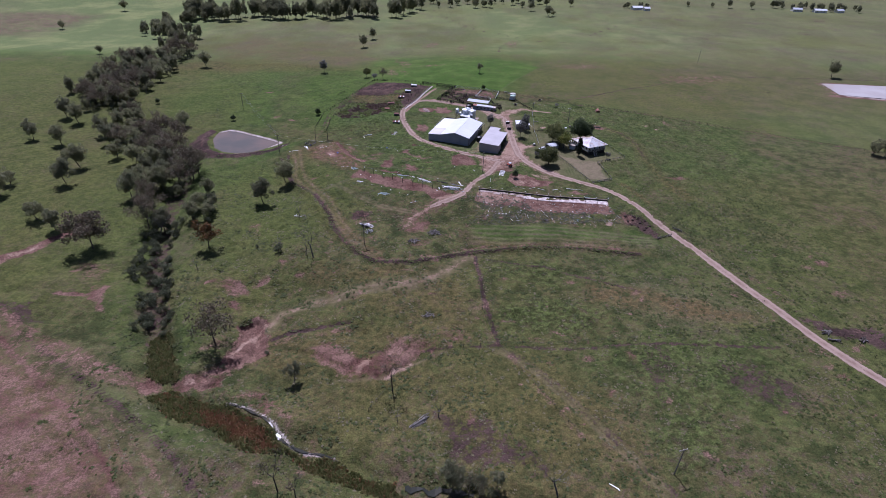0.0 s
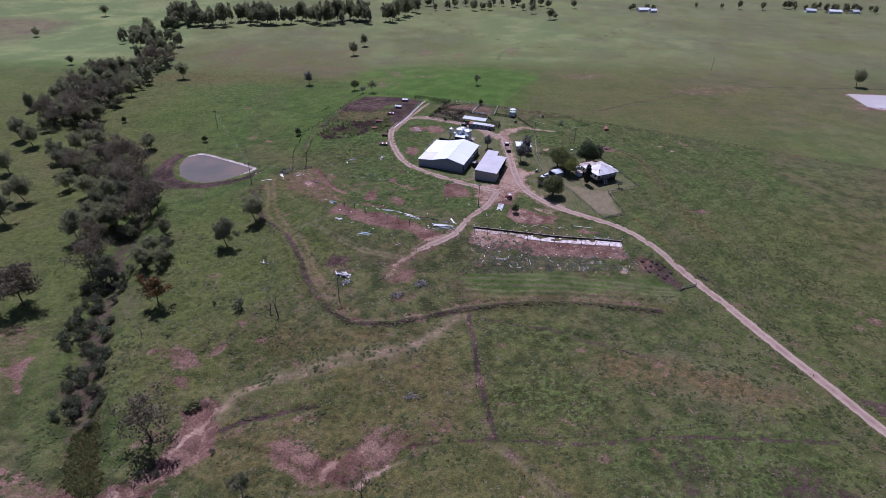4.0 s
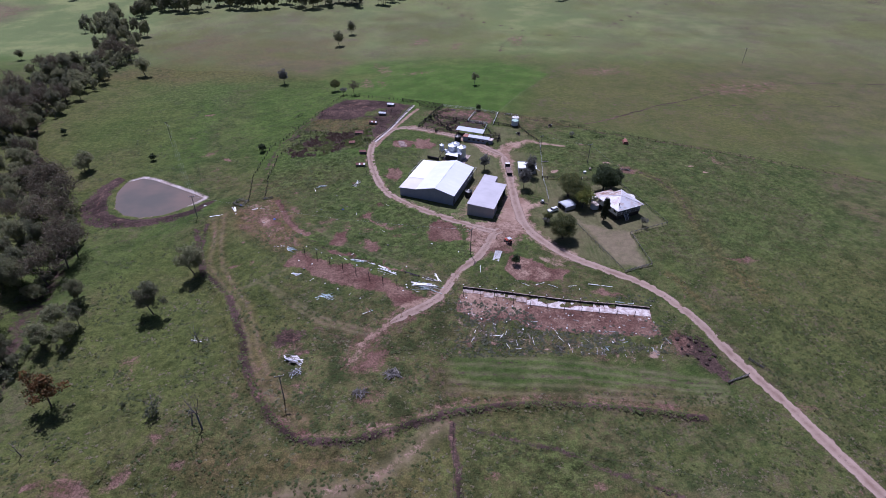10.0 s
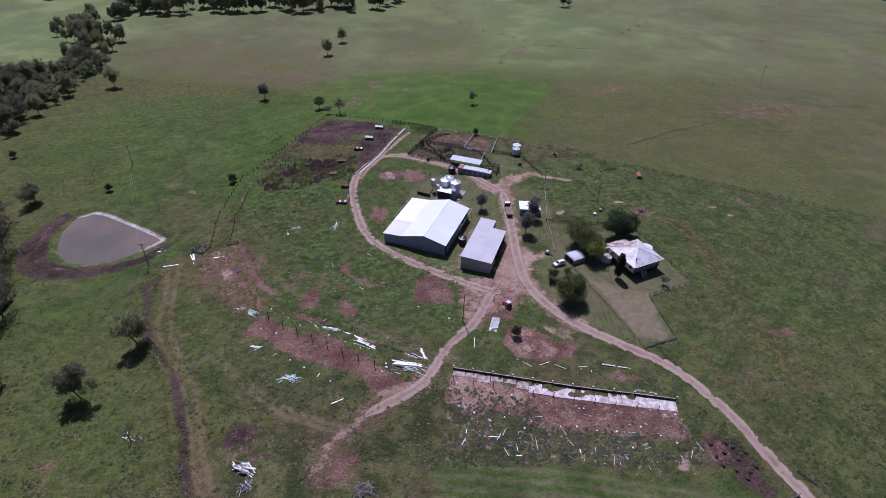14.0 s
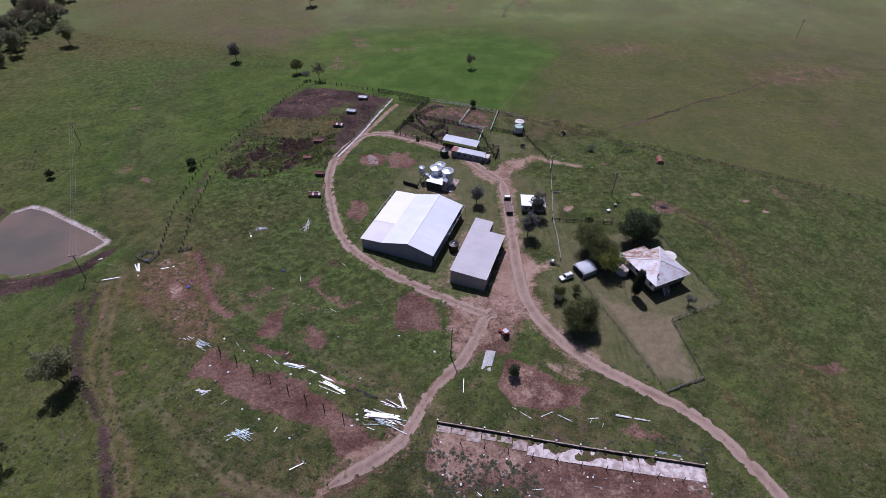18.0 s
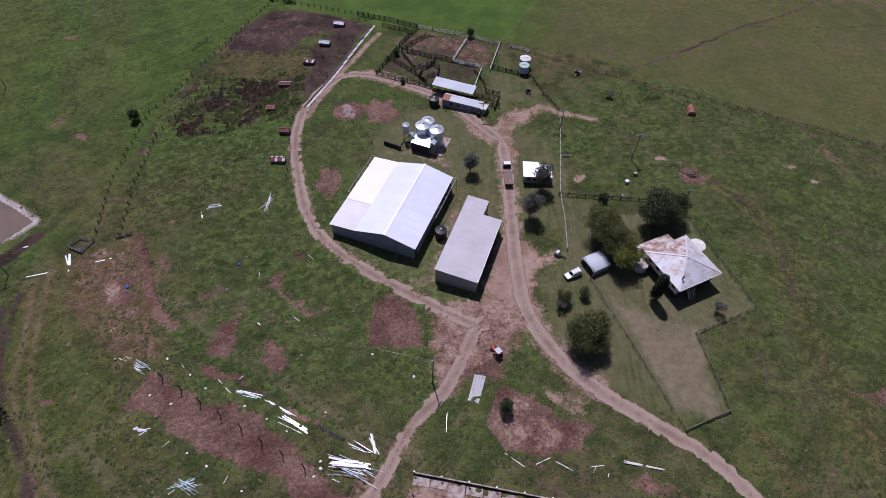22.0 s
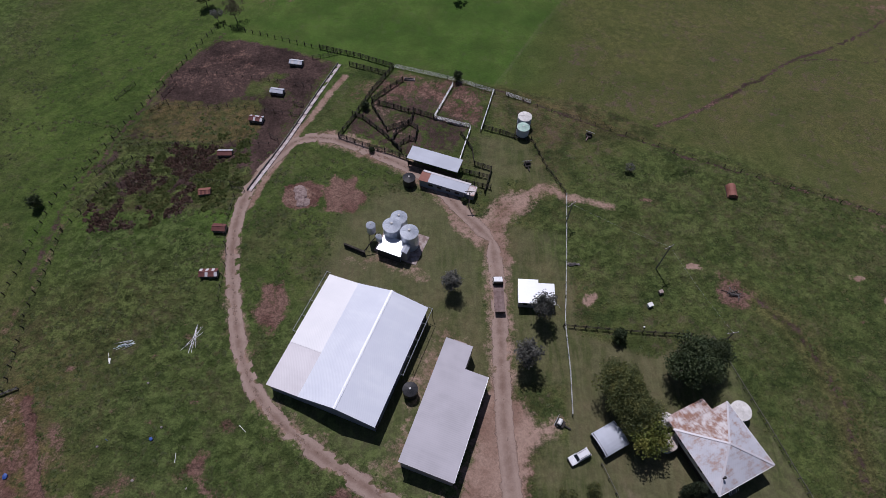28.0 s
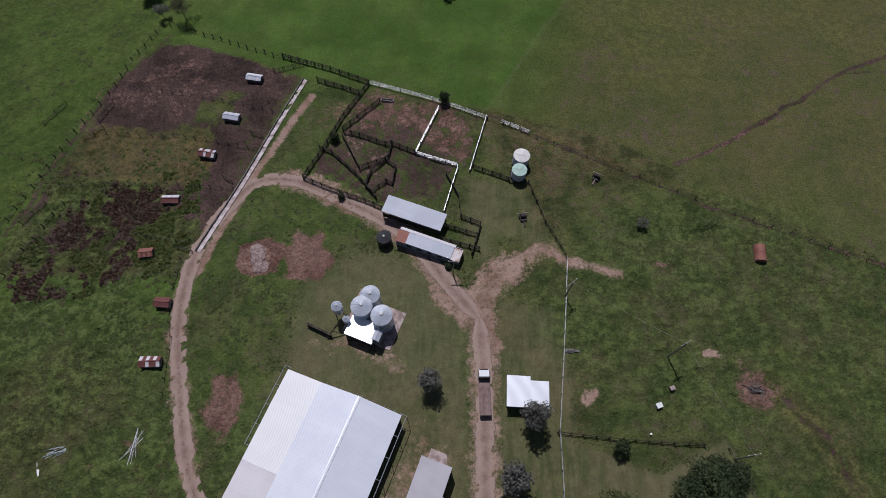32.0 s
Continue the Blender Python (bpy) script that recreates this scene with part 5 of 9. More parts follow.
    stain_path("dark", [(131.8, 262.1), (142.8, 263.0), (152.6, 262.4), (178.9, 265.9), (209.5, 269.1), (260, 268)], 0.8, 0.55, 1.2)
    hedge = [(30.5, 243.5), (42.1, 237.5), (58.4, 229.6), (73.8, 222.1), (88.5, 215.0), (103.1, 210.0), (113.4, 205.6), (127.4, 200.4), (162.2, 184.5), (210, 163), (300, 125)]
    stain_path("dark", hedge, 0.6, 0.68, 0.8, stray=0.15)
    stain_path("rust", [(p[0] + 0.6, p[1] + 1.6) for p in hedge], 1.2, 0.5, 1.2, stray=0.2)
    stain_path("red", hedge[5:], 1.2, 0.36, 1.0, stray=0.2)
    stain_path("trail", [(30.5, 246), (36.5, 256.2), (45.6, 272.8), (57.8, 292.5), (72, 317)], 0.35, 0.3, 0.6, stray=0.1)
    stain_path("dark", [(-20, 660), (20, 520), (60, 470), (90, 440), (140, 430)], 2.4, 0.5, 3)
    stain_path("dark", [(44, 380), (50, 410), (64, 430), (84, 440)], 4.0, 0.4, 4)
    stain_path("dark", [(150, 470), (220, 560), (330, 640), (520, 610)], 2.6, 0.5, 3)
    stain_path("dark", [(200, 470), (300, 480), (420, 520), (560, 560)], 2.6, 0.45, 3)
    stain_path("dark", [(84, 60), (97, 38), (106, 14), (116, -6)], 1.2, 0.4, 1.2)
    for k in range(3):
        stain_path("dark", [(0, 55 - 4 * k), (30, 52 - 4 * k), (62, 47 - 3 * k), (76, 47 - 2 * k)], 0.7, 0.42, 1.0)
    stain_area("red", [(296, 262), (302, 304), (370, 302), (390, 256), (334, 256)], 0.9, 2.5)
    stain_area("pale", [(300, 266), (306, 302), (366, 299), (384, 260), (336, 258)], 0.7, 2.0)


lay_ground()


def rank_growth():
    """Low hummocks of weeds and tussock on the pastures, none on tracks, lawns and pads."""
    L = LAYERS
    bare = np.clip(np.maximum.reduce([L["mown"], L["dirt"], 0.7 * L["red"], L["trail"], L["pale"]]) * 1.4, 0, 1)
    lump = np.clip(0.55 * drifted(XX, YY, 2.3, 91) + 0.45 * drifted(XX, YY, 1.55, 92) + 0.05, 0, 1)
    patch = smooth(0.8 * drifted(XX, YY, 13, 93) + 0.5 * drifted(XX, YY, 5.5, 94) + 0.6 * L["leafy"] + 0.3 * L["rust"], -0.3, 0.9)
    wash = smooth(L["red"] + 0.5 * L["dirt"], 0.35, 0.9) * smooth(XX, -112, -104) * (1 - smooth(XX, -18, -10)) * smooth(YY, -60, -50) * (1 - smooth(YY, -4, 4))
    rills = -1.1 * wash * (1 - np.abs(drifted(XX, YY, 5.0, 95))) ** 3
    core = smooth(XX, -112, -104) * (1 - smooth(XX, 90, 97)) * smooth(YY, -76, -70) * (1 - smooth(YY, 262, 270))
    return rills + (1.0 + 0.45 * L["leafy"]) * lump * (0.3 + 0.7 * patch) * (1 - bare) * core * (1 - smooth(YY - NORTH_FENCE, -3, 0)) * (1 - smooth(inside(XX, YY, DAM), -8, -3))


def build_ground():
    ny, nx = XX.shape
    co = np.stack([XX, YY, ZZ + rank_growth()], -1).reshape(-1, 3)
    k = np.arange(nx * ny).reshape(ny, nx)
    quads = np.stack([k[:-1, :-1], k[:-1, 1:], k[1:, 1:], k[1:, :-1]], -1).reshape(-1, 4)
    me = bpy.data.meshes.new("ground")
    me.vertices.add(len(co))
    me.vertices.foreach_set("co", co.ravel())
    me.loops.add(quads.size)
    me.loops.foreach_set("vertex_index", quads.ravel())
    me.polygons.add(len(quads))
    me.polygons.foreach_set("loop_start", np.arange(0, quads.size, 4))
    me.polygons.foreach_set("use_smooth", np.ones(len(quads), bool))
    me.update(calc_edges=True)
    for name, keys in (("soil", ("dirt", "red", "dark", "mown")), ("sward", ("lush", "dry", "weedy", "pale")), ("growth", ("rust", "leafy", "trail", "olive"))):
        at = me.color_attributes.new(name, "FLOAT_COLOR", "POINT")
        at.data.foreach_set("color", np.stack([np.clip(LAYERS[q], 0, 1) for q in keys], -1).reshape(-1).astype(np.float32))
    me.materials.append(M["ground"])
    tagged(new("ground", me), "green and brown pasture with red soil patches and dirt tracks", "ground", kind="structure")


build_ground()


def road_strip(name, label, pts, width, seed, wear=1.0, centre=0.55):
    """A worn earth track laid over the ground, with two wheel ruts and ragged verges."""
    line = curve_through(pts, 0.9)
    rng = np.random.default_rng(seed)
    across = np.array([-1.0, -0.86, -0.62, -0.42, -0.2, 0.0, 0.2, 0.42, 0.62, 0.86, 1.0])
    rut = np.array([0, 0.2, 1, 1, 0.3, 0, 0.3, 1, 1, 0.2, 0]) * wear
    verge = np.array([1.5, 0.95, 0.3, 0.0, centre * 0.7, centre, centre * 0.7, 0.0, 0.3, 0.95, 1.5])
    verts, faces, cols = [], [], []
    k = len(across)
    for i, (x, y) in enumerate(line):
        a, b = line[max(i - 1, 0)], line[min(i + 1, len(line) - 1)]
        d = Vector((b[0] - a[0], b[1] - a[1], 0)).normalized()
        taper = min(1.0, 0.35 + i / 6, 0.35 + (len(line) - 1 - i) / 6)
        for j, t in enumerate(across):
            w = width / 2 * taper * (1 + (0.16 * float(wander(x, y, 3.0, seed + (j > 4))) + 0.06 * rng.normal() if abs(t) > 0.8 else 0))
            px, py = x + d.y * w * t, y - d.x * w * t
            verts.append((px, py, hz(px, py) + (0.06 - 0.02 * rut[j] if abs(t) < 0.8 else (0.02 if abs(t) < 0.99 else -0.06))))
            cols.append((rut[j], verge[j], 0, 1))
        if i:
            q = (i - 1) * k
            faces += [(q + j, q + j + 1, q + k + j + 1, q + k + j) for j in range(k - 1)]
    me = bpy.data.meshes.new(name)
    me.from_pydata(verts, [], faces)
    at = me.color_attributes.new("wear", "FLOAT_COLOR", "POINT")
    at.data.foreach_set("color", np.array(cols, np.float32).ravel())
    me.polygons.foreach_set("use_smooth", np.ones(len(me.polygons), bool))
    me.materials.append(M["road"])
    me.update()
    if me.polygons[0].normal.z < 0:
        me.flip_normals()
    tagged(new(name, me), label, "road", kind="structure")


road_strip("road", "pinkish-brown earth farm road with worn wheel ruts", ROAD, 5.2, 71, 0.75, 0.30)
road_strip("farm_track", "earth loop track round the sheds", [(20.5, 119), *LOOP], 4.8, 75, 0.75, 0.48)
road_strip("farm_track", "earth track down to the dismantled sheds", [(20, 122), *TRACK_SOUTH[:6]], 4.4, 79, 0.6, 0.40)


def water_sheet(name, pts, z, material, label, category):
    bm = B()
    bm.faces.new([bm.verts.new((x, y, z)) for x, y in pts])
    bmesh.ops.triangulate(bm, faces=bm.faces)
    tagged(part(name, bm, material), label, category, kind="structure")


def swollen(pts, by):
    c = np.mean(pts, 0)
    return [tuple(c + (np.array(p) - c) * (1 + by / np.hypot(*(np.array(p) - c)))) for p in pts]


water_sheet("dam_water", swollen(curve_through([*DAM, DAM[0]], 2.5)[:-1], 0.6), DAM_LEVEL, "pond_water", "muddy brown farm dam water with a pale shore", "dam")


def creek_water():
    for name, line, w in (("creek_pool", [(-26, -68.8), (-18, -69.4), (-8, -71.2)], 4.6), ("creek_water", [*CREEK_EDGE, (-42, -62.5)], 1.1)):
        pts = curve_through(line, 1.5)
        bm = B()
        rows = []
        for i, (x, y) in enumerate(pts):
            q, p = pts[min(i + 1, len(pts) - 1)], pts[max(i - 1, 0)]
            d = Vector((q[0] - p[0], q[1] - p[1], 0)).normalized()
            k = w / 2 * (0.55 + 0.45 * math.sin(i * 1.7)) * (0.4 + 0.6 * math.sin(math.pi * (i + 0.5) / len(pts)))
            z = min(hz(x + d.y * k, y - d.x * k), hz(x - d.y * k, y + d.x * k), hz(x, y)) + 0.32
            rows.append([bm.verts.new((x + d.y * k * s, y - d.x * k * s, z)) for s in (1, -1)])
        for (a, b), (c, d2) in zip(rows, rows[1:]):
            bm.faces.new((a, b, d2, c))
        tagged(part(name, bm, "creek_water"), "still grey water in the reedy creek bed", "creek", kind="structure")


creek_water()
water_sheet("far_dam_water", [(303, 268), (308, 300), (362, 297), (380, 262), (338, 260)], max(hz(303, 268), hz(308, 300), hz(362, 297), hz(338, 260), hz(335, 280), hz(380, 262)) + 0.15, "clay_water", "pale water of a distant farm dam", "dam")


# ---- sheds ----
def big_shed():
    """A wide machinery shed: a gable over the main bay, a lean-to along the west, stays along both sides."""
    g = hz(-5, 157) - 0.15
    ob = thing("machinery_shed", -21.4, 147.8, g, -20.2, "wide farm shed with a bright white sheet roof and blue-grey walls", "shed")
    W, D = 24.4, 28.0
    e, v, r, e2 = 4.0, 4.6, 6.9, 4.75
    xv, xr = W * 0.3, W * 0.655
    o = 0.35
    bm = slab(B(), [(-o, -o, e), (xv, -o, v), (xv, D * 0.36, v), (-o, D * 0.36, e)], 0.08)
    part("lean_to_roof", bm, "roof_white_old", ob, "dull older white sheeting")
    bm = slab(B(), [(-o, D * 0.36, e + 0.05), (xv, D * 0.36, v + 0.05), (xv, D + o, v + 0.05), (-o, D + o, e + 0.05)], 0.08)
    part("lean_to_roof", bm, "roof_cream", ob, "newer cream-white sheeting")
    for i in range(4):
        a, b = -o + (D + 2 * o) * i / 4, -o + (D + 2 * o) * (i + 1) / 4
        part("roof_west", slab(B(), [(xv, a, v + 0.06), (xr, a, r), (xr, b, r), (xv, b, v + 0.06)], 0.08), "roof_white", ob)
        part("roof_east", slab(B(), [(xr, a, r), (W + o, a, e2), (W + o, b, e2), (xr, b, r)], 0.08), "roof_white", ob)
    bm = B()
    for s in (-1, 1):
        slab(bm, [(xr + 0.004 * s, -o - 0.05, r + 0.07), (xr + s * 0.3, -o - 0.05, r + 0.015), (xr + s * 0.3, D + o + 0.05, r + 0.015), (xr + 0.004 * s, D + o + 0.05, r + 0.07)][::s], 0.03)
    part("ridge_cap", bm, "roof_new", ob, "bright ridge capping")
    part("flashing", slab(B(), [(-o, D * 0.36 - 0.14, e + 0.062), (xv, D * 0.36 - 0.14, v + 0.062), (xv, D * 0.36 + 0.14, v + 0.062), (-o, D * 0.36 + 0.14, e + 0.062)], 0.02), "roof_cream", ob, "bright lap flashing")
    # gable walls, sheet by sheet
    for y, face in ((0.05, "front_wall"), (D - 0.05, "back_wall")):
        xs = [0, xv / 2, xv, (xv + xr) / 2, xr, (xr + W) / 2, W]
        top = lambda x: e + (v - e) * x / xv if x <= xv else (v + (r - v) * (x - xv) / (xr - xv) if x <= xr else r + (e2 - r) * (x - xr) / (W - xr))
        for x0, x1 in zip(xs, xs[1:]):
            bm = B()
            pts = [(x0, y - 0.06, 0), (x1 - 0.02, y - 0.06, 0), (x1 - 0.02, y - 0.06, top(x1) - 0.1), (x0, y - 0.06, top(x0) - 0.1)]
            f = [bm.verts.new(p) for p in pts]
            k = [bm.verts.new((p[0], p[1] + 0.12, p[2])) for p in pts]
            bm.faces.new(f), bm.faces.new(k[::-1])
            for i in range(4):
                bm.faces.new((f[i], k[i], k[(i + 1) % 4], f[(i + 1) % 4]))
            bmesh.ops.recalc_face_normals(bm, faces=bm.faces)
            part(face, bm, "wall_blue", ob)
    for i in range(4):
        part("west_wall", box(B(), 0.05, D * (i + 0.5) / 4, e / 2 - 0.05, 0.1, D / 4 - 0.02, e - 0.12), "wall_blue", ob)
    for i in range(2):
        part("east_wall", box(B(), W - 0.06, D * (0.07 + 0.3 * i + 0.14), e2 / 2 - 0.05, 0.1, D * 0.29, e2 - 0.15), "wall_blue", ob)
    part("floor_slab", box(B(), W / 2, D / 2, 0.03, W - 0.2, D - 0.2, 0.22), "concrete", ob)
    for i in range(7):
        y = D * (0.02 + 0.16 * i)
        part("column", box(B(), W - 0.22, y + 0.2, e2 / 2, 0.2, 0.2, e2 - 0.1), "steel_dark", ob)
        part("rafter", beam(B(), (xr, y + 0.2, r - 0.2), (W - 0.1, y + 0.2, e2 - 0.2), 0.12, 0.2), "steel_dark", ob)
    # stay frames that stand out along the eaves
    for side, y0, y1, n in ((1, 0.42, 1.02, 5), (-1, 0.45, 1.03, 5)):
        x0 = W + 0.3 if side > 0 else -0.3
        ez = e2 - 0.15 if side > 0 else e - 0.1
        part("stay_rail", rod(B(), (x0 + side * 1.0, D * y0, ez), (x0 + side * 1.0, D * y1, ez), 0.07), "steel_pale", ob)
        for i in range(n):
            y = D * (y0 + (y1 - y0) * i / (n - 1))
            part("stay_arm", rod(B(), (x0 - side * 0.2, y, ez), (x0 + side * 1.15, y, ez), 0.05), "steel_pale", ob)
            part("stay_post", rod(B(), (x0 + side * 1.0, y, 0), (x0 + side * 1.0, y, ez), 0.06), "steel_dark", ob)
    for i in range(16):
        x = xv + (W - xv) * i / 15
        part("purlin_end", box(B(), x, D + 0.5, top(min(x, W)) - 0.12, 0.1, 0.5, 0.12), "timber_grey", ob)
    return ob


big_shed()


def long_shed():
    """The grey-roofed store east of the big shed, with a narrower back bay."""
    g = hz(15, 143) - 0.15
    P = [(7.0, 132.6), (17.4, 129.0), (24.8, 149.7), (20.1, 151.3), (21.8, 157.0), (15.9, 158.5)]
    a = Vector((*P[0], 0))
    ob = thing("storage_shed", P[0][0], P[0][1], g, -19.1, "long storage shed with a grey corrugated skillion roof", "shed")
    inv = ob.matrix_basis.inverted()
    q = [inv @ Vector((x, y, g)) for x, y in P]
    L1, L2, W, w2 = q[2].y, q[5].y, q[1].x, q[4].x
    hw, he = 5.35, 5.0
    zz = lambda x: hw + (he - hw) * x / W
    for i in range(3):
        y0, y1 = -0.2 + (L1 + 0.2) * i / 3, -0.2 + (L1 + 0.2) * (i + 1) / 3
        part("roof", slab(B(), [(-0.2, y0, zz(0)), (W + 0.2, y0, zz(W)), (W + 0.2, y1, zz(W)), (-0.2, y1, zz(0))], 0.09), "roof_grey", ob)
    part("back_roof", slab(B(), [(-0.2, L1, zz(0) - 0.01), (w2, L1, zz(w2) - 0.01), (w2, L2, zz(w2) - 0.01), (-0.2, L2, zz(0) - 0.01)], 0.09), "roof_grey", ob)
    part("front_wall", box(B(), W / 2, 0.1, he / 2 - 0.05, W - 0.1, 0.12, he - 0.1), "wall_grey", ob)
    part("west_wall", box(B(), 0.1, L2 / 2, hw / 2 - 0.05, 0.12, L2 - 0.4, hw - 0.14), "wall_grey", ob)
    part("back_wall", box(B(), w2 / 2, L2 - 0.15, hw / 2 - 0.1, w2 - 0.3, 0.12, hw - 0.25), "wall_grey", ob)
    part("bay_wall", box(B(), w2 - 0.1, (L1 + L2) / 2, he / 2 - 0.1, 0.12, L2 - L1 - 0.3, he - 0.2), "wall_grey", ob)
    part("east_wall", box(B(), W - 0.1, L1 * 0.16, he / 2 - 0.1, 0.12, L1 * 0.30, he - 0.2), "wall_grey", ob)
    part("cross_wall", box(B(), (w2 + W) / 2, L1 - 0.2, he / 2 - 0.1, W - w2 - 0.1, 0.12, he - 0.2), "wall_grey", ob)
    part("floor_slab", box(B(), W / 2, L1 / 2, 0.04, W - 0.3, L1 - 0.3, 0.22), "concrete", ob)
    for i in range(6):
        part("column", box(B(), W - 0.1, L1 * (0.33 + 0.13 * i), he / 2 - 0.05, 0.16, 0.16, he - 0.1), "steel_dark", ob)
    part("gutter", box(B(), W + 0.24, L1 / 2, he - 0.07, 0.12, L1 + 0.1, 0.1), "steel_pale", ob)
    part("back_step", box(B(), w2 / 2 + 0.6, L2 + 1.2, 0.12, w2 - 0.6, 2.2, 0.24, None, 0.04), "concrete", ob, "broken pale concrete slab")
    return ob


long_shed()


def round_tank(name, x, y, r, h, body, lid, label, base=0.0, ribs=10, cap=0.12, pitch=0.22, z=None):
    z = hz(x, y) if z is None else z
    ob = thing(name, x, y, z, 20, label, "tank" if "tank" in name else "silo")
    bm = B()
    n = 20
    rows = max(2, int(h / 0.8))
    prof = []
    for i in range(rows + 1):
        zz = base + h * i / rows
        prof += [(r * 0.985, zz - 0.03), (r, zz), (r * 0.985, zz + 0.03)] if 0 < i < rows else [(r, zz)]
    rings = [[bm.verts.new((q * math.cos(2 * math.pi * k / n), q * math.sin(2 * math.pi * k / n), zz)) for k in range(n)] for q, zz in prof]
    for a, b in zip(rings, rings[1:]):
        for k in range(n):
            bm.faces.new((a[k], a[(k + 1) % n], b[(k + 1) % n], b[k]))
    bm.faces.new(rings[0][::-1])
    part("body", bm, body, ob)
    bm = B()
    top = base + h
    bmesh.ops.create_cone(bm, cap_ends=True, segments=n, radius1=r * 1.04, radius2=r * 0.12, depth=r * pitch, matrix=Matrix.Translation((0, 0, top + r * pitch / 2)))
    roof = part("lid", bm, lid, ob)
    for i in range(ribs):
        a = 2 * math.pi * i / ribs
        part("rib", beam(B(), (r * 1.02 * math.cos(a), r * 1.02 * math.sin(a), top + 0.03), (r * 0.14 * math.cos(a), r * 0.14 * math.sin(a), top + r * pitch + 0.02), 0.05, 0.05), lid, roof)
    if cap:
        bm = B()
        bmesh.ops.create_cone(bm, cap_ends=True, segments=12, radius1=r * 0.16, radius2=r * 0.12, depth=cap * 2, matrix=Matrix.Translation((0, 0, top + r * pitch + cap * 0.6)))
        part("cap", bm, "tank_pale", roof)
    return ob


def silo_group():
    g = hz(3, 186)
    pad = thing("silo_pad", 3.0, 186.0, g, -21, "pale concrete pad under the grain silos", "slab")
    part("slab", box(B(), 1.2, 0.6, 0.12, 11.5, 9.0, 0.3, None, 0.05), "concrete", pad)
    part("ramp", box(B(), -3.2, 4.6, 0.1, 3.4, 4.2, 0.22, None, 0.04), "concrete", pad)
    for x, y, r, h, z in ((3.6, 190.6, 2.05, 5.2, 0.3), (2.0, 187.9, 2.25, 5.5, 0.3), (6.4, 185.9, 2.25, 5.6, 0.3)):
        s = round_tank("grain_silo", x, y, r, h, "silo", "silo", "round galvanised grain silo with a ribbed conical roof", z, 14, 0.18, 0.32, g)
        s["group"] = "silos on the pad"
    # feed mill roof and its bins
    mill = thing("feed_mill", 2.2, 183.6, g, -21, "low feed mill with a bright white flat roof beside the silos", "shed")
    part("roof", box(B(), 0, 0, 3.1, 6.4, 4.6, 0.09), "roof_new", mill)
    part("wall", box(B(), 0, -2.15, 1.6, 6.1, 0.1, 2.9), "dark_inside", mill)
    for x in (-2.95, 2.95):
        part("side_wall", box(B(), x, 0, 1.6, 0.1, 4.3, 2.9), "wall_grey", mill)
    dog = thing("dog_house", 5.6, 182.2, g + 0.2, -21, "small corrugated gable roof over the mill hopper", "hopper")
    for s in (-1, 1):
        part("roof_side", slab(B(), [(0, -1.3, 4.2), (s * 0.85, -1.3, 3.7), (s * 0.85, 1.3, 3.7), (0, 1.3, 4.2)][::s], 0.05), "iron", dog)
    part("body", box(B(), 0, 0, 1.75, 1.4, 2.3, 3.7), "wall_grey", dog)
    bin1 = round_tank("feed_bin", -3.2, 187.6, 1.15, 2.6, "silo", "silo", "small elevated galvanised feed bin on steel legs", 3.4, 8, 0.12, 0.45, g)
    bm = B()
    bmesh.ops.create_cone(bm, cap_ends=True, segments=16, radius1=0.2, radius2=1.12, depth=1.3, matrix=Matrix.Translation((0, 0, 2.74)))
    part("hopper", bm, "silo", bin1)
    for i in range(4):
        a = math.pi / 4 + i * math.pi / 2
        part("leg", rod(B(), (1.3 * math.cos(a), 1.3 * math.sin(a), 0), (1.05 * math.cos(a), 1.05 * math.sin(a), 3.8), 0.06), "steel_dark", bin1)
    bin2 = round_tank("feed_bin", -1.2, 185.4, 0.75, 1.5, "silo", "silo", "short galvanised hopper bin beside the feed mill", 3.0, 8, 0.08, 0.5, g)
    for i in range(4):
        a = math.pi / 4 + i * math.pi / 2
        part("leg", rod(B(), (0.9 * math.cos(a), 0.9 * math.sin(a), 0), (0.7 * math.cos(a), 0.7 * math.sin(a), 3.2), 0.05), "steel_dark", bin2)
    aug = thing("grain_auger", -3.2, 185.0, g, 0, "thin steel grain auger between the bins", "auger")
    part("tube", rod(B(), (-2.4, -2.6, 0.5), (2.2, 1.2, 5.0), 0.12, seg=8), "steel_dark", aug)
    for x in (-0.6, 0.5):
        part("prop", rod(B(), (-1.4, -1.0, 0), (x * 0.3, 0.0, 2.9), 0.05), "steel_dark", aug)
    wall = thing("low_wall", -7.4, 184.0, g - 0.1, -24, "dark low loading wall beside the silos", "wall")
    part("panel", box(B(), 0, 0, 0.65, 6.0, 0.35, 1.3, None, 0.04), "dark_inside", wall)
    part("coping", box(B(), 0, 0, 1.34, 6.1, 0.45, 0.08), "timber_dark", wall)


silo_group()


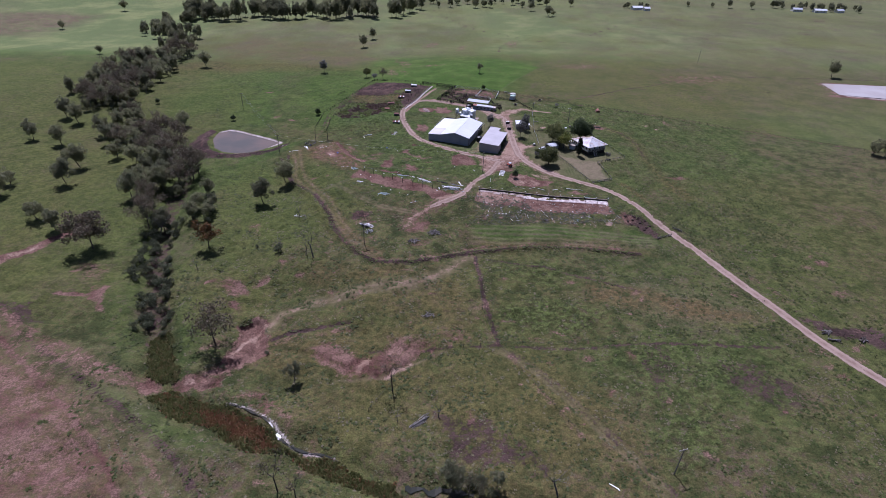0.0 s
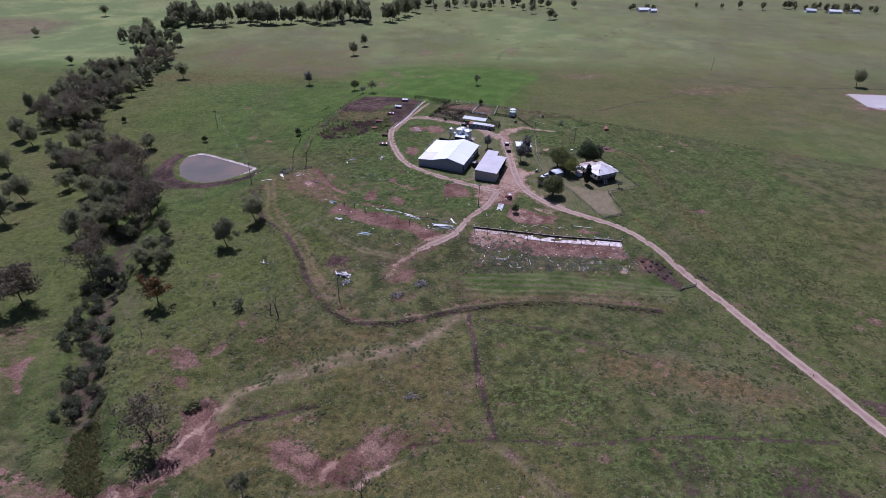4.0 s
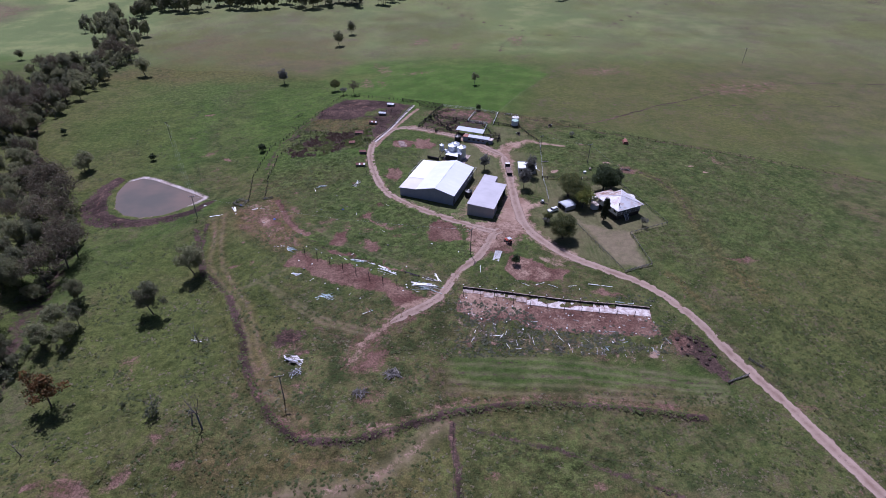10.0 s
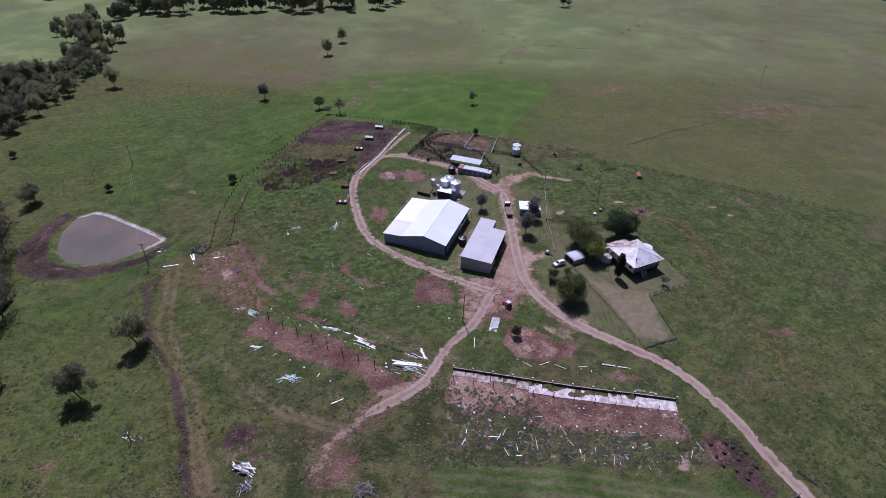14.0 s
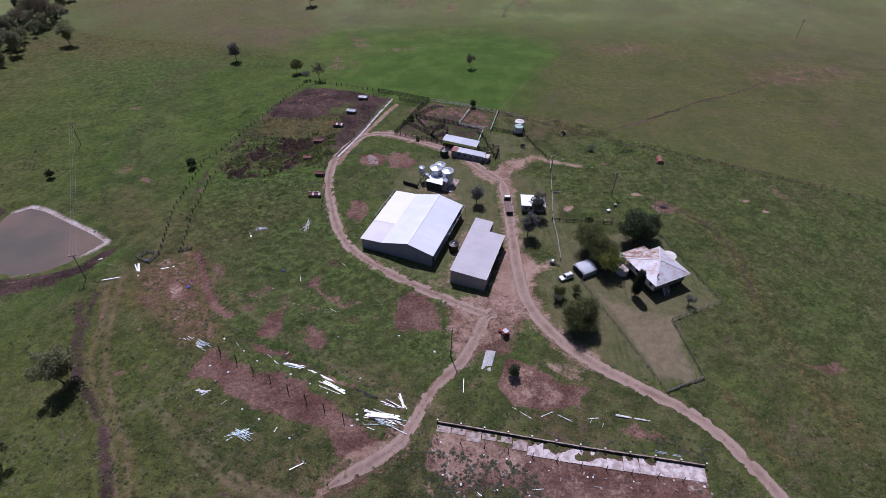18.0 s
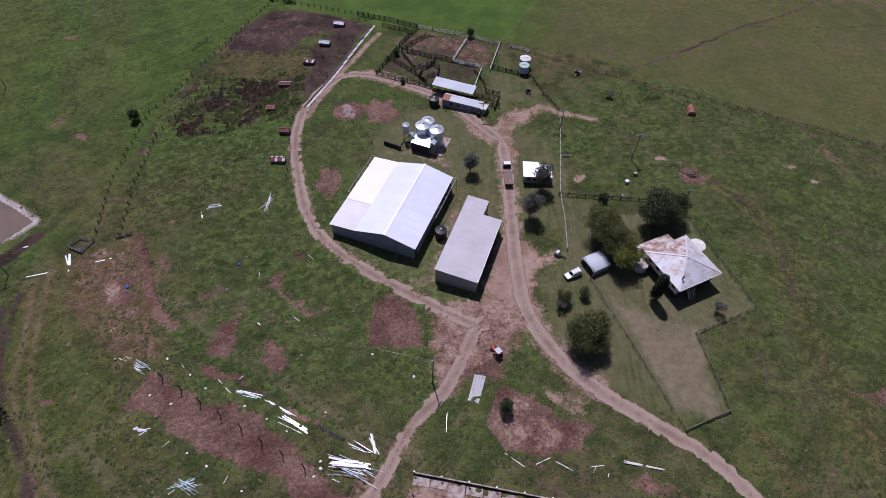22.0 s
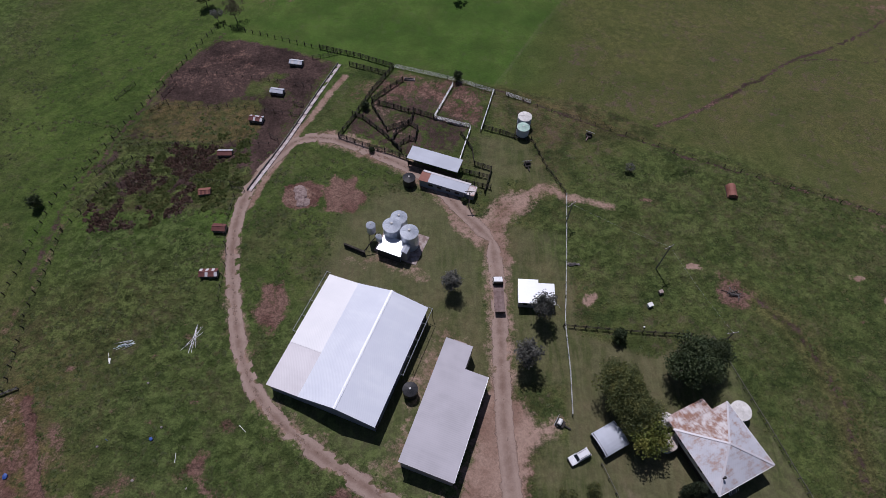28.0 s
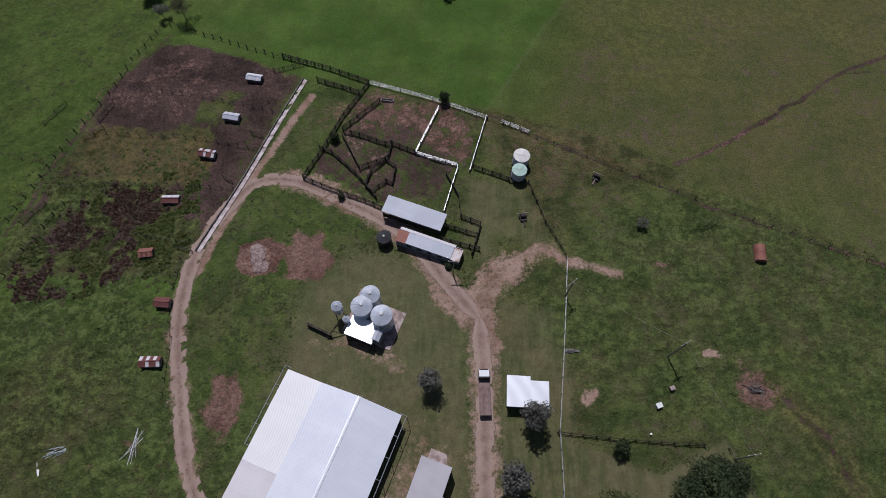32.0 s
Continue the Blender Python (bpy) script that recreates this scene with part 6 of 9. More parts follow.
def white_shed():
    g = hz(36.5, 171)
    ob = thing("small_shed", 32.6, 168.4, g, -2, "small flat-roofed shed with a bright white sheet roof", "shed")
    part("roof_west", slab(B(), [(-0.2, -0.2, 3.0), (4.6, -0.2, 3.0), (4.6, 6.0, 3.35), (-0.2, 6.0, 3.35)], 0.08), "roof_new", ob)
    part("roof_east", slab(B(), [(4.6, -0.1, 2.85), (8.4, -0.1, 2.85), (8.4, 5.2, 3.15), (4.6, 5.2, 3.15)], 0.08), "roof_new", ob)
    part("front_wall", box(B(), 4.1, 0.25, 1.4, 8.0, 0.1, 2.7), "wall_grey", ob)
    part("back_wall", box(B(), 4.1, 5.0, 1.45, 8.0, 0.1, 2.8), "wall_grey", ob)
    for x in (0.1, 8.1):
        part("side_wall", box(B(), x, 2.6, 1.4, 0.1, 4.7, 2.7), "wall_grey", ob)
    for x in (1.6, 3.4, 6.4):
        part("window", box(B(), x, 0.19, 1.6, 1.0, 0.05, 0.8), "glass_dark", ob)
    part("door", box(B(), 5.0, 0.19, 1.1, 0.9, 0.05, 2.1), "timber_dark", ob)
    part("awning_bar", rod(B(), (8.3, 0.8, 2.7), (9.6, -0.5, 2.0), 0.05), "steel_pale", ob)


white_shed()


def yard_roofs():
    g = hz(11, 207)
    ob = thing("yard_shelter", 4.4, 212.3, g, -19.5, "open stockyard shelter with a pale sheet roof", "shelter")
    part("roof", slab(B(), [(0, -0.1, 3.3), (14.8, -0.1, 3.3), (14.8, 4.4, 3.7), (0, 4.4, 3.7)], 0.08), "iron", ob, "pale blue-grey sheeting")
    for x in (0.3, 5, 9.8, 14.5):
        for y, h in ((0.1, 3.22), (4.2, 3.6)):
            part("post", box(B(), x, y, h / 2, 0.16, 0.16, h), "timber_dark", ob)
    for k in range(5):
        part("back_board", box(B(), 7.4, 0.3, 0.36 + 0.34 * k, 14.4, 0.06, 0.29), "timber_dark", ob)
    ob = thing("dairy_shed", 9.2, 204.6, g, -19.5, "long low shed with a pale roof and rusty red ends", "shed")
    part("roof", slab(B(), [(1.2, 0, 2.75), (12.2, 0, 2.75), (12.2, 2.9, 3.0), (1.2, 2.9, 3.0)], 0.08), "iron", ob)
    part("rear_roof", slab(B(), [(-1.2, 2.9, 3.05), (12.4, 2.9, 3.05), (12.4, 3.7, 2.8), (-1.2, 3.7, 2.8)], 0.07), "roof_white_old", ob)
    part("west_roof", slab(B(), [(-1.4, -0.1, 2.7), (1.2, -0.1, 2.7), (1.2, 2.9, 2.95), (-1.4, 2.9, 2.95)], 0.07), "roof_rust", ob, "rusty red sheeting")
    part("east_roof", slab(B(), [(12.2, -0.1, 2.6), (14.3, -0.1, 2.6), (14.3, 3.0, 2.85), (12.2, 3.0, 2.85)], 0.07), "roof_house_rust", ob, "patchy rusted sheeting")
    # darker iron than the other walls: the shaded side is put into its colour
    part("front_wall", box(B(), 6.4, 0.2, 1.3, 15.2, 0.1, 2.5), "wall_blue", ob)
    part("back_wall", box(B(), 6.4, 3.4, 1.3, 15.2, 0.1, 2.5), "wall_grey", ob)
    for x in (-1.2, 14.1):
        part("end_wall", box(B(), x, 1.8, 1.3, 0.1, 3.1, 2.5), "wall_grey", ob)
    for x in (2, 4.5, 7, 9.5):
        part("window", box(B(), x, 0.13, 1.5, 1.2, 0.04, 0.7), "glass_dark", ob)
    part("flue", rod(B(), (11.5, -0.2, 0.2), (11.5, -0.2, 3.3), 0.07), "steel_pale", ob)
    round_tank("water_tank", 5.3, 205.9, 1.7, 2.6, "poly_black", "poly_black", "black plastic water tank beside the dairy shed", 0, 8, 0.06, 0.3, hz(5.3, 205.9))


yard_roofs()
round_tank("water_tank", 8.3, 147.6, 1.6, 2.7, "poly_black", "poly_black", "black plastic water tank between the two sheds", 0, 8, 0.08, 0.28)
t1 = round_tank("water_tank", 37.9, 228.3, 2.0, 2.8, "iron", "tank_pale", "round iron water tank with a pale ribbed lid", 0.9, 12, 0.06, 0.16)
t2 = round_tank("water_tank", 37.2, 224.2, 1.8, 2.6, "iron", "tank_green", "round water tank with a pale green ribbed lid", 0.9, 12, 0.06, 0.16)
stand = thing("tank_stand", 37.5, 226.2, hz(37.5, 226.2), 80, "dark timber stand under two water tanks", "tank stand")
for k in range(-4, 5):
    part("bearer", box(B(), k * 0.95, 0, 0.8, 0.3, 4.2, 0.2), "timber_dark", stand)
for px in (-3.6, -1.2, 1.2, 3.6):
    for py in (-1.8, 0, 1.8):
        part("stump", box(B(), px, py, 0.35, 0.25, 0.25, 0.72), "timber_dark", stand)


# ---- farmhouse ----
def farmhouse():
    g = hz(71, 136)
    ob = thing("farmhouse", 70.5, 136.3, g, 25.5, "white highset weatherboard farmhouse with a partly rusted hipped iron roof", "house")
    h = 6.85
    ze, zp = 4.95, 7.35
    P = {"sw": (-h, -h), "se": (h, -h), "ne": (h, h), "nw": (-h, h)}
    pk = (0.2, 0.0, zp)
    # four hips, built of sheet runs
    for name, a, b, mat in (("south_roof", "sw", "se", "roof_house"), ("east_roof", "se", "ne", "roof_house"), ("north_roof", "ne", "nw", "roof_house_rust"), ("west_roof", "nw", "sw", "roof_house")):
        part(name, slab(B(), [(*P[a], ze), (*P[b], ze), pk], 0.07), mat, ob)
    part("annex_roof", slab(B(), [(-h + 0.2, h - 0.1, ze + 0.10), (-h + 0.2, h + 2.6, ze - 0.35), (h - 4.0, h + 2.6, ze - 0.35), (h - 4.0, h - 0.1, ze + 0.10)][::-1], 0.06), "roof_house_rust", ob, "rusty skillion sheeting")
    for k in P.values():
        d = Vector(pk) - Vector((*k, ze))
        part("hip_cap", beam(B(), Vector((*k, ze + 0.05)), Vector(pk) + Vector((0, 0, 0.05)), 0.42, 0.05), "roof_white_old", ob, "pale hip capping")
    w, fl = h - 0.75, 2.15
    part("floor", box(B(), 0, 0, fl - 0.1, 2 * w, 2 * w, 0.2), "timber_grey", ob)
    for i in range(5):
        for j in range(5):
            part("stump", box(B(), (i - 2) * 2.9, (j - 2) * 2.9, 1.0, 0.25, 0.25, 2.1), "timber_dark", ob)
    # walls with openings set into them
    hh = ze - fl - 0.08
    for name, ang, wins in (("south_wall", 0, 0), ("east_wall", 90, 3), ("north_wall", 180, 3), ("west_wall", 270, 4)):
        R = Matrix.Rotation(radians(ang), 4, "Z")
        inset = 2.2 if name in ("south_wall",) else 0.0
        wall = part(name, box(B(), 0, -w + inset, fl + hh / 2, 2 * w - (0.26 if ang % 180 else 0), 0.13, hh, R), "board_white", ob)
        for k in range(wins):
            x = -w + 2 * w * (k + 0.5) / wins
            part("window", box(B(), x, -w - 0.08, fl + 1.6, 1.3, 0.05, 1.3, R), "glass_dark", wall)
            part("sill", box(B(), x, -w - 0.12, fl + 0.9, 1.5, 0.12, 0.08, R), "board_white", wall)
            for s in (-0.7, 0.7):
                part("window_frame", box(B(), x + s, -w - 0.1, fl + 1.6, 0.09, 0.08, 1.4, R), "board_white", wall)
    # south verandah
    for i in range(6):
        x = -w + 2 * w * i / 5
        part("verandah_post", box(B(), x, -w + 0.1, fl + hh / 2, 0.12, 0.12, hh), "board_white", ob)
    part("handrail", box(B(), 0, -w + 0.1, fl + 0.95, 2 * w, 0.06, 0.08), "board_white", ob)
    for i in range(26):
        part("baluster", box(B(), -w + 2 * w * (i + 0.5) / 26, -w + 0.1, fl + 0.48, 0.05, 0.04, 0.9), "timber_grey", ob)
    for x in (-3.2, 0.4, 3.6):
        part("verandah_door", box(B(), x, -w + 2.1, fl + 1.05, 0.95, 0.06, 2.05), "timber_dark", ob)
    stair = part("stair", box(B(), -1.5, -w - 1.65, 0.05, 1.7, 0.5, 0.16), "concrete", ob)
    for s in (-0.82, 0.82):
        part("stringer", beam(B(), (-1.5 + s, -w - 0.05, fl - 0.1), (-1.5 + s, -w - 1.75, 0.1), 0.06, 0.24), "board_white", stair)
        part("stair_rail", beam(B(), (-1.5 + s, -w - 0.05, fl + 0.85), (-1.5 + s, -w - 1.75, 1.05), 0.06, 0.07), "board_white", stair)
    for i in range(10):
        part("tread", box(B(), -1.5, -w - 0.14 - 0.165 * i, fl - 0.2 * (i + 1), 1.58, 0.26, 0.05), "timber_grey", stair)
    # boarding and battens that close the underfloor; its shade is in the boards' colour
    for name, x, y, sx, sy in (("understorey_wall", 0, -w + 0.45, 2 * w - 0.8, 0.06), ("understorey_wall", 0, w - 0.45, 2 * w - 0.8, 0.06), ("understorey_wall", -w + 0.45, 0, 0.06, 2 * w - 1.0), ("understorey_wall", w - 0.45, 0, 0.06, 2 * w - 1.0)):
        part(name, box(B(), x, y, (fl - 0.2) / 2 - 0.05, sx, sy, fl - 0.15), "dark_inside", ob)
    for ang in (0, 90, 180, 270):
        R = Matrix.Rotation(radians(ang), 4, "Z")
        for i in range(38):
            part("underfloor_batten", box(B(), -w + 0.2 + (2 * w - 0.4) * i / 37, -w + 0.35, (fl - 0.2) / 2 - 0.03, 0.2, 0.04, fl - 0.2, R), "timber_dark", ob)
    part("gutter", box(B(), 0, -h - 0.05, ze - 0.06, 2 * h, 0.12, 0.1), "board_white", ob)
    part("gutter", box(B(), h + 0.05, 0, ze - 0.06, 0.12, 2 * h, 0.1), "board_white", ob)
    part("flue", rod(B(), (-4.4, -4.6, 5.2), (-4.4, -4.6, 6.7), 0.16, seg=10), "steel_dark", ob)
    part("flue_cowl", rod(B(), (-4.4, -4.6, 6.7), (-4.4, -4.6, 6.92), 0.26, 0.2, 10), "steel_dark", ob)
    round_tank("rainwater_tank", 77.6, 144.3, 2.1, 2.4, "tank_pale", "tank_pale", "white round rainwater tank beside the farmhouse", 0, 10, 0.05, 0.12)
    round_tank("rainwater_tank", 61.3, 142.0, 1.5, 2.6, "iron", "tank_pale", "round iron rainwater tank with a white lid", 0.3, 10, 0.05, 0.14)
    round_tank("rainwater_tank", 61.0, 137.6, 1.75, 2.2, "iron", "tank_rusty", "round iron rainwater tank with a stained lid", 0.3, 10, 0.05, 0.14)


farmhouse()


def garage():
    g = hz(49, 138)
    ob = thing("garage", 49.3, 138.2, g, -62, "small garage with a curved grey iron roof", "garage")
    bm = B()
    n, w, L = 8, 2.6, 5.4
    rows = []
    for i in range(n + 1):
        a = math.pi * (0.18 + 0.64 * i / n)
        x, z = -w * math.cos(a) / math.cos(math.pi * 0.18), 2.0 + 1.15 * (math.sin(a) - math.sin(math.pi * 0.18))
        rows.append([bm.verts.new((x, y, z + dz)) for y in (-L / 2 - 0.2, L / 2 + 0.2) for dz in (0, -0.05)])
    for a, b in zip(rows, rows[1:]):
        for i, j in ((0, 2), (2, 3), (3, 1), (1, 0)):
            bm.faces.new((a[i], a[j], b[j], b[i]))
    bmesh.ops.recalc_face_normals(bm, faces=bm.faces)
    part("roof", bm, "iron", ob)
    for x in (-w + 0.1, w - 0.1):
        part("side_wall", box(B(), x, 0, 1.0, 0.08, L, 2.0), "wall_grey", ob)
    part("back_wall", box(B(), 0, L / 2 - 0.1, 1.25, 2 * w - 0.3, 0.08, 2.5), "wall_grey", ob)
    part("lintel", box(B(), 0, -L / 2 + 0.1, 2.35, 2 * w - 0.3, 0.08, 0.5), "wall_grey", ob)
    for x in (-2.4, 0.0, 2.4):
        part("door_post", box(B(), x, -L / 2 + 0.1, 1.0, 0.14, 0.14, 2.1), "timber_grey", ob)
    for x in (-1.2, 1.2):
        part("door", box(B(), x, -L / 2 + 0.22, 1.05, 2.15, 0.06, 2.05), "dark_inside", ob)


garage()


# ---- trees ----
def leaf_cloud(rng, centres, radii, per, size, flat=0.75):
    """Many small leaf sprays round the centres, as separate bent quads."""
    out_v, out_f = [], []
    for c, r in zip(centres, radii):
        k = max(8, int(per * r * r))
        d = rng.normal(size=(k, 3))
        d /= np.linalg.norm(d, axis=1)[:, None]
        p = c + d * (r * rng.uniform(0.45, 1.0, (k, 1))) * (1, 1, flat)
        u = rng.normal(size=(k, 3))
        u /= np.linalg.norm(u, axis=1)[:, None]
        n = d + 0.9 * u
        w = np.cross(n, rng.normal(size=(k, 3)))
        w /= np.linalg.norm(w, axis=1)[:, None]
        h = np.cross(n, w)
        h /= np.linalg.norm(h, axis=1)[:, None]
        s = size * rng.uniform(0.6, 1.3, (k, 1))
        base = len(out_v) * 4
        out_v.append(np.stack([p - w * s * 0.5, p - h * s * 0.32, p + w * s * 0.5 + n * s * 0.06, p + h * s * 0.38], 1))
    v = np.concatenate(out_v).reshape(-1, 3)
    f = np.arange(len(v)).reshape(-1, 4)
    return v, f


def limb(bm, rng, a, d, length, r, depth, tips, spread=0.55, bend=0.25):
    """A tapering branch that forks; tips collects its ends."""
    p, n = Vector(a), 3
    d = Vector(d).normalized()
    r0 = r
    for i in range(n):
        q = p + d * (length / n)
        r1 = r * (1 - 0.4 * (i + 1) / n)
        rod(bm, p, q, r0, r1, 4)
        p, r0 = q, r1
        d = (d + Vector(rng.normal(size=3)) * bend * 0.4 + Vector((0, 0, 0.06))).normalized()
    tips.append(p.copy())
    if depth > 0:
        for _ in range(2 if depth > 1 else 3):
            e = (d + Vector(rng.normal(size=3)) * spread).normalized()
            limb(bm, rng, p, e, length * rng.uniform(0.55, 0.8), r0 * 0.75, depth - 1, tips, spread, bend)


KINDS = {}


def tree_kind(key, name, label, h, crown, leaf, bark="bark", seed=1, clumps=16, per=26, size=0.75, flat=0.75, bole=0.4, bare=0.0, r=0.22, depth=2, lean=0.1, category="tree", fill=0.0, mode="limbs", puff=1.0, lobed=0.0):
    """One tree of a kind: a tapering forked trunk and, unless it is dead, a crown of many small sprays."""
    rng = np.random.default_rng(seed)
    ob = new(name)
    tagged(ob, label, category)
    bm = B()
    tips = []
    d = Vector((rng.normal() * lean, rng.normal() * lean, 1))
    top = d.normalized() * h * bole
    rod(bm, (0, 0, -0.4), top * 0.5, r * 1.25, r, 7)
    rod(bm, top * 0.5, top, r, r * 0.85, 7)
    for i in range(4 if depth > 1 else 3):
        a = 2 * math.pi * (i + rng.uniform(-0.2, 0.2)) / 4
        up = rng.uniform(0.9, 1.9)
        limb(bm, rng, top, (math.cos(a) * 0.8, math.sin(a) * 0.8, up), h * (1 - bole) * rng.uniform(0.36, 0.52), r * 0.55, depth - 1, tips)
    part("trunk", bm, bark, ob)
    if not bare:
        cr, cz, ch = crown
        if mode == "limbs":
            picks = [np.array(t) * (1, 1, 1) for t in tips]
            rng.shuffle(picks)
            centres = np.array((picks * 3)[:clumps]) + rng.normal(size=(clumps, 3)) * cr * 0.22
            lim = np.hypot(centres[:, 0], centres[:, 1])
            centres[:, :2] *= (np.minimum(lim, cr) / np.maximum(lim, 0.01))[:, None]
        else:
            u = rng.normal(size=(clumps, 3))
            u /= np.linalg.norm(u, axis=1)[:, None]
            az, ph = np.arctan2(u[:, 1], u[:, 0]), rng.uniform(0, 6.28, 3)
            lobes = 1 + lobed * (0.6 * np.sin(2 * az + ph[0]) + 0.5 * np.sin(3 * az + ph[1] + 2 * u[:, 2]) + 0.4 * np.sin(5 * az + ph[2] - 3 * u[:, 2]))
            centres = u * (cr * 0.72, cr * 0.72, ch * 0.36) * (rng.uniform(0.55 - fill, 1.0, clumps) * lobes)[:, None] + (0, 0, cz)
        radii = cr * puff * rng.uniform(0.24, 0.42, clumps)
        v, f = leaf_cloud(rng, centres, radii, per, size, flat)
        mesh_part("crown", v, f, leaf, ob)
    KINDS[key] = [ob, False]
    return ob


def plant(key, x, y, s=1.0, turn=None, group="", tall=1.0, label=""):
    ob, used = KINDS[key]
    turn = (x * 37 + y * 53) % 360 if turn is None else turn
    m = pose(x, y, hz(x, y) - 0.05, 0, 0, turn) @ Matrix.Diagonal((s, s, s * tall, 1))
    if used:
        ob = copy_thing(ob, m)
    else:
        ob.matrix_basis = m
        KINDS[key][1] = True
    if group:
        ob["group"] = group
    if label:
        ob["label"] = label
    return ob


tree_kind("gum_a", "gum_tree", "olive-brown gum tree with a full uneven crown on pasture", 15, (7.0, 8.8, 13.0), "gum", seed=3, clumps=66, per=30, size=0.58, flat=0.8, bole=0.30, mode="ball", fill=0.2, puff=0.66, lobed=0.34, depth=3)
tree_kind("gum_b", "gum_tree", "tall gum tree with a dark uneven crown", 17, (7.2, 10.0, 15.0), "gum_dark", seed=8, clumps=70, per=30, size=0.6, bole=0.28, flat=0.85, mode="ball", fill=0.2, puff=0.66, lobed=0.34, depth=3)
tree_kind("gum_c", "gum_tree", "broad gum tree with drooping olive foliage", 13, (7.6, 7.8, 10.4), "gum", seed=14, clumps=66, per=28, size=0.58, bole=0.28, lean=0.2, flat=0.8, mode="ball", fill=0.15, puff=0.62, lobed=0.4, depth=3)
tree_kind("gum_d", "gum_tree", "slender gum tree with a pale trunk", 16, (5.8, 10.4, 12.5), "gum_dark", "bark_pale", seed=21, clumps=50, per=34, size=0.55, bole=0.36, flat=0.9, mode="ball", fill=0.15, puff=0.66, lobed=0.4, depth=3)
tree_kind("far_gum", "distant_tree", "distant gum tree in a dark treeline", 17, (7.4, 9.0, 15), "gum_dark", seed=31, clumps=50, per=14, size=0.95, bole=0.2, mode="ball", depth=1, puff=0.74, fill=0.15, lobed=0.3)
tree_kind("far_gum_b", "distant_tree", "distant bushy gum tree in a dark treeline", 14, (7.6, 7.0, 12), "gum", seed=33, clumps=46, per=14, size=0.95, bole=0.2, mode="ball", depth=1, puff=0.74, fill=0.15, lobed=0.3)
tree_kind("under", "creek_shrub", "dense dark shrub in the creek line", 6, (3.6, 3.0, 5.0), "creek_leaf", seed=41, clumps=14, per=18, size=0.65, bole=0.2, mode="ball", category="shrub", fill=0.2, depth=1)
tree_kind("brown", "gum_tree", "sparse gum tree with brownish thinning foliage", 14, (6.4, 10, 6), "brown_leaf", seed=51, clumps=30, per=13, size=0.55, bole=0.3)
tree_kind("umbrella", "gum_tree", "broad gum tree with a flat brown crown", 13, (7.0, 10, 5), "brown_leaf", seed=58, clumps=40, per=20, size=0.7, bole=0.34)
tree_kind("rusty", "gum_tree", "gum tree with rust-orange tips on its crown", 13, (5.4, 9, 6), "rust_leaf", seed=53, clumps=28, per=22, size=0.7, bole=0.36)
tree_kind("thin", "gum_tree", "thin half-bare gum tree with few leaves", 15, (4.0, 11, 6), "brown_leaf", seed=57, clumps=14, per=8, size=0.5, bole=0.4, r=0.17)
tree_kind("dead", "dead_tree", "bare dead tree with bent grey branches", 9, (2, 6, 4), "grey", "dead", seed=61, bole=0.4, bare=1.0, r=0.16, lean=0.35, depth=3)
tree_kind("snag", "dead_tree", "small twiggy dead tree", 6, (2, 4, 3), "grey", "dead", seed=67, bole=0.3, bare=1.0, r=0.10, lean=0.2, depth=3)
tree_kind("grey", "grey_tree", "small tree with sparse grey-green leaves", 8, (2.9, 4.8, 7.4), "grey", seed=71, clumps=40, per=46, size=0.42, bole=0.3, r=0.13, mode="ball", fill=0.3, puff=1.15)
tree_kind("dense", "shade_tree", "dense dark-green shade tree with a rounded crown", 11, (5.6, 6.2, 9.5), "dense", seed=81, clumps=64, per=74, size=0.38, bole=0.22, mode="ball", fill=0.25, r=0.3)
tree_kind("dense_b", "shade_tree", "bushy olive-green shade tree beside the garage", 11, (5.6, 6.0, 9.5), "dense_olive", seed=83, clumps=60, per=70, size=0.38, bole=0.22, mode="ball", fill=0.25, r=0.3)
tree_kind("round", "shade_tree", "round green shade tree beside the drive", 10, (5.4, 5.6, 9.0), "dense_olive", seed=85, clumps=62, per=70, size=0.38, bole=0.22, mode="ball", fill=0.25, r=0.3)
tree_kind("lime", "citrus_tree", "bright yellow-green leafy tree", 8, (4.2, 4.6, 7), "lime", seed=87, clumps=40, per=48, size=0.42, bole=0.22, mode="ball", fill=0.2)
tree_kind("shrub", "shrub", "small round dark-green shrub", 3.2, (1.7, 1.7, 3.0), "dense", seed=91, clumps=26, per=95, size=0.34, bole=0.2, r=0.07, mode="ball", category="shrub", fill=0.3, puff=1.35)
tree_kind("olive", "shrub", "loose olive-green garden shrub", 4.6, (2.5, 2.9, 3.8), "dense_olive", seed=93, clumps=30, per=85, size=0.36, bole=0.25, r=0.09, mode="ball", category="shrub", fill=0.2)
tree_kind("greybush", "shrub", "thin grey garden shrub with sparse leaves", 4.0, (1.9, 2.6, 3.2), "grey", seed=97, clumps=22, per=70, size=0.32, bole=0.3, r=0.08, mode="ball", category="shrub")


def cypress(key):
    """A tight dark column of small sprays round one straight stem."""
    rng = np.random.default_rng(99)
    ob = tagged(new("cypress"), "narrow dark column of a pencil cypress beside the house", "tree")
    part("trunk", rod(B(), (0, 0, -0.3), (0, 0, 9.6), 0.16, 0.04, 7), "bark", ob)
    zs = rng.uniform(1.3, 10.3, 150)
    wide = 0.95 * np.clip((zs - 0.7) / 1.6, 0.3, 1) * np.clip((11.0 - zs) / 2.4, 0.2, 1)
    az = rng.uniform(0, 6.28, 150)
    v, f = leaf_cloud(rng, np.stack([np.cos(az) * wide, np.sin(az) * wide, zs], -1), np.full(150, 0.68), 130, 0.27, 1.3)
    mesh_part("crown", v, f, "cypress", ob)
    KINDS[key] = [ob, False]


cypress("cypress")

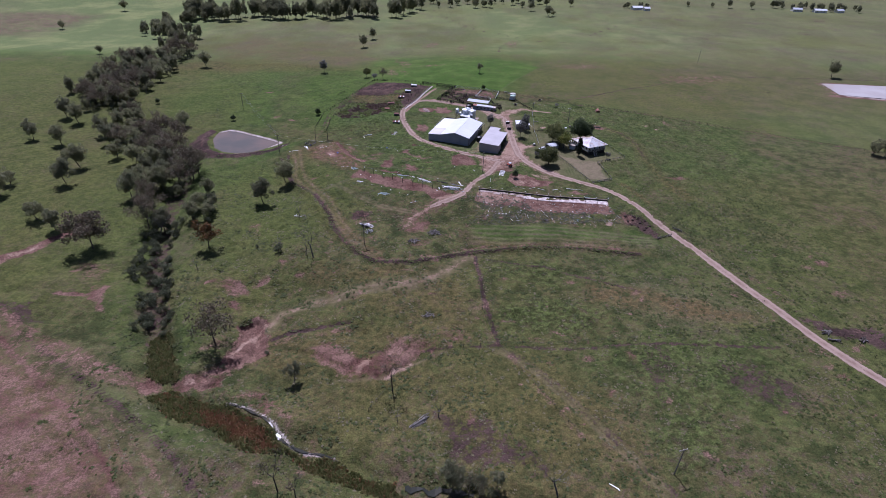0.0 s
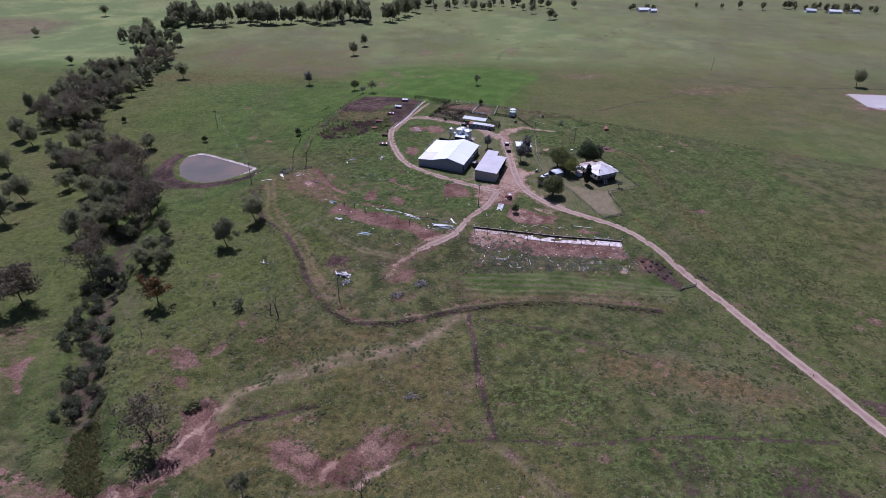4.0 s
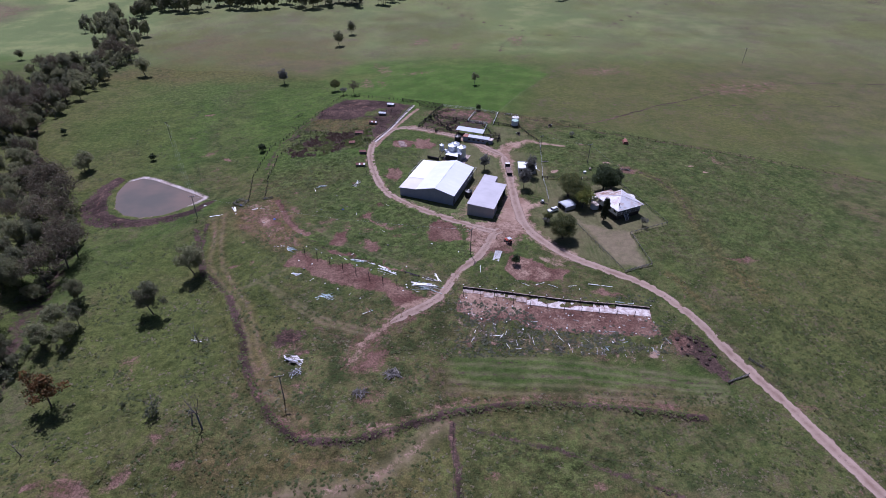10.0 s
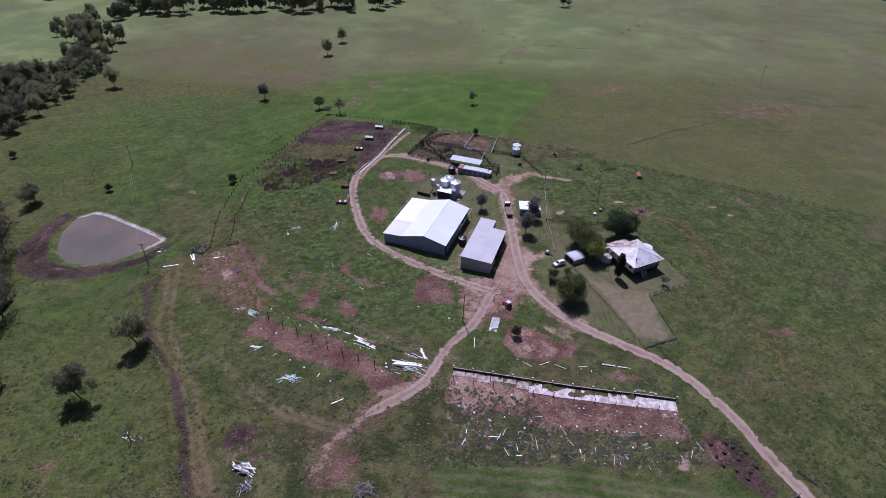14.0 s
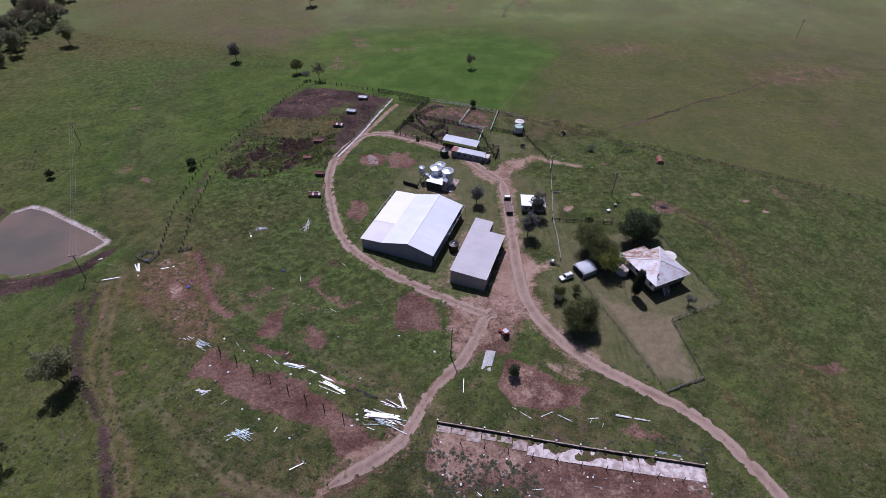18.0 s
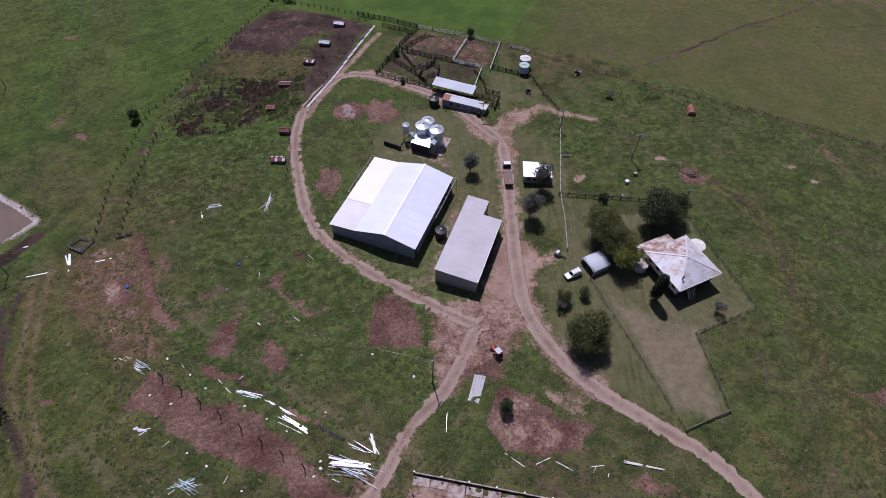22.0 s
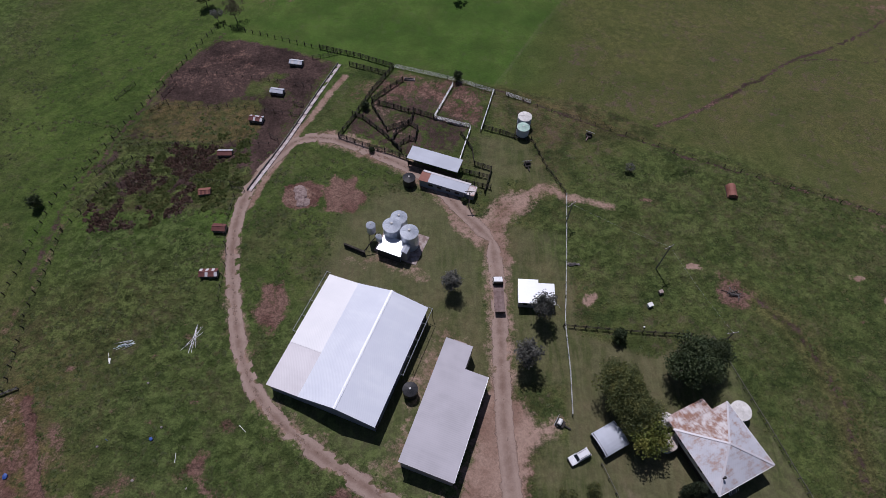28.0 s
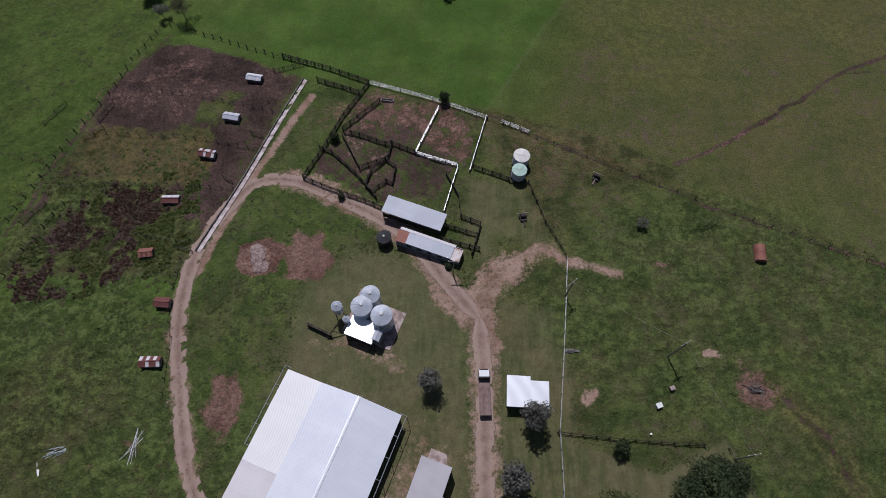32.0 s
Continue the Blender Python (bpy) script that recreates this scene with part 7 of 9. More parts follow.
# about the house and yard
for key, x, y, s, tl in (
    ("dense", 68.4, 152.6, 1.22, 1.0), ("dense", 72.6, 155.0, 0.8, 0.95), ("dense_b", 51.8, 147.6, 1.08, 1.05), ("dense_b", 54.8, 142.4, 0.95, 1.0), ("lime", 56.0, 138.0, 1.2, 1.05), ("round", 43.4, 115.0, 1.22, 0.82),
    ("olive", 39.4, 126.6, 1.0, 1.0), ("greybush", 38.2, 124.8, 1.0, 0.9), ("olive", 44.8, 128.2, 0.75, 1.0), ("shrub", 54.8, 160.8, 1.25, 1.1), ("greybush", 77.6, 124.6, 1.1, 1.1),
    ("cypress", 62.3, 127.8, 1.0, 1.0), ("grey", 17.0, 173.0, 1.05, 1.0), ("grey", 37.6, 166.4, 1.15, 1.1), ("grey", 33.4, 155.0, 1.25, 1.0), ("shrub", 23.2, 98.4, 0.95, 1.15),
    ("shrub", 18.4, 247.2, 0.85, 1.1), ("shrub", 20.3, 199.6, 0.5, 0.8), ("shrub", -6.0, 217.5, 0.55, 0.8), ("shrub", 10.5, 208.6, 0.6, 0.7), ("greybush", 66.2, 211.2, 0.9, 0.9), ("shrub", -9.2, 234.6, 0.75, 0.9),
):
    plant(key, x, y, s, tall=tl)
# paddock trees
for key, x, y, s in (
    ("gum_a", -93.3, 97.5, 0.95), ("gum_b", -99.5, 76.5, 0.86), ("rusty", -113.4, 40.3, 0.95), ("snag", -112.8, 25.3, 1.2), ("umbrella", -162.7, 41.5, 1.2), ("dead", -140.3, 53, 1.5), ("gum_b", -184.2, 53.1, 0.8), ("dead", -67.7, 31.5, 0.95), ("snag", -82.5, 37.6, 1.4), ("under", -83.0, 36.0, 0.8),
    ("brown", -92.2, -16.5, 1.25), ("under", -88.5, -24.5, 0.62), ("under", -90.5, -28.0, 0.5), ("under", -86.0, -27.5, 0.45), ("under", -74.0, -20.5, 0.42), ("thin", -31.3, -35.8, 1.05), ("gum_d", -62.1, -33.5, 0.55), ("thin", -58.2, -71.5, 1.0), ("snag", -17.1, -46.6, 1.2), ("thin", -53.0, -74.0, 0.8), ("dead", 13.6, -72.4, 0.9),
    ("gum_d", -6.5, -70.7, 0.85), ("gum_b", -13.6, -69.1, 0.72), ("gum_d", -1.9, -69.6, 0.78), ("under", -8.5, -68.5, 0.8), ("under", -3.2, -71.5, 0.7), ("thin", -9.5, -73.5, 0.8), ("snag", -79.4, 62.8, 1.3), ("dead", -71.2, 33.0, 0.7), ("snag", -29, -48, 0.9),
    ("gum_a", -218.6, 340, 1.05), ("grey", -109.3, 308.4, 1.3), ("gum_a", -87.8, 413, 0.95), ("gum_b", -81.9, 449, 0.85), ("olive", -72.1, 290, 1.7), ("greybush", -65, 279.5, 1.5), ("brown", -58.0, 278.4, 0.5), ("shrub", -94.9, 198.2, 1.1),
    ("shrub", -149.8, 193.9, 0.95), ("gum_c", -178.3, 182.5, 0.75), ("shrub", -211.6, 224.5, 0.95), ("gum_d", 18.6, 287.5, 0.95), ("gum_a", 331.4, 323.4, 1.1), ("gum_c", 242.4, 143.1, 0.95), ("gum_a", 246.5, 139.5, 0.9),
    ("gum_a", -412, 601, 1.0), ("gum_c", -428, 490, 1.0), ("gum_a", -323, 366, 0.6), ("gum_b", 117.7, 658.8, 1.0), ("gum_a", 132, 607.8, 1.05), ("gum_c", 139, 612, 0.8), ("gum_a", 181.6, 699.7, 0.9), ("gum_b", 419.6, 710, 0.9), ("gum_a", 451, 706, 0.9), ("under", -93, 40, 0.35),
):
    plant(key, x, y, s)
for key, x, y, s in (("gum_b", -233.5, 257.4, 1.0), ("gum_a", -243.6, 182.8, 1.05), ("gum_b", -254.7, 190.8, 1.05), ("gum_c", -239.2, 223.7, 0.95), ("gum_d", -216.8, 197.5, 0.95), ("gum_c", -193.1, 128.3, 1.05), ("gum_a", -205.7, 114.3, 1.05), ("gum_b", -202, 94.3, 1.0), ("gum_c", -196.6, 60.9, 1.0), ("gum_a", -225.7, 81.4, 1.0), ("gum_b", -208, 150, 0.95), ("gum_d", -188.6, 139.9, 1.0), ("gum_a", -179.4, 119.9, 0.9), ("gum_c", -228.5, 93, 0.9), ("gum_a", -233.6, 146, 0.95), ("gum_b", -253.6, 152.7, 0.9), ("gum_d", -213, 114.5, 0.9), ("gum_b", -217.6, 162.3, 1.0), ("gum_a", -215.2, 200, 0.95), ("gum_a", -178.6, 185.9, 0.8)):
    plant(key, x, y, s, group="gums west of the creek")


EAST_EDGE = [(-240, 384), (-246, 352), (-237, 303), (-229, 255), (-213, 195), (-183.2, 167.2), (-154.8, 126.8), (-134.3, 98.4), (-124.2, 77.4), (-121, 60), (-128, 40), (-121, 16), (-111, -10)]
WEST_EDGE = [(-268, 390), (-288, 345), (-296, 292), (-284, 250), (-236, 188), (-207, 148), (-176.3, 119.7), (-165.9, 97.5), (-160.9, 77.3), (-152, 60), (-144, 38), (-134, 14), (-121, -8)]


def creek_wood():
    """Gums that close into a belt between the two edges of the creek, with shrubs under them."""
    rng = random.Random(7)
    east, west = curve_through(EAST_EDGE, 5.0), curve_through(WEST_EDGE, 5.0)
    n = len(east)
    stems = []
    for i, (ex, ey) in enumerate(east):
        wx, wy = west[min(len(west) - 1, round(i * len(west) / n))]
        wide = math.hypot(ex - wx, ey - wy)
        for k in range(max(2, round(wide / 3.0))):
            t = min(1, max(0, rng.gauss(0.5, 0.27)))
            x, y = ex + (wx - ex) * t + rng.uniform(-2, 2), ey + (wy - ey) * t + rng.uniform(-2, 2)
            opening = wander(x, y, 17, 51) > (0.42 if y < 150 else 0.22)
            if y > 52 and not opening and all((x - a) ** 2 + (y - b) ** 2 > 6.2**2 for a, b in stems):
                stems.append((x, y))
                plant(rng.choice(("gum_b", "gum_d", "gum_a", "gum_b", "gum_c", "gum_a", "brown")), x, y, rng.uniform(0.62, 1.02), group="trees along the creek", tall=rng.uniform(0.85, 1.2))
            elif rng.random() < (0.85 if y < 60 else 0.4) and not (opening and y > 52):
                plant("under", x, y, rng.uniform(0.6, 1.15), tall=rng.uniform(0.7, 1.3), group="shrubs along the creek")
    for x, y in ((-112, -12), (-114, -6), (-117, 2), (-119, 9), (-113, -1), (-121, 14), (-124, 8), (-120, -3), (-127, 18)):
        plant("under", x, y, rng.uniform(0.6, 0.95), group="shrubs along the creek")
    for i in range(34):
        t = rng.random()
        plant(rng.choice(("far_gum", "far_gum_b")), -250 - 82 * t + rng.uniform(-20, 14), 394 + 108 * t + rng.uniform(-14, 22), rng.uniform(0.7, 1.15), group="far creek trees", tall=rng.uniform(0.95, 1.35))


def tree_rows():
    rng = random.Random(12)
    for i in range(84):
        x = -312 + i * 3.35 + rng.uniform(-3, 3)
        if wander(i, 0, 5.0, 71) > 0.55:
            continue
        y = 543 + 8 * math.sin(i * 0.33) + max(0, x + 190) * 0.22 + max(0, x + 66) * 2.2 + rng.uniform(-6, 20)
        plant(rng.choice(("far_gum", "far_gum_b", "far_gum")), x, y, rng.uniform(0.95, 1.5), group="trees of the far row", tall=rng.uniform(1.0, 1.45))
    for i in range(22):
        t = rng.random()
        plant(rng.choice(("far_gum", "far_gum_b")), -322 + 28 * math.sin(t * 4.0) + rng.uniform(-10, 10), 495 + 135 * t, rng.uniform(0.8, 1.2), group="far creek trees", tall=rng.uniform(0.95, 1.3))
    for i in range(24):
        x = -60 + i * 9 + rng.uniform(-6, 6)
        plant(rng.choice(("far_gum", "far_gum_b")), x, 690 + rng.uniform(-18, 40), rng.uniform(0.7, 1.1), group="trees of the far row")
    for i in range(22):
        plant(rng.choice(("far_gum", "far_gum_b")), 490 + i * 6.5 + rng.uniform(-4, 4), 708 + rng.uniform(-8, 22), rng.uniform(0.6, 0.95), group="trees round the far homestead")
    for x, y in ((262, 690), (280, 688), (286, 680), (256, 682), (360, 716), (395, 712), (700, 720), (720, 705)):
        plant("far_gum_b", x, y, rng.uniform(0.5, 0.7), group="trees round the far homestead")


creek_wood()
tree_rows()


def far_house(x, y, w, d, turn, label, roof):
    ob = thing("far_house", x, y, hz(x, y), turn, label, "house")
    part("wall", box(B(), 0, 0, 1.5, w - 0.8, d - 0.8, 3.0), "board_white", ob)
    for s in (-1, 1):
        part("roof_side", slab(B(), [(-w / 2, 0, 4.9), (-w / 2, s * d / 2, 3.0), (w / 2, s * d / 2, 3.0), (w / 2, 0, 4.9)][::s], 0.1), roof, ob)
    for k in (-1, 0, 1):
        part("window", box(B(), k * w * 0.28, -d / 2 + 0.38, 1.6, 1.4, 0.06, 1.1), "glass_dark", ob)


far_house(271, 676, 16, 10, 8, "distant white house with a pale roof", "roof_new")
far_house(282, 668, 9, 7, 8, "distant small pale shed", "roof_new")
far_house(516, 700, 14, 9, -5, "distant homestead with a grey roof", "iron")
far_house(548, 696, 18, 9, -5, "distant long pale-roofed farm building", "roof_new")
far_house(580, 700, 12, 8, 10, "distant farm building among trees", "iron")


# ---- fences and yards ----
UNIT = {}


def unit_post(key, material, w, h):
    bm = box(B(), 0, 0, h / 2 - 0.2, w, w * 0.8, h + 0.4, None, w * 0.12)
    me = bpy.data.meshes.new("post")
    bm.to_mesh(me)
    bm.free()
    me.materials.append(M[material])
    UNIT[key] = me


def unit_bar(key, material, w, t):
    """A rail one metre long along y."""
    bm = box(B(), 0, 0.5, 0, w, 1.0, t)
    me = bpy.data.meshes.new("rail")
    bm.to_mesh(me)
    bm.free()
    me.materials.append(M[material])
    UNIT[key] = me


unit_post("post_dark", "timber_dark", 0.22, 1.55)
unit_post("post_grey", "timber_grey", 0.17, 1.25)
unit_post("post_steel", "steel_dark", 0.14, 1.5)
unit_post("post_yard", "timber_dark", 0.24, 1.9)
unit_post("post_thin", "timber_dark", 0.11, 1.25)
unit_post("post_split", "timber_dark", 0.17, 1.35)
unit_bar("rail_dark", "timber_dark", 0.07, 0.17)
unit_bar("rail_thin", "timber_dark", 0.05, 0.07)
unit_bar("rail_grey", "timber_grey", 0.07, 0.16)
unit_bar("rail_pale", "steel_pale", 0.05, 0.07)
unit_bar("wire", "steel_dark", 0.025, 0.025)
unit_bar("mesh_bar", "steel_pale", 0.03, 0.05)


def span(key, name, a, b, parent):
    a, b = Vector(a), Vector(b)
    o = new(name, UNIT[key])
    o.parent = parent
    o.matrix_basis = Matrix.Translation(a) @ (b - a).to_track_quat("Y", "Z").to_matrix().to_4x4() @ Matrix.Diagonal((1, (b - a).length, 1, 1))
    return o


def fence(name, pts, label, gap=3.0, post="post_dark", bars=(("rail_dark", (0.5, 0.95, 1.4)),), category="fence", jitter=0.0, group="", skip=0.0, seed=1):
    rng = random.Random(seed)
    x0, y0 = pts[0]
    z0 = hz(x0, y0)
    ob = thing(name, x0, y0, z0, 0, label, category, group)
    line = []
    for (ax, ay), (bx, by) in zip(pts, pts[1:]):
        n = max(1, round(math.hypot(bx - ax, by - ay) / gap))
        line += [(ax + (bx - ax) * i / n, ay + (by - ay) * i / n) for i in range(n)]
    line.append(pts[-1])
    local = [(x - x0 + rng.uniform(-jitter, jitter), y - y0 + rng.uniform(-jitter, jitter), hz(x, y) - z0) for x, y in line]
    for p in local:
        o = new("post", UNIT[post])
        o.parent = ob
        o.matrix_basis = pose(*p, rng.uniform(-4, 4) * (jitter * 4 + 0.3), rng.uniform(-4, 4) * (jitter * 4 + 0.3), rng.uniform(0, 90))
    for a, b in zip(local, local[1:]):
        for key, hs in bars:
            for h in hs:
                if rng.random() >= skip:
                    span(key, "wire" if key == "wire" else "rail", (a[0], a[1], a[2] + h), (b[0], b[1], b[2] + h + rng.uniform(-1, 1) * jitter * 0.3), ob)
    return ob


WIRES = (("wire", (0.5, 0.85, 1.15)),)
YARD = (("rail_dark", (0.35, 0.75, 1.15, 1.55)),)
OLD = "old wire fence on leaning dark timber posts"
# the sty paddock
fence("paddock_fence", [(-64.5, 276), (-70, 262.6), (-73.1, 250.2), (-78.8, 237.5), (-82.4, 226.7), (-88.3, 208), (-91.6, 202.1), (-92.3, 171.4), (-88.6, 154.4), (-86.8, 145.3)], OLD, 3.2, bars=WIRES, jitter=0.15, seed=2)
fence("paddock_fence", [(-62.1, 275.8), (-48.1, 270), (-37.3, 265.5), (-26.8, 262)], OLD, 3.0, bars=WIRES, jitter=0.12, seed=3)
fence("sty_fence", [(-67.7, 252.4), (-52.4, 249.6), (-43.5, 247.4), (-34.8, 245.3), (-24, 242.5)], OLD, 2.9, "post_steel", WIRES, jitter=0.12, seed=4)
fence("sty_fence", [(-70.5, 237.3), (-61, 236.2), (-51.7, 236.1), (-36.8, 233.2), (-28.5, 231)], OLD, 2.9, "post_steel", WIRES, jitter=0.12, seed=5)
fence("sty_fence", [(-77.6, 220.9), (-69.1, 221.5), (-61.4, 221.8), (-47.2, 221), (-33, 219.5)], OLD, 2.9, "post_steel", WIRES, jitter=0.12, seed=6)
fence("sty_fence", [(-81, 205), (-66, 208), (-54, 207), (-40.5, 204)], OLD, 3.0, "post_steel", WIRES, jitter=0.15, seed=7)
fence("lane_fence", [(-85.1, 190.3), (-84.2, 168.6), (-81, 152.6), (-80.3, 147)], OLD, 3.0, bars=WIRES, jitter=0.2, seed=8)
fence("lane_fence", [(-75, 216), (-80.5, 203), (-85.1, 190.3)], OLD, 3.2, bars=WIRES, jitter=0.2, seed=9)
fence("sty_fence", [(-41, 200), (-41.5, 190), (-39.2, 182), (-38.6, 170)], OLD, 3.0, "post_steel", WIRES, jitter=0.2, seed=10)
for a, b in (((-71.5, 239), (-75.5, 235)), ((-70.8, 247), (-73.4, 241)), ((-28.4, 256.8), (-25.9, 257.5)), ((-25.9, 257.5), (-20.6, 259.6)), ((-31, 236), (-28, 235)), ((-36, 223), (-33.5, 221.5)), ((-42.5, 203), (-38.8, 202)), ((-83.4, 210.1), (-79.6, 216)), ((-88, 240), (-84, 247))):
    fence("hurdle", [a, b], "short dark timber hurdle gate", 3.5, "post_steel", (("rail_thin", (0.3, 0.65, 1.0, 1.3)),), "gate", seed=int(abs(a[0]) * 10))
# stockyards
DARKY = "dark weathered timber stockyard rails"
for k, pts in enumerate((
    [(-26.6, 262.1), (-12.9, 257.9), (-2.5, 253.6)], [(-16.1, 254), (-4.3, 249.8)], [(-2, 253.2), (-7.7, 242.3), (-12, 231.4), (-16, 223.1)], [(-16, 222.9), (-8.8, 219.8), (-0.1, 216.7), (4.2, 214.7)],
    [(-7.6, 237.8), (1.3, 247.2)], [(-7.3, 237), (-3.1, 236), (3.7, 233.4), (5.2, 233.7), (11.4, 231.1)], [(-12.8, 231.7), (-9.7, 230.6), (-3.2, 224.5), (1.4, 219)], [(-7.4, 235.6), (-2.3, 226), (4, 228.8), (6.8, 226.5), (6.2, 221.5)],
    [(5.4, 233.7), (4.7, 229.4), (0.7, 225.2), (-0.5, 221), (2.5, 217.5)], [(19, 210.2), (27.1, 207.6), (25.7, 202.6)], [(18.6, 206.4), (27.4, 204.0)], [(23.1, 212.6), (27.8, 210.6), (27.1, 207.6)], [(1.4, 219), (4.6, 222.5), (6.2, 221.5)], [(26.2, 226.8), (30.8, 225), (34.8, 223.2)],
    [(39.7, 222.5), (43.2, 211.4), (47.4, 202.9)], [(42.9, 163.8), (55.6, 162.7), (66, 162.2), (71.9, 162)], [(19.4, 224.4), (22.6, 218), (23.1, 212.6)],
)):
    fence("stockyard_fence" if k < 14 or k == 16 else "rail_fence", pts, DARKY if k < 14 or k == 16 else "dark timber post-and-rail fence", 2.6, "post_yard" if k < 14 else "post_dark", YARD if k < 14 or k == 16 else (("rail_dark", (0.6, 1.1)),), seed=30 + k)
PALE = (("rail_pale", (0.3, 0.6, 0.9, 1.2, 1.5)),)
fence("panel_fence", [(-2, 253.4), (18.2, 246.9), (29.9, 242)], "grey-green steel mesh stockyard panels", 2.9, "post_steel", (("mesh_bar", (0.2, 0.45, 0.7, 0.95, 1.2, 1.5)),), seed=60)
fence("panel_fence", [(17.1, 245.1), (11.6, 231.1)], "pale steel stockyard rails", 2.8, "post_grey", PALE, seed=61)
fence("panel_fence", [(29.6, 242.4), (25.2, 225.5)], "pale steel stockyard rails", 2.8, "post_grey", PALE, seed=62)
fence("panel_fence", [(11.6, 230.8), (13.9, 229.9), (21.9, 227.3), (22.3, 226.6), (19, 213.8)], "pale steel stockyard rails", 2.8, "post_grey", PALE, seed=63)
for x, y, t in ((34.5, 240.6, -24), (37.0, 239.5, -24), (39.6, 238.3, -24)):
    ob = thing("steel_hurdle", x, y, hz(x, y), t, "loose grey steel yard panel leaning at the fence", "panel", "loose panels")
    for h in (0.25, 0.55, 0.85, 1.15, 1.45):
        span("rail_pale", "rail", (-1.2, 0, h), (1.2, 0, h), ob)
    for xx in (-1.2, 0, 1.2):
        span("rail_pale", "upright", (xx, 0, 0), (xx, 0, 1.5), ob)
for x, y, t, L in ((3.4, 247.6, -6, 3.4), (18.0, 228.6, -18, 5.0), (13.0, 230.4, -18, 2.4)):
    ob = thing("stock_trough", x, y, hz(x, y), t, "long concrete stock trough in the yards", "trough", "stock troughs")
    for s in (-0.35, 0.35):
        part("side", box(B(), 0, s, 0.28, L, 0.1, 0.56, None, 0.02), "concrete", ob)
    for s in (-L / 2 + 0.05, L / 2 - 0.05):
        part("end", box(B(), s, 0, 0.28, 0.1, 0.6, 0.56), "concrete", ob)
    part("water", box(B(), 0, 0, 0.36, L - 0.25, 0.6, 0.04), "glass_dark", ob)
# boundaries, lawn and paddock wires
fence("boundary_fence", [(29.9, 242.3), (42.6, 236.4), (63.5, 227.4), (89.4, 215.2), (121.8, 201.9), (190, 172), (280, 132)], "long wire boundary fence on timber posts", 4.6, "post_split", bars=WIRES, jitter=0.15, seed=70)
fence("pipe_fence", [(47.6, 202.1), (46.4, 190.8), (45.0, 178.2), (43.3, 164.4), (43.2, 152.9), (42.6, 143.3)], "white pipe fence along the mown strip", 3.4, "post_grey", (("rail_pale", (0.6, 1.15)),), seed=71)
WHITE_NET = (("wire", (0.4, 0.75)), ("rail_grey", (1.1,)))
fence("lawn_fence", [(47.3, 133.6), (54.6, 114.6), (62.2, 94.6)], "low timber and wire lawn fence", 2.8, "post_grey", WHITE_NET, seed=72)
fence("lawn_fence", [(62.2, 94.6), (67.6, 96.8), (73.4, 99.2)], "low timber and wire lawn fence", 1.6, "post_grey", (("rail_grey", (0.35, 0.75, 1.1)),), seed=73)
fence("lawn_fence", [(73.4, 99.2), (70.8, 118.4), (88.2, 126.2), (83.2, 142.3), (78.2, 157.4), (76.7, 161.5)], "low timber and wire lawn fence", 2.8, "post_grey", WHITE_NET, seed=74)
fence("paddock_fence", [(-0.6, 33.4), (-1.1, 15), (-0.4, 0.5), (3.3, -16.6), (14, -36), (24, -56)], "sparse wire fence down the slope", 6.5, "post_thin", bars=WIRES, jitter=0.2, seed=75)
fence("paddock_fence", [(-0.6, 33.4), (16, 27), (34, 22.5), (62, 16), (94, 8), (104, 2)], "sparse wire fence across the slope", 7, "post_thin", bars=WIRES, jitter=0.2, seed=76)
fence("paddock_fence", [(3.3, -16.6), (-14, -19), (-30, -30), (-38, -44)], "sparse wire fence toward the creek", 6.5, "post_thin", bars=WIRES, jitter=0.2, seed=77)
fence("paddock_fence", [(3.3, -16.6), (20, -17), (45, -16.5), (80, -14), (105, -12)], "sparse wire fence across the lower slope", 7, "post_thin", bars=WIRES, jitter=0.2, seed=78)
fence("road_fence", [(87.5, 64), (97, 42), (106, 20), (116, -1), (127, -26)], "wire fence beside the gravel road", 5.5, "post_thin", bars=WIRES, jitter=0.12, seed=79)
for pts in ([(89.6, 55.6), (92.4, 52)], [(79.6, 46.6), (86.8, 49.4)]):
    fence("road_gate", pts, "low grey timber cattle grid wing beside the road", 1.6, "post_grey", (("rail_grey", (0.3, 0.6, 0.9)),), "gate", seed=int(pts[0][0]))
fence("sheep_pen", [(-92.6, 142.6), (-90.9, 145.7), (-86.6, 145.1), (-88.4, 140.9), (-92.6, 142.6)], "small grey timber loading pen", 2.0, "post_grey", (("rail_grey", (0.35, 0.75, 1.15)),), "pen", seed=81)
fence("ramp_rail", [(-80.8, 145.9), (-77.2, 147.7)], "short pale timber ramp rail", 1.6, "post_grey", (("rail_grey", (0.3, 0.6, 0.9)),), "fence", seed=82)


def white_wall():
    """The low feed wall of the sties, in lengths."""
    a, b = Vector((-37.6, 202.0, 0)), Vector((-19.4, 254.3, 0))
    n = 14
    x0, y0, z0 = a.x, a.y, hz(a.x, a.y)
    ob = thing("feed_wall", x0, y0, z0, 0, "long low white concrete feed wall beside the sties", "wall")
    d = (b - a) / n
    turn = math.degrees(math.atan2(d.y, d.x))
    for i in range(n):
        c = a + d * (i + 0.5)
        R = pose(c.x - x0, c.y - y0, hz(c.x, c.y) - z0, 0, 0, turn)
        part("wall_block", box(B(), 0, 0.55, 0.3, d.length - 0.03, 0.18, 0.75, R), "timber_grey", ob)
        part("apron", box(B(), 0, -0.1, 0.08, d.length - 0.02, 1.0, 0.26, R, 0.03), "concrete_white", ob)
        part("kerb", box(B(), 0, -0.62, 0.14, d.length - 0.05, 0.14, 0.3, R), "concrete_white", ob)


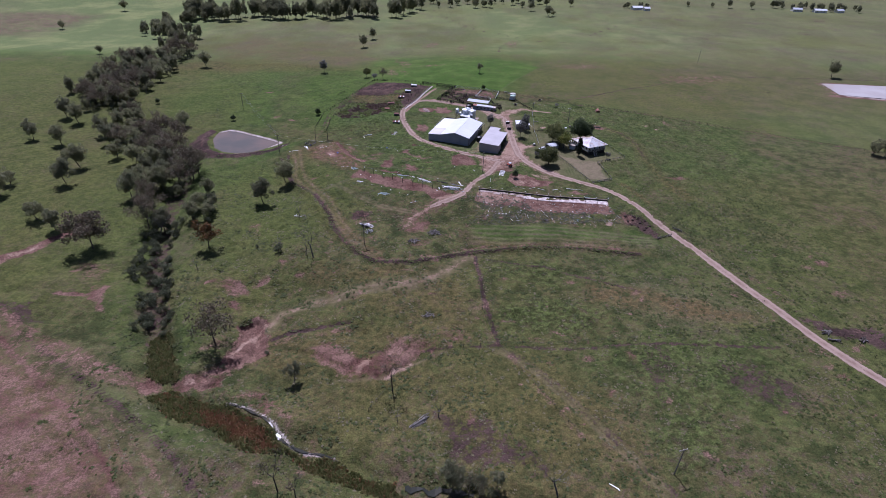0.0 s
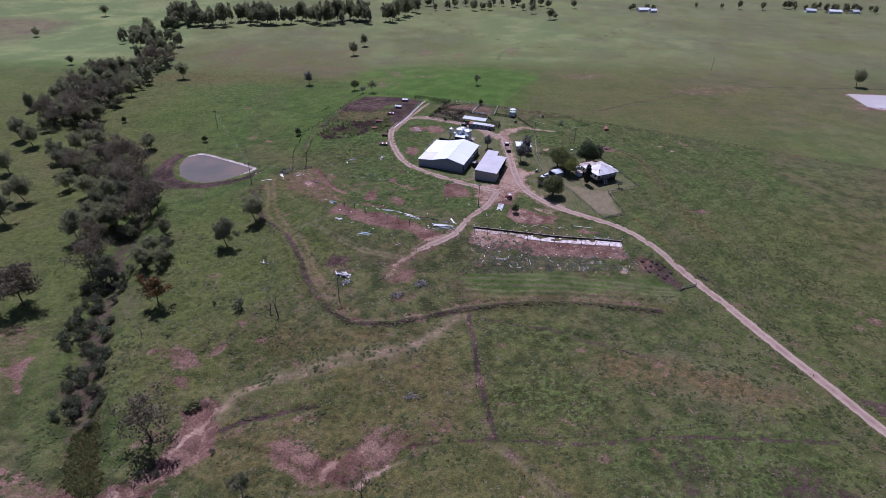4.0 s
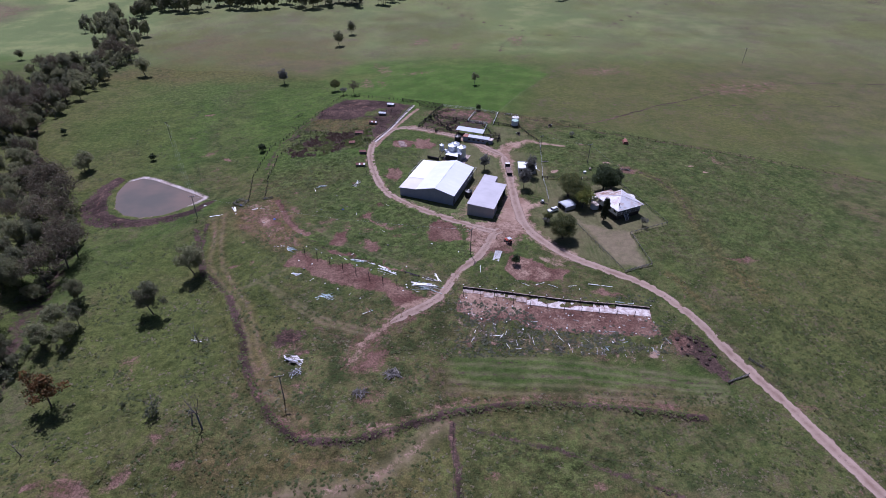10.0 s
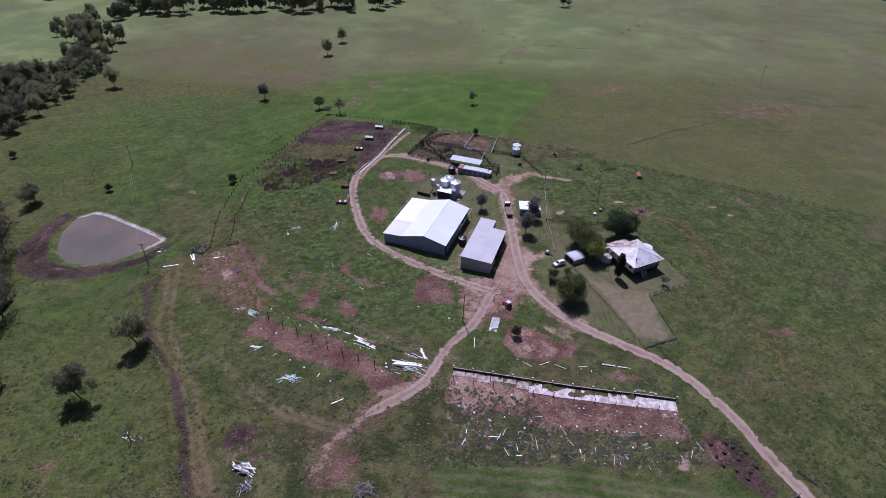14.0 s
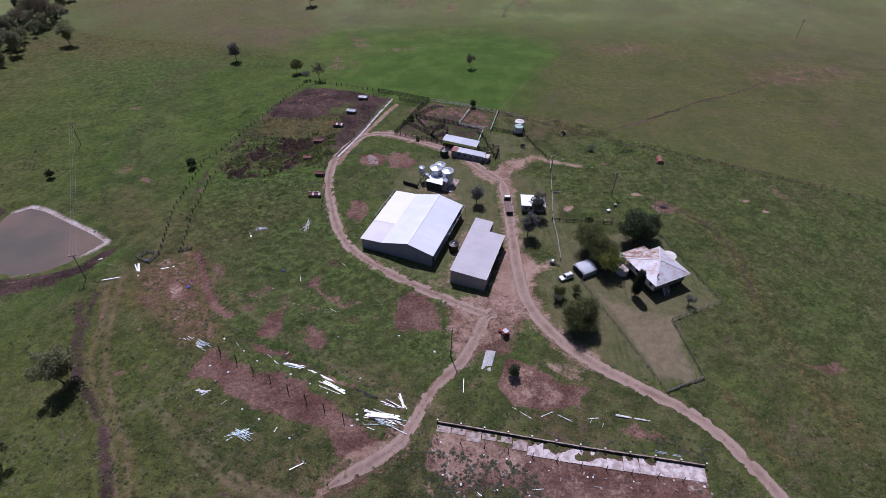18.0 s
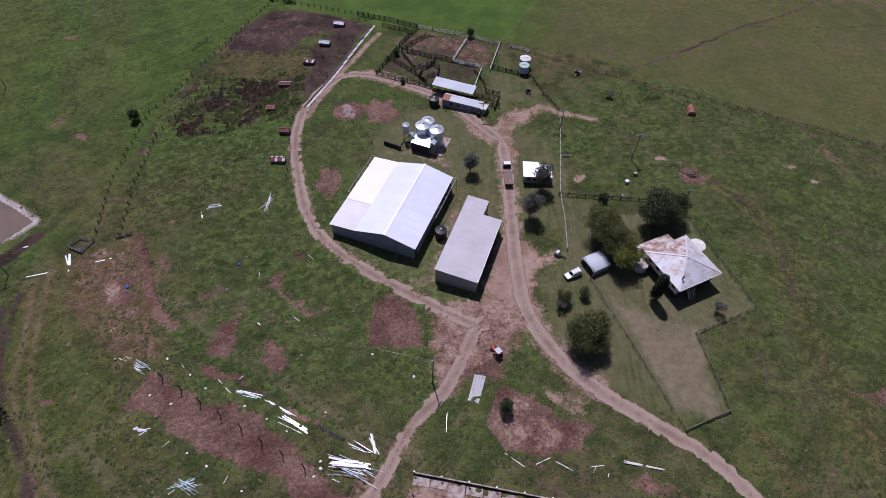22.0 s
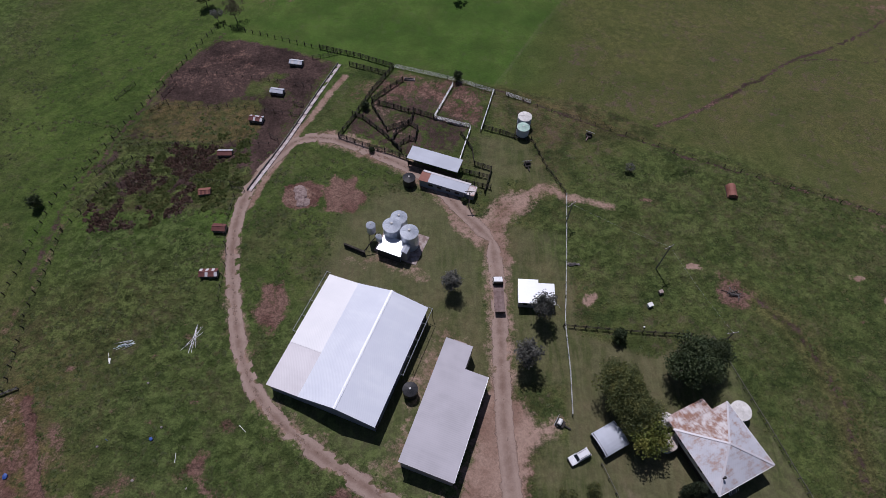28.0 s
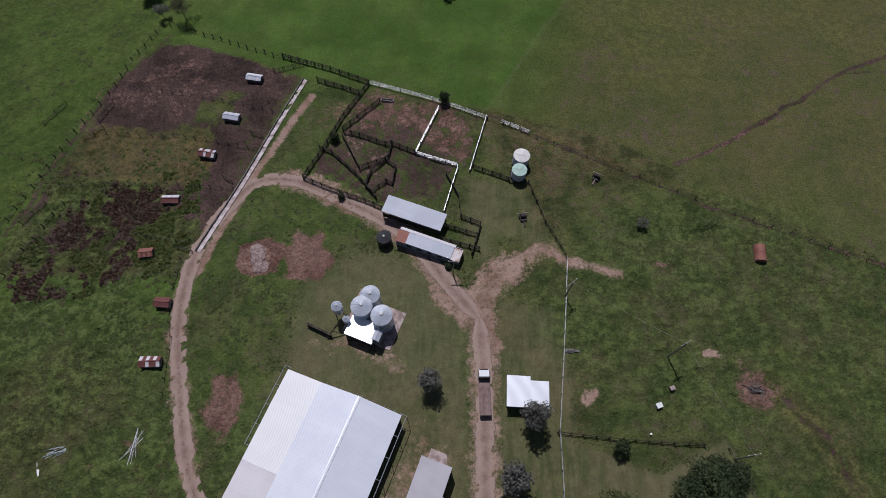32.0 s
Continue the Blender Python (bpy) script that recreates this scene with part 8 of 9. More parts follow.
white_wall()


# ---- huts ----
def hut(x, y, turn, roof, label, w=4.2, d=2.3):
    ob = thing("pig_hut", x, y, hz(x, y), turn, label, "hut", "sty huts")
    n = 6
    for s in (-1, 1):
        for i in range(n):
            x0, x1, lift = -w / 2 + w * i / n, -w / 2 + w * (i + 1) / n + 0.03, 0.012 * (i % 2)
            part("roof_sheet", slab(B(), [(x0, 0, 1.75 + lift), (x0, s * d / 2, 1.2 + lift), (x1, s * d / 2, 1.2 + lift), (x1, 0, 1.75 + lift)][::s], 0.03), roof[s > 0][i % len(roof[s > 0])], ob)
    part("ridge_cap", box(B(), 0, 0, 1.78, w + 0.04, 0.24, 0.04), roof[0][0], ob)
    part("back_wall", box(B(), 0, d / 2 - 0.12, 0.6, w - 0.3, 0.06, 1.2), "timber_grey", ob)
    for s in (-1, 1):
        part("end_wall", box(B(), s * (w / 2 - 0.15), 0, 0.6, 0.06, d - 0.3, 1.2), "timber_grey", ob)
    for k in (-1, 0, 1):
        part("front_post", box(B(), k * (w / 2 - 0.2), -d / 2 + 0.15, 0.6, 0.1, 0.1, 1.2), "timber_dark", ob)
    part("floor", box(B(), 0, 0, 0.08, w - 0.3, d - 0.3, 0.16), "timber_dark", ob)
    for k in range(3):
        part("front_slat", box(B(), 0, -d / 2 + 0.09, 0.3 + 0.28 * k, w - 0.4, 0.04, 0.12), "timber_grey", ob)


WHITE, BLUED, RED = ("roof_new",), ("iron", "roof_white_old", "iron"), ("roof_dark_red",)
hut(-33, 253.9, -9, (BLUED, WHITE), "small sty hut with a white iron roof")
hut(-36.9, 240.9, -9, (("iron",), ("roof_white_old", "iron")), "small sty hut with a grey-blue iron roof")
hut(-41.3, 229.7, -9, (("roof_dark_red", "roof_dark_red", "roof_white_old"), ("roof_white_old", "roof_dark_red", "iron")), "small sty hut with a dark red and white roof")
hut(-47.6, 216.3, 2, (RED, ("roof_white_old", "iron")), "small sty hut with a rust-red and pale roof")
hut(-49.3, 201.4, 8, (("roof_rust", "roof_dark_red"), ("roof_rust",)), "small sty hut with a rusty brown roof", 3.2)
hut(-42.3, 189.2, -3, (RED, RED), "square sty hut with a dark red roof", 3.4)
hut(-42.0, 176.2, 3, (("roof_dark_red", "roof_dark_red", "roof_white_old"), ("roof_white_old", "roof_dark_red")), "small sty hut with a striped red and white roof", 4.4)


# ---- poles and lines ----
def power_pole(x, y, h, turn, label, arm=2.6):
    ob = thing("power_pole", x, y, hz(x, y), turn, label, "pole")
    part("mast", rod(B(), (0, 0, -0.3), (0, 0, h), 0.16, 0.11, 8), "timber_grey", ob)
    part("cross_arm", box(B(), 0, 0.16, h - 0.35, arm, 0.14, 0.18), "timber_grey", ob)
    for k in (-1, 1):
        part("brace", beam(B(), (0, 0.14, h - 1.2), (k * arm * 0.3, 0.14, h - 0.4), 0.06, 0.06), "steel_dark", ob)
    for k in (-0.45, 0, 0.45):
        part("insulator", rod(B(), (k * arm, 0.16, h - 0.28), (k * arm, 0.16, h - 0.06), 0.07), "white_plastic", ob)
    return ob


for x, y, h, t, lab in (
    (7.0, 104.4, 11, 60, "tall grey timber power pole with a cross arm"), (-105.2, 134, 10, 20, "timber power pole beside the dam"), (67.5, 179.8, 10, 30, "timber power pole in the house paddock"), (46.6, 193.0, 8, 40, "timber power pole beside the track"),
    (77.8, 159.5, 7.5, 10, "timber service pole beside the house yard"), (-47.8, 40.5, 10, 15, "weathered power pole on the slope"), (45.0, -67.5, 10, 15, "power pole on the lower slope"), (-150.8, 219.4, 10, 15, "power pole in the far paddock"), (227.2, 360.3, 11, 10, "distant timber power pole"), (21.4, 198.0, 6.5, 0, "short timber pole beside the dairy shed"),
):
    power_pole(x, y, h, t, lab)


def cable(a, b, sag=1.2):
    """A wire that hangs between two pole tops."""
    pts = []
    for i in range(13):
        t = i / 12
        p = Vector(a).lerp(Vector(b), t)
        p.z -= 4 * sag * t * (1 - t)
        pts.append(p)
    o = Vector(a)
    cu = bpy.data.curves.new("power_line", "CURVE")
    cu.dimensions, cu.bevel_depth, cu.bevel_resolution = "3D", 0.014, 0
    sp = cu.splines.new("POLY")
    sp.points.add(len(pts) - 1)
    for q, p in zip(sp.points, pts):
        q.co = (*(p - o), 1)
    cu.materials.append(M["steel_pale"])
    ob = new("power_line", cu)
    ob.location = o
    tagged(ob, "thin overhead power line between poles", "cable", "power lines")


for k in (-0.9, 0.0, 0.9):
    cable((-105.2 + k, 134.0, hz(-105.2, 134) + 9.9), (-150.8 + k, 219.4, hz(-150.8, 219.4) + 9.9), 1.0)
cable((7.0, 104.4, hz(7, 104.4) + 10.9), (-105.2, 134.0, hz(-105.2, 134) + 9.9), 2.2)
cable((67.5, 179.8, hz(67.5, 179.8) + 9.9), (46.6, 193.0, hz(46.6, 193) + 7.9), 0.6)
cable((67.5, 179.8, hz(67.5, 179.8) + 9.9), (77.8, 159.5, hz(77.8, 159.5) + 7.4), 0.6)


# ---- vehicles and machines ----
def wheel(parent, x, y, r, w):
    tyre = part("wheel", rod(B(), (x - w / 2, y, r), (x + w / 2, y, r), r, seg=14), "rubber", parent)
    part("rim", rod(B(), (x - w / 2 - 0.01, y, r), (x + w / 2 + 0.01, y, r), r * 0.55, seg=10), "steel_pale", tyre)


def prism(prof, half, taper=0.0):
    """A body with the outline (y, z) given, across x; taper draws in what stands above the waist."""
    bm = B()
    zs = [z for _, z in prof]
    mid = (min(zs) + max(zs)) / 2
    side = [[bm.verts.new((s * (half - (taper if z > mid else 0)), y, z)) for y, z in prof] for s in (-1, 1)]
    n = len(prof)
    bm.faces.new(side[0])
    bm.faces.new(side[1][::-1])
    for i in range(n):
        bm.faces.new((side[0][i], side[1][i], side[1][(i + 1) % n], side[0][(i + 1) % n]))
    bmesh.ops.recalc_face_normals(bm, faces=bm.faces)
    bmesh.ops.bevel(bm, geom=list(bm.edges), offset=0.05, segments=2, affect="EDGES")
    return bm


def station_wagon(x, y, turn):
    ob = thing("station_wagon", x, y, hz(x, y), turn, "white four-wheel-drive wagon parked on the grass", "car")
    part("body", prism([(-2.35, 0.42), (-2.38, 0.95), (-1.25, 1.1), (2.2, 1.12), (2.32, 0.9), (2.3, 0.42)], 0.9), "car_white", ob)
    cab = part("cabin", prism([(-1.2, 1.06), (-0.55, 1.72), (1.9, 1.76), (2.2, 1.08)], 0.84, 0.12), "car_white", ob)
    part("windscreen", slab(B(), [(-0.70, -1.13, 1.17), (0.70, -1.13, 1.17), (0.62, -0.60, 1.70), (-0.62, -0.60, 1.70)], 0.03), "glass_dark", cab)
    part("rear_window", slab(B(), [(-0.68, 2.22, 1.2), (0.68, 2.22, 1.2), (0.62, 1.98, 1.68), (-0.62, 1.98, 1.68)], 0.03), "glass_dark", cab)
    for s in (-1, 1):
        for y0, y1 in ((-0.6, 0.15), (0.25, 1.0), (1.1, 1.8)):
            part("side_window", box(B(), s * 0.815, (y0 + y1) / 2, 1.4, 0.08, y1 - y0, 0.36), "glass_dark", cab)
        part("headlight", box(B(), s * 0.62, -2.37, 0.78, 0.36, 0.06, 0.18), "glass_dark", ob)
        part("tail_light", box(B(), s * 0.75, 2.31, 0.8, 0.18, 0.06, 0.26), "red_paint", ob)
        for yy in (-1.45, 1.4):
            wheel(ob, s * 0.78, yy, 0.36, 0.24)
    part("bumper", box(B(), 0, -2.42, 0.5, 1.7, 0.16, 0.2, None, 0.04), "steel_dark", ob)
    for s in (-0.55, 0.55):
        part("roof_rail", box(B(), s, 0.6, 1.80, 0.05, 2.0, 0.05), "steel_dark", ob)


station_wagon(43.0, 134.9, -62)


def flat_truck(x, y, turn):
    ob = thing("flatbed_truck", x, y, hz(x, y), turn, "flatbed truck with a white cab and a bare rusty tray", "truck")
    part("cab", prism([(3.0, 0.7), (3.0, 2.35), (4.3, 2.4), (4.75, 1.6), (4.85, 0.7)], 1.1, 0.06), "car_white", ob)
    part("windscreen", slab(B(), [(-0.95, 4.80, 1.62), (0.95, 4.80, 1.62), (0.9, 4.38, 2.32), (-0.9, 4.38, 2.32)], 0.03), "glass_dark", ob)
    for s in (-1, 1):
        part("side_window", box(B(), s * 1.08, 3.9, 1.85, 0.06, 0.9, 0.6), "glass_dark", ob)
        part("mirror", box(B(), s * 1.3, 4.4, 1.8, 0.08, 0.12, 0.4), "steel_dark", ob)
        part("chassis_rail", box(B(), s * 0.45, -0.4, 0.75, 0.12, 8.6, 0.26), "steel_dark", ob)
        for yy in (3.7, -2.2, -3.4):
            wheel(ob, s * 1.0, yy, 0.48, 0.3)
    tray = part("tray", box(B(), 0, -0.9, 1.02, 2.4, 7.4, 0.12), "truck_tray", ob)
    for k in range(12):
        part("plank", box(B(), -1.1 + 0.2 * k, -0.9, 1.1, 0.185, 7.3, 0.04), "truck_tray", tray)
    part("headboard", box(B(), 0, 2.75, 1.75, 2.35, 0.1, 1.4), "steel_dark", ob)
    part("tailboard", box(B(), 0, -4.6, 1.28, 2.35, 0.08, 0.45), "steel_dark", ob)


flat_truck(28.2, 171.2, 2)


def small_tractor(x, y, turn, label, colour="red_paint"):
    ob = thing("tractor", x, y, hz(x, y), turn, label, "tractor")
    part("bonnet", box(B(), 0, 0.95, 0.95, 0.7, 1.5, 0.6, None, 0.08), colour, ob)
    part("seat_base", box(B(), 0, -0.5, 0.85, 0.9, 1.0, 0.4, None, 0.05), colour, ob)
    part("seat", box(B(), 0, -0.6, 1.2, 0.5, 0.45, 0.3, None, 0.06), "rubber", ob)
    for s in (-1, 1):
        part("mudguard", box(B(), s * 0.68, -0.65, 1.22, 0.4, 1.2, 0.08, None, 0.03), colour, ob)
        part("canopy_post", rod(B(), (s * 0.55, -1.0, 1.0), (s * 0.55, -1.0, 2.3), 0.04), "steel_dark", ob)
        wheel(ob, s * 0.8, -0.65, 0.7, 0.38)
        wheel(ob, s * 0.62, 1.35, 0.4, 0.24)
    part("canopy", box(B(), 0, -0.5, 2.33, 1.35, 1.5, 0.07, None, 0.02), "iron", ob, "pale grey sun canopy")
    part("exhaust", rod(B(), (0.2, 0.9, 1.2), (0.2, 0.9, 1.9), 0.04), "steel_dark", ob)


small_tractor(21.8, 112.0, 35, "small red tractor with a pale grey canopy on bare soil")


def pig_arc(x, y, turn):
    """A half-round shelter of rusty sheets, open at one end."""
    ob = thing("arched_shelter", x, y, hz(x, y), turn, "rust-red arched sheet shelter standing in the paddock", "shelter")
    n, r, length = 10, 1.35, 4.2
    for k in range(n):
        a0, a1 = math.pi * k / n, math.pi * (k + 1) / n - 0.012
        for j, (y0, y1) in enumerate(((-length / 2, -0.02), (0.02, length / 2))):
            q = [(r * math.cos(a) , yy, r * 1.15 * math.sin(a)) for a, yy in ((a0, y0), (a0, y1), (a1, y1), (a1, y0))]
            part("roof_sheet", slab(B(), q, 0.03), "roof_rust", ob)
    for s in (-1, 1):
        part("skid", box(B(), s * 1.35, 0, 0.08, 0.14, length + 0.3, 0.16), "timber_dark", ob)
    part("back_sheet", box(B(), 0, -length / 2 + 0.1, 0.62, 2.4, 0.05, 1.2), "roof_rust", ob)


pig_arc(93.0, 204.6, -8)


def implement(x, y, turn, label, tank="white_plastic", nose="steel_dark"):
    ob = thing("farm_implement", x, y, hz(x, y), turn, label, "machine")
    part("frame", box(B(), 0, 0, 0.55, 1.5, 1.9, 0.14, None, 0.03), "steel_dark", ob)
    part("tank", rod(B(), (-0.6, 0.1, 1.0), (0.6, 0.1, 1.0), 0.45, seg=12), tank, ob)
    part("drawbar", beam(B(), (0, -0.9, 0.5), (0, -2.4, 0.35), 0.3, 0.12), nose, ob)
    for s in (-1, 1):
        wheel(ob, s * 0.85, 0.2, 0.36, 0.22)
    part("boom", rod(B(), (-1.4, 0.9, 0.9), (1.4, 0.9, 0.9), 0.05), "steel_pale", ob)


implement(39.8, 141.6, 60, "small spray tank trailer beside the drive")
implement(56.7, 224.6, -28, "derelict dark implement with a tan drawbar on grass", "steel_dark", "truck_tray")
implement(37.9, 212.6, 10, "small dark grey machine on the mown yard", "steel_dark")
for x, y, w, h, lab, mat in ((63.9, 169.4, 1.2, 0.9, "white box cover on the paddock", "white_plastic"), (67.2, 173.0, 1.0, 0.8, "pale concrete trough block", "concrete"), (61.5, 163.8, 0.4, 0.5, "small white plastic drum on grass", "white_plastic")):
    ob = thing("trough_box", x, y, hz(x, y), 20, lab, "box")
    part("body", box(B(), 0, 0, h / 2, w, w * 0.8, h, None, 0.06), mat, ob)
    part("lid", box(B(), 0, 0, h + 0.03, w * 1.08, w * 0.88, 0.07, None, 0.02), mat, ob)


# ---- the two dismantled shed floors ----
def ruin_one():
    """Posts left standing on the western pad."""
    for i in range(8):
        t = i / 7
        x, y = -54.4 + 35.4 * t, 104.7 - 19.3 * t
        ob = thing("old_shed_post", x, y, hz(x, y), 10 * i, "leaning dark steel post of a dismantled shed", "post", "posts on the western pad")
        part("shaft", rod(B(), (0, 0, -0.3), (0.12 * math.sin(i * 2.1), 0.1 * math.cos(i), 3.0), 0.13, 0.11, 6), "steel_dark", ob)
        part("cap_plate", box(B(), 0.12 * math.sin(i * 2.1), 0.1 * math.cos(i), 3.02, 0.34, 0.26, 0.06), "steel_dark", ob)


ruin_one()


def ruin_two():
    """The long back wall of the eastern pad, its slab remains and posts."""
    a, b = Vector((3.6, 84.6, 0)), Vector((64.6, 74.7, 0))
    n = 22
    d = (b - a) / n
    turn = math.degrees(math.atan2(d.y, d.x))
    x0, y0 = a.x, a.y
    z0 = hz(x0, y0)
    ob = thing("ruined_shed_wall", x0, y0, z0, 0, "long low dark wall left from a dismantled shed", "wall")
    for i in range(n):
        c = a + d * (i + 0.5)
        R = pose(c.x - x0, c.y - y0, hz(c.x, c.y) - z0, 0, 0, turn)
        part("wall_block", box(B(), 0, 0, 0.32, d.length - 0.02, 0.2, 0.85, R), "timber_dark", ob)
        part("wall_cap", box(B(), 0, 0.02, 0.78, d.length - 0.03, 0.26, 0.08, R), "concrete", ob)
    for i in range(12):
        c = a + (b - a) * (i / 11)
        q = (c.x - x0, c.y - y0, hz(c.x, c.y) - z0)
        part("post", rod(B(), (q[0], q[1] - 0.2, q[2] - 0.3), (q[0] + 0.1, q[1] - 0.2, q[2] + 1.6), 0.08, seg=6), "steel_dark", ob)
        part("post_cap", box(B(), q[0] + 0.1, q[1] - 0.05, q[2] + 1.68, 0.42, 0.34, 0.2, None, 0.05), "white_plastic", ob, "white foam cap")
    slab_ob = thing("old_floor_slab", x0, y0, z0, 0, "cracked pale concrete floor of a dismantled shed", "slab")
    rng = random.Random(4)
    for i in range(17):
        t = (i + 0.5) / 17
        c = a + (b - a) * t
        w = 2.3 + rng.uniform(-0.8, 0.8) if t < 0.38 else 3.7 + rng.uniform(-0.15, 0.15)
        R = pose(c.x - x0, c.y - y0, hz(c.x, c.y - w / 2) - z0, 0, rng.uniform(-0.4, 0.4), turn + rng.uniform(-0.3, 0.3))
        part("slab_piece", box(B(), 0, -0.25 - w / 2, 0.0, (b - a).length / 17 - (0.25 if t < 0.38 else 0.02), w, 0.14, R, 0.02), "concrete" if t < 0.38 else "concrete_white", slab_ob)
    for i in range(11):
        x, y = 3.6 + 5.5 * i, 80.4 - 0.93 * i
        p = thing("old_shed_post", x, y, hz(x, y), 30 * i, "short dark steel post of a dismantled shed", "post", "posts on the eastern pad")
        part("shaft", rod(B(), (0, 0, -0.3), (0.1 * math.sin(i), 0.08 * math.cos(i * 2), 2.2), 0.09, 0.08, 6), "steel_dark", p)
        part("foot_plate", box(B(), 0, 0, 0.05, 0.35, 0.35, 0.1), "steel_dark", p)


ruin_two()


def pad_rubble():
    """Broken slab, sheet and foam scraps strewn along the lower edge of the eastern pad."""
    rng = random.Random(57)
    bm = B()
    bmesh.ops.create_icosphere(bm, subdivisions=1, radius=0.35)
    for v in bm.verts:
        v.co = Vector((v.co.x * 1.4, v.co.y, v.co.z * 0.4)) * rng.uniform(0.8, 1.15)
    lump = None
    for k in range(150):
        x = rng.uniform(2, 65)
        y = 82.5 - 0.163 * (x - 3) - (rng.uniform(1, 16) if k < 80 else rng.uniform(13, 20))
        m = pose(x, y, hz(x, y) + 0.05, rng.uniform(-12, 12), rng.uniform(-12, 12), rng.uniform(0, 180)) @ Matrix.Diagonal((rng.uniform(0.4, 1.5), rng.uniform(0.4, 1.1), rng.uniform(0.5, 1.0), 1))
        if lump is None:
            lump = tagged(part("rubble_lump", bm, "stone"), "broken lump of pale concrete on the old shed floor", "rubble", "rubble on the eastern pad")
            lump.matrix_basis = m
        else:
            copy_thing(lump, m)
    for k in range(20):
        x = rng.uniform(3, 66)
        y = 66 - 0.11 * x - rng.uniform(-1, 5)
        rods_heap("loose_rod", x, y, "bent scrap of rod or sheet in the pad weeds", rng.choice((1, 1, 2)), rng.uniform(1.2, 4.6), 0.5, 900 + k, ("timber_grey", "steel_pale", "rod_blue", "white_plastic"), rng.choice((-85, 80, -70, 10, 60)), 20, 0.15, 0.11, rng.random() < 0.4, "loose rods")


# ---- scattered sheets, rods and rubble ----
def rods_heap(name, x, y, label, count, length, spread, seed, materials, heading=0, fan=20, height=0.5, thick=0.07, flat=False, group=""):
    rng = random.Random(seed)
    z = hz(x, y)
    ob = thing(name, x, y, z, heading, label, "scrap", group)
    for i in range(count):
        L = length * rng.uniform(0.6, 1.05)
        px, py = rng.uniform(-1, 1) * spread, rng.uniform(-1, 1) * spread * 0.6
        ang = radians(rng.uniform(-fan, fan))
        u = Vector((math.cos(ang), math.sin(ang), 0)) * L / 2
        c = Vector((px, py, thick * 0.6 + height * rng.random() * (1 - min(1, abs(px) / (spread + 0.1)) * 0.6)))
        tilt = Vector((0, 0, rng.uniform(-0.12, 0.12) * height))
        bm = B()
        w = thick * rng.uniform(0.5, 1.0)
        if flat:
            beam(bm, c - u - tilt, c + u + tilt, w * rng.uniform(1.6, 4.2), 0.03)
        else:
            beam(bm, c - u - tilt, c + u + tilt, w, w)
        part("sheet" if flat else "rod", bm, rng.choice(materials), ob)
    return ob


PALE_RODS, SHEETS = ("rod_blue", "timber_grey", "steel_pale"), ("roof_new", "roof_white_old", "steel_pale", "iron")
rods_heap("sheet_stack", -61.6, 107.8, "fan of bluish and white steel purlins on grass", 15, 6.4, 1.9, 11, ("rod_blue", "steel_pale", "roof_cream", "rod_blue"), -24, 5, 0.3, 0.11)
rods_heap("purlin_pile", -34.4, 101.4, "bundle of pale steel purlins on grass", 9, 5.4, 0.9, 12, PALE_RODS, -14, 8, 0.25, 0.12)
rods_heap("foil_sheet", -26.5, 98.2, "long crumpled bright white sheet on grass", 4, 8.5, 0.3, 13, ("roof_cream",), -27, 2, 0.3, 0.10, True)
rods_heap("purlin_pile", -22.4, 94.2, "long pale steel purlins lying side by side", 10, 8.5, 1.6, 14, ("rod_blue", "roof_new", "steel_pale"), -27, 6, 0.3, 0.11)
rods_heap("sheet_heap", -9.4, 86.4, "large heap of bright white roofing sheets", 10, 7.0, 1.3, 15, ("roof_new", "roof_new", "roof_white_old"), -6, 6, 0.7, 0.14, True)
rods_heap("purlin_heap", -9.0, 85.2, "pale steel purlins tangled under the sheet heap", 30, 8.6, 2.8, 16, ("rod_blue", "steel_pale", "rod_blue", "timber_grey"), -14, 14, 0.6, 0.09)
rods_heap("dark_beams", -14.0, 92.4, "dark steel beams stacked on grass", 7, 6.0, 0.6, 17, ("steel_dark",), -24, 5, 0.4, 0.18)
rods_heap("purlin_heap", -7.6, 89.6, "grey purlins lying above the sheet heap", 9, 6.0, 0.9, 18, ("timber_grey", "steel_dark", "steel_pale"), -24, 8, 0.4, 0.12)
rods_heap("plastic_sheet", -5.2, 90.6, "twisted white plastic sheet on grass", 5, 4.6, 0.4, 19, ("white_plastic",), 112, 14, 0.3, 0.13, True)
rods_heap("trellis_frame", -42.9, 82.3, "pale steel frame lying in a lattice", 13, 6.4, 1.3, 20, ("rod_blue", "rod_blue", "steel_pale"), 4, 38, 0.2, 0.09)
rods_heap("plastic_sheet", -55, 92.6, "crumpled grey plastic sheet", 5, 2.6, 0.8, 21, ("iron", "white_plastic"), 0, 60, 0.3, 0.13, True)

def sheet_bundle(x, y, turn):
    ob = thing("sheet_stack", x, y, hz(x, y), turn, "four long white roofing sheets laid side by side on grass", "scrap")
    for k in range(4):
        for layer in range(2):
            bm = B()
            pts = [(-3.3 + 0.12 * ((k * 7 + layer * 3) % 4), -1.25 + 0.62 * k + 0.155 * i, 0.12 + 0.07 * layer + 0.035 * (i % 2)) for i in range(5)]
            low = [bm.verts.new(p) for p in pts]
            far = [bm.verts.new((p[0] + 6.4, p[1] + 0.04 * k, p[2])) for p in pts]
            for i in range(4):
                bm.faces.new((low[i], far[i], far[i + 1], low[i + 1]))
            bmesh.ops.solidify(bm, geom=list(bm.faces), thickness=0.02)
            part("sheet", bm, "roof_cream", ob)
    for px in (-2.4, 0.2, 2.6):
        part("bearer", box(B(), px, -0.05, 0.04, 0.12, 2.4, 0.14), "timber_grey", ob)


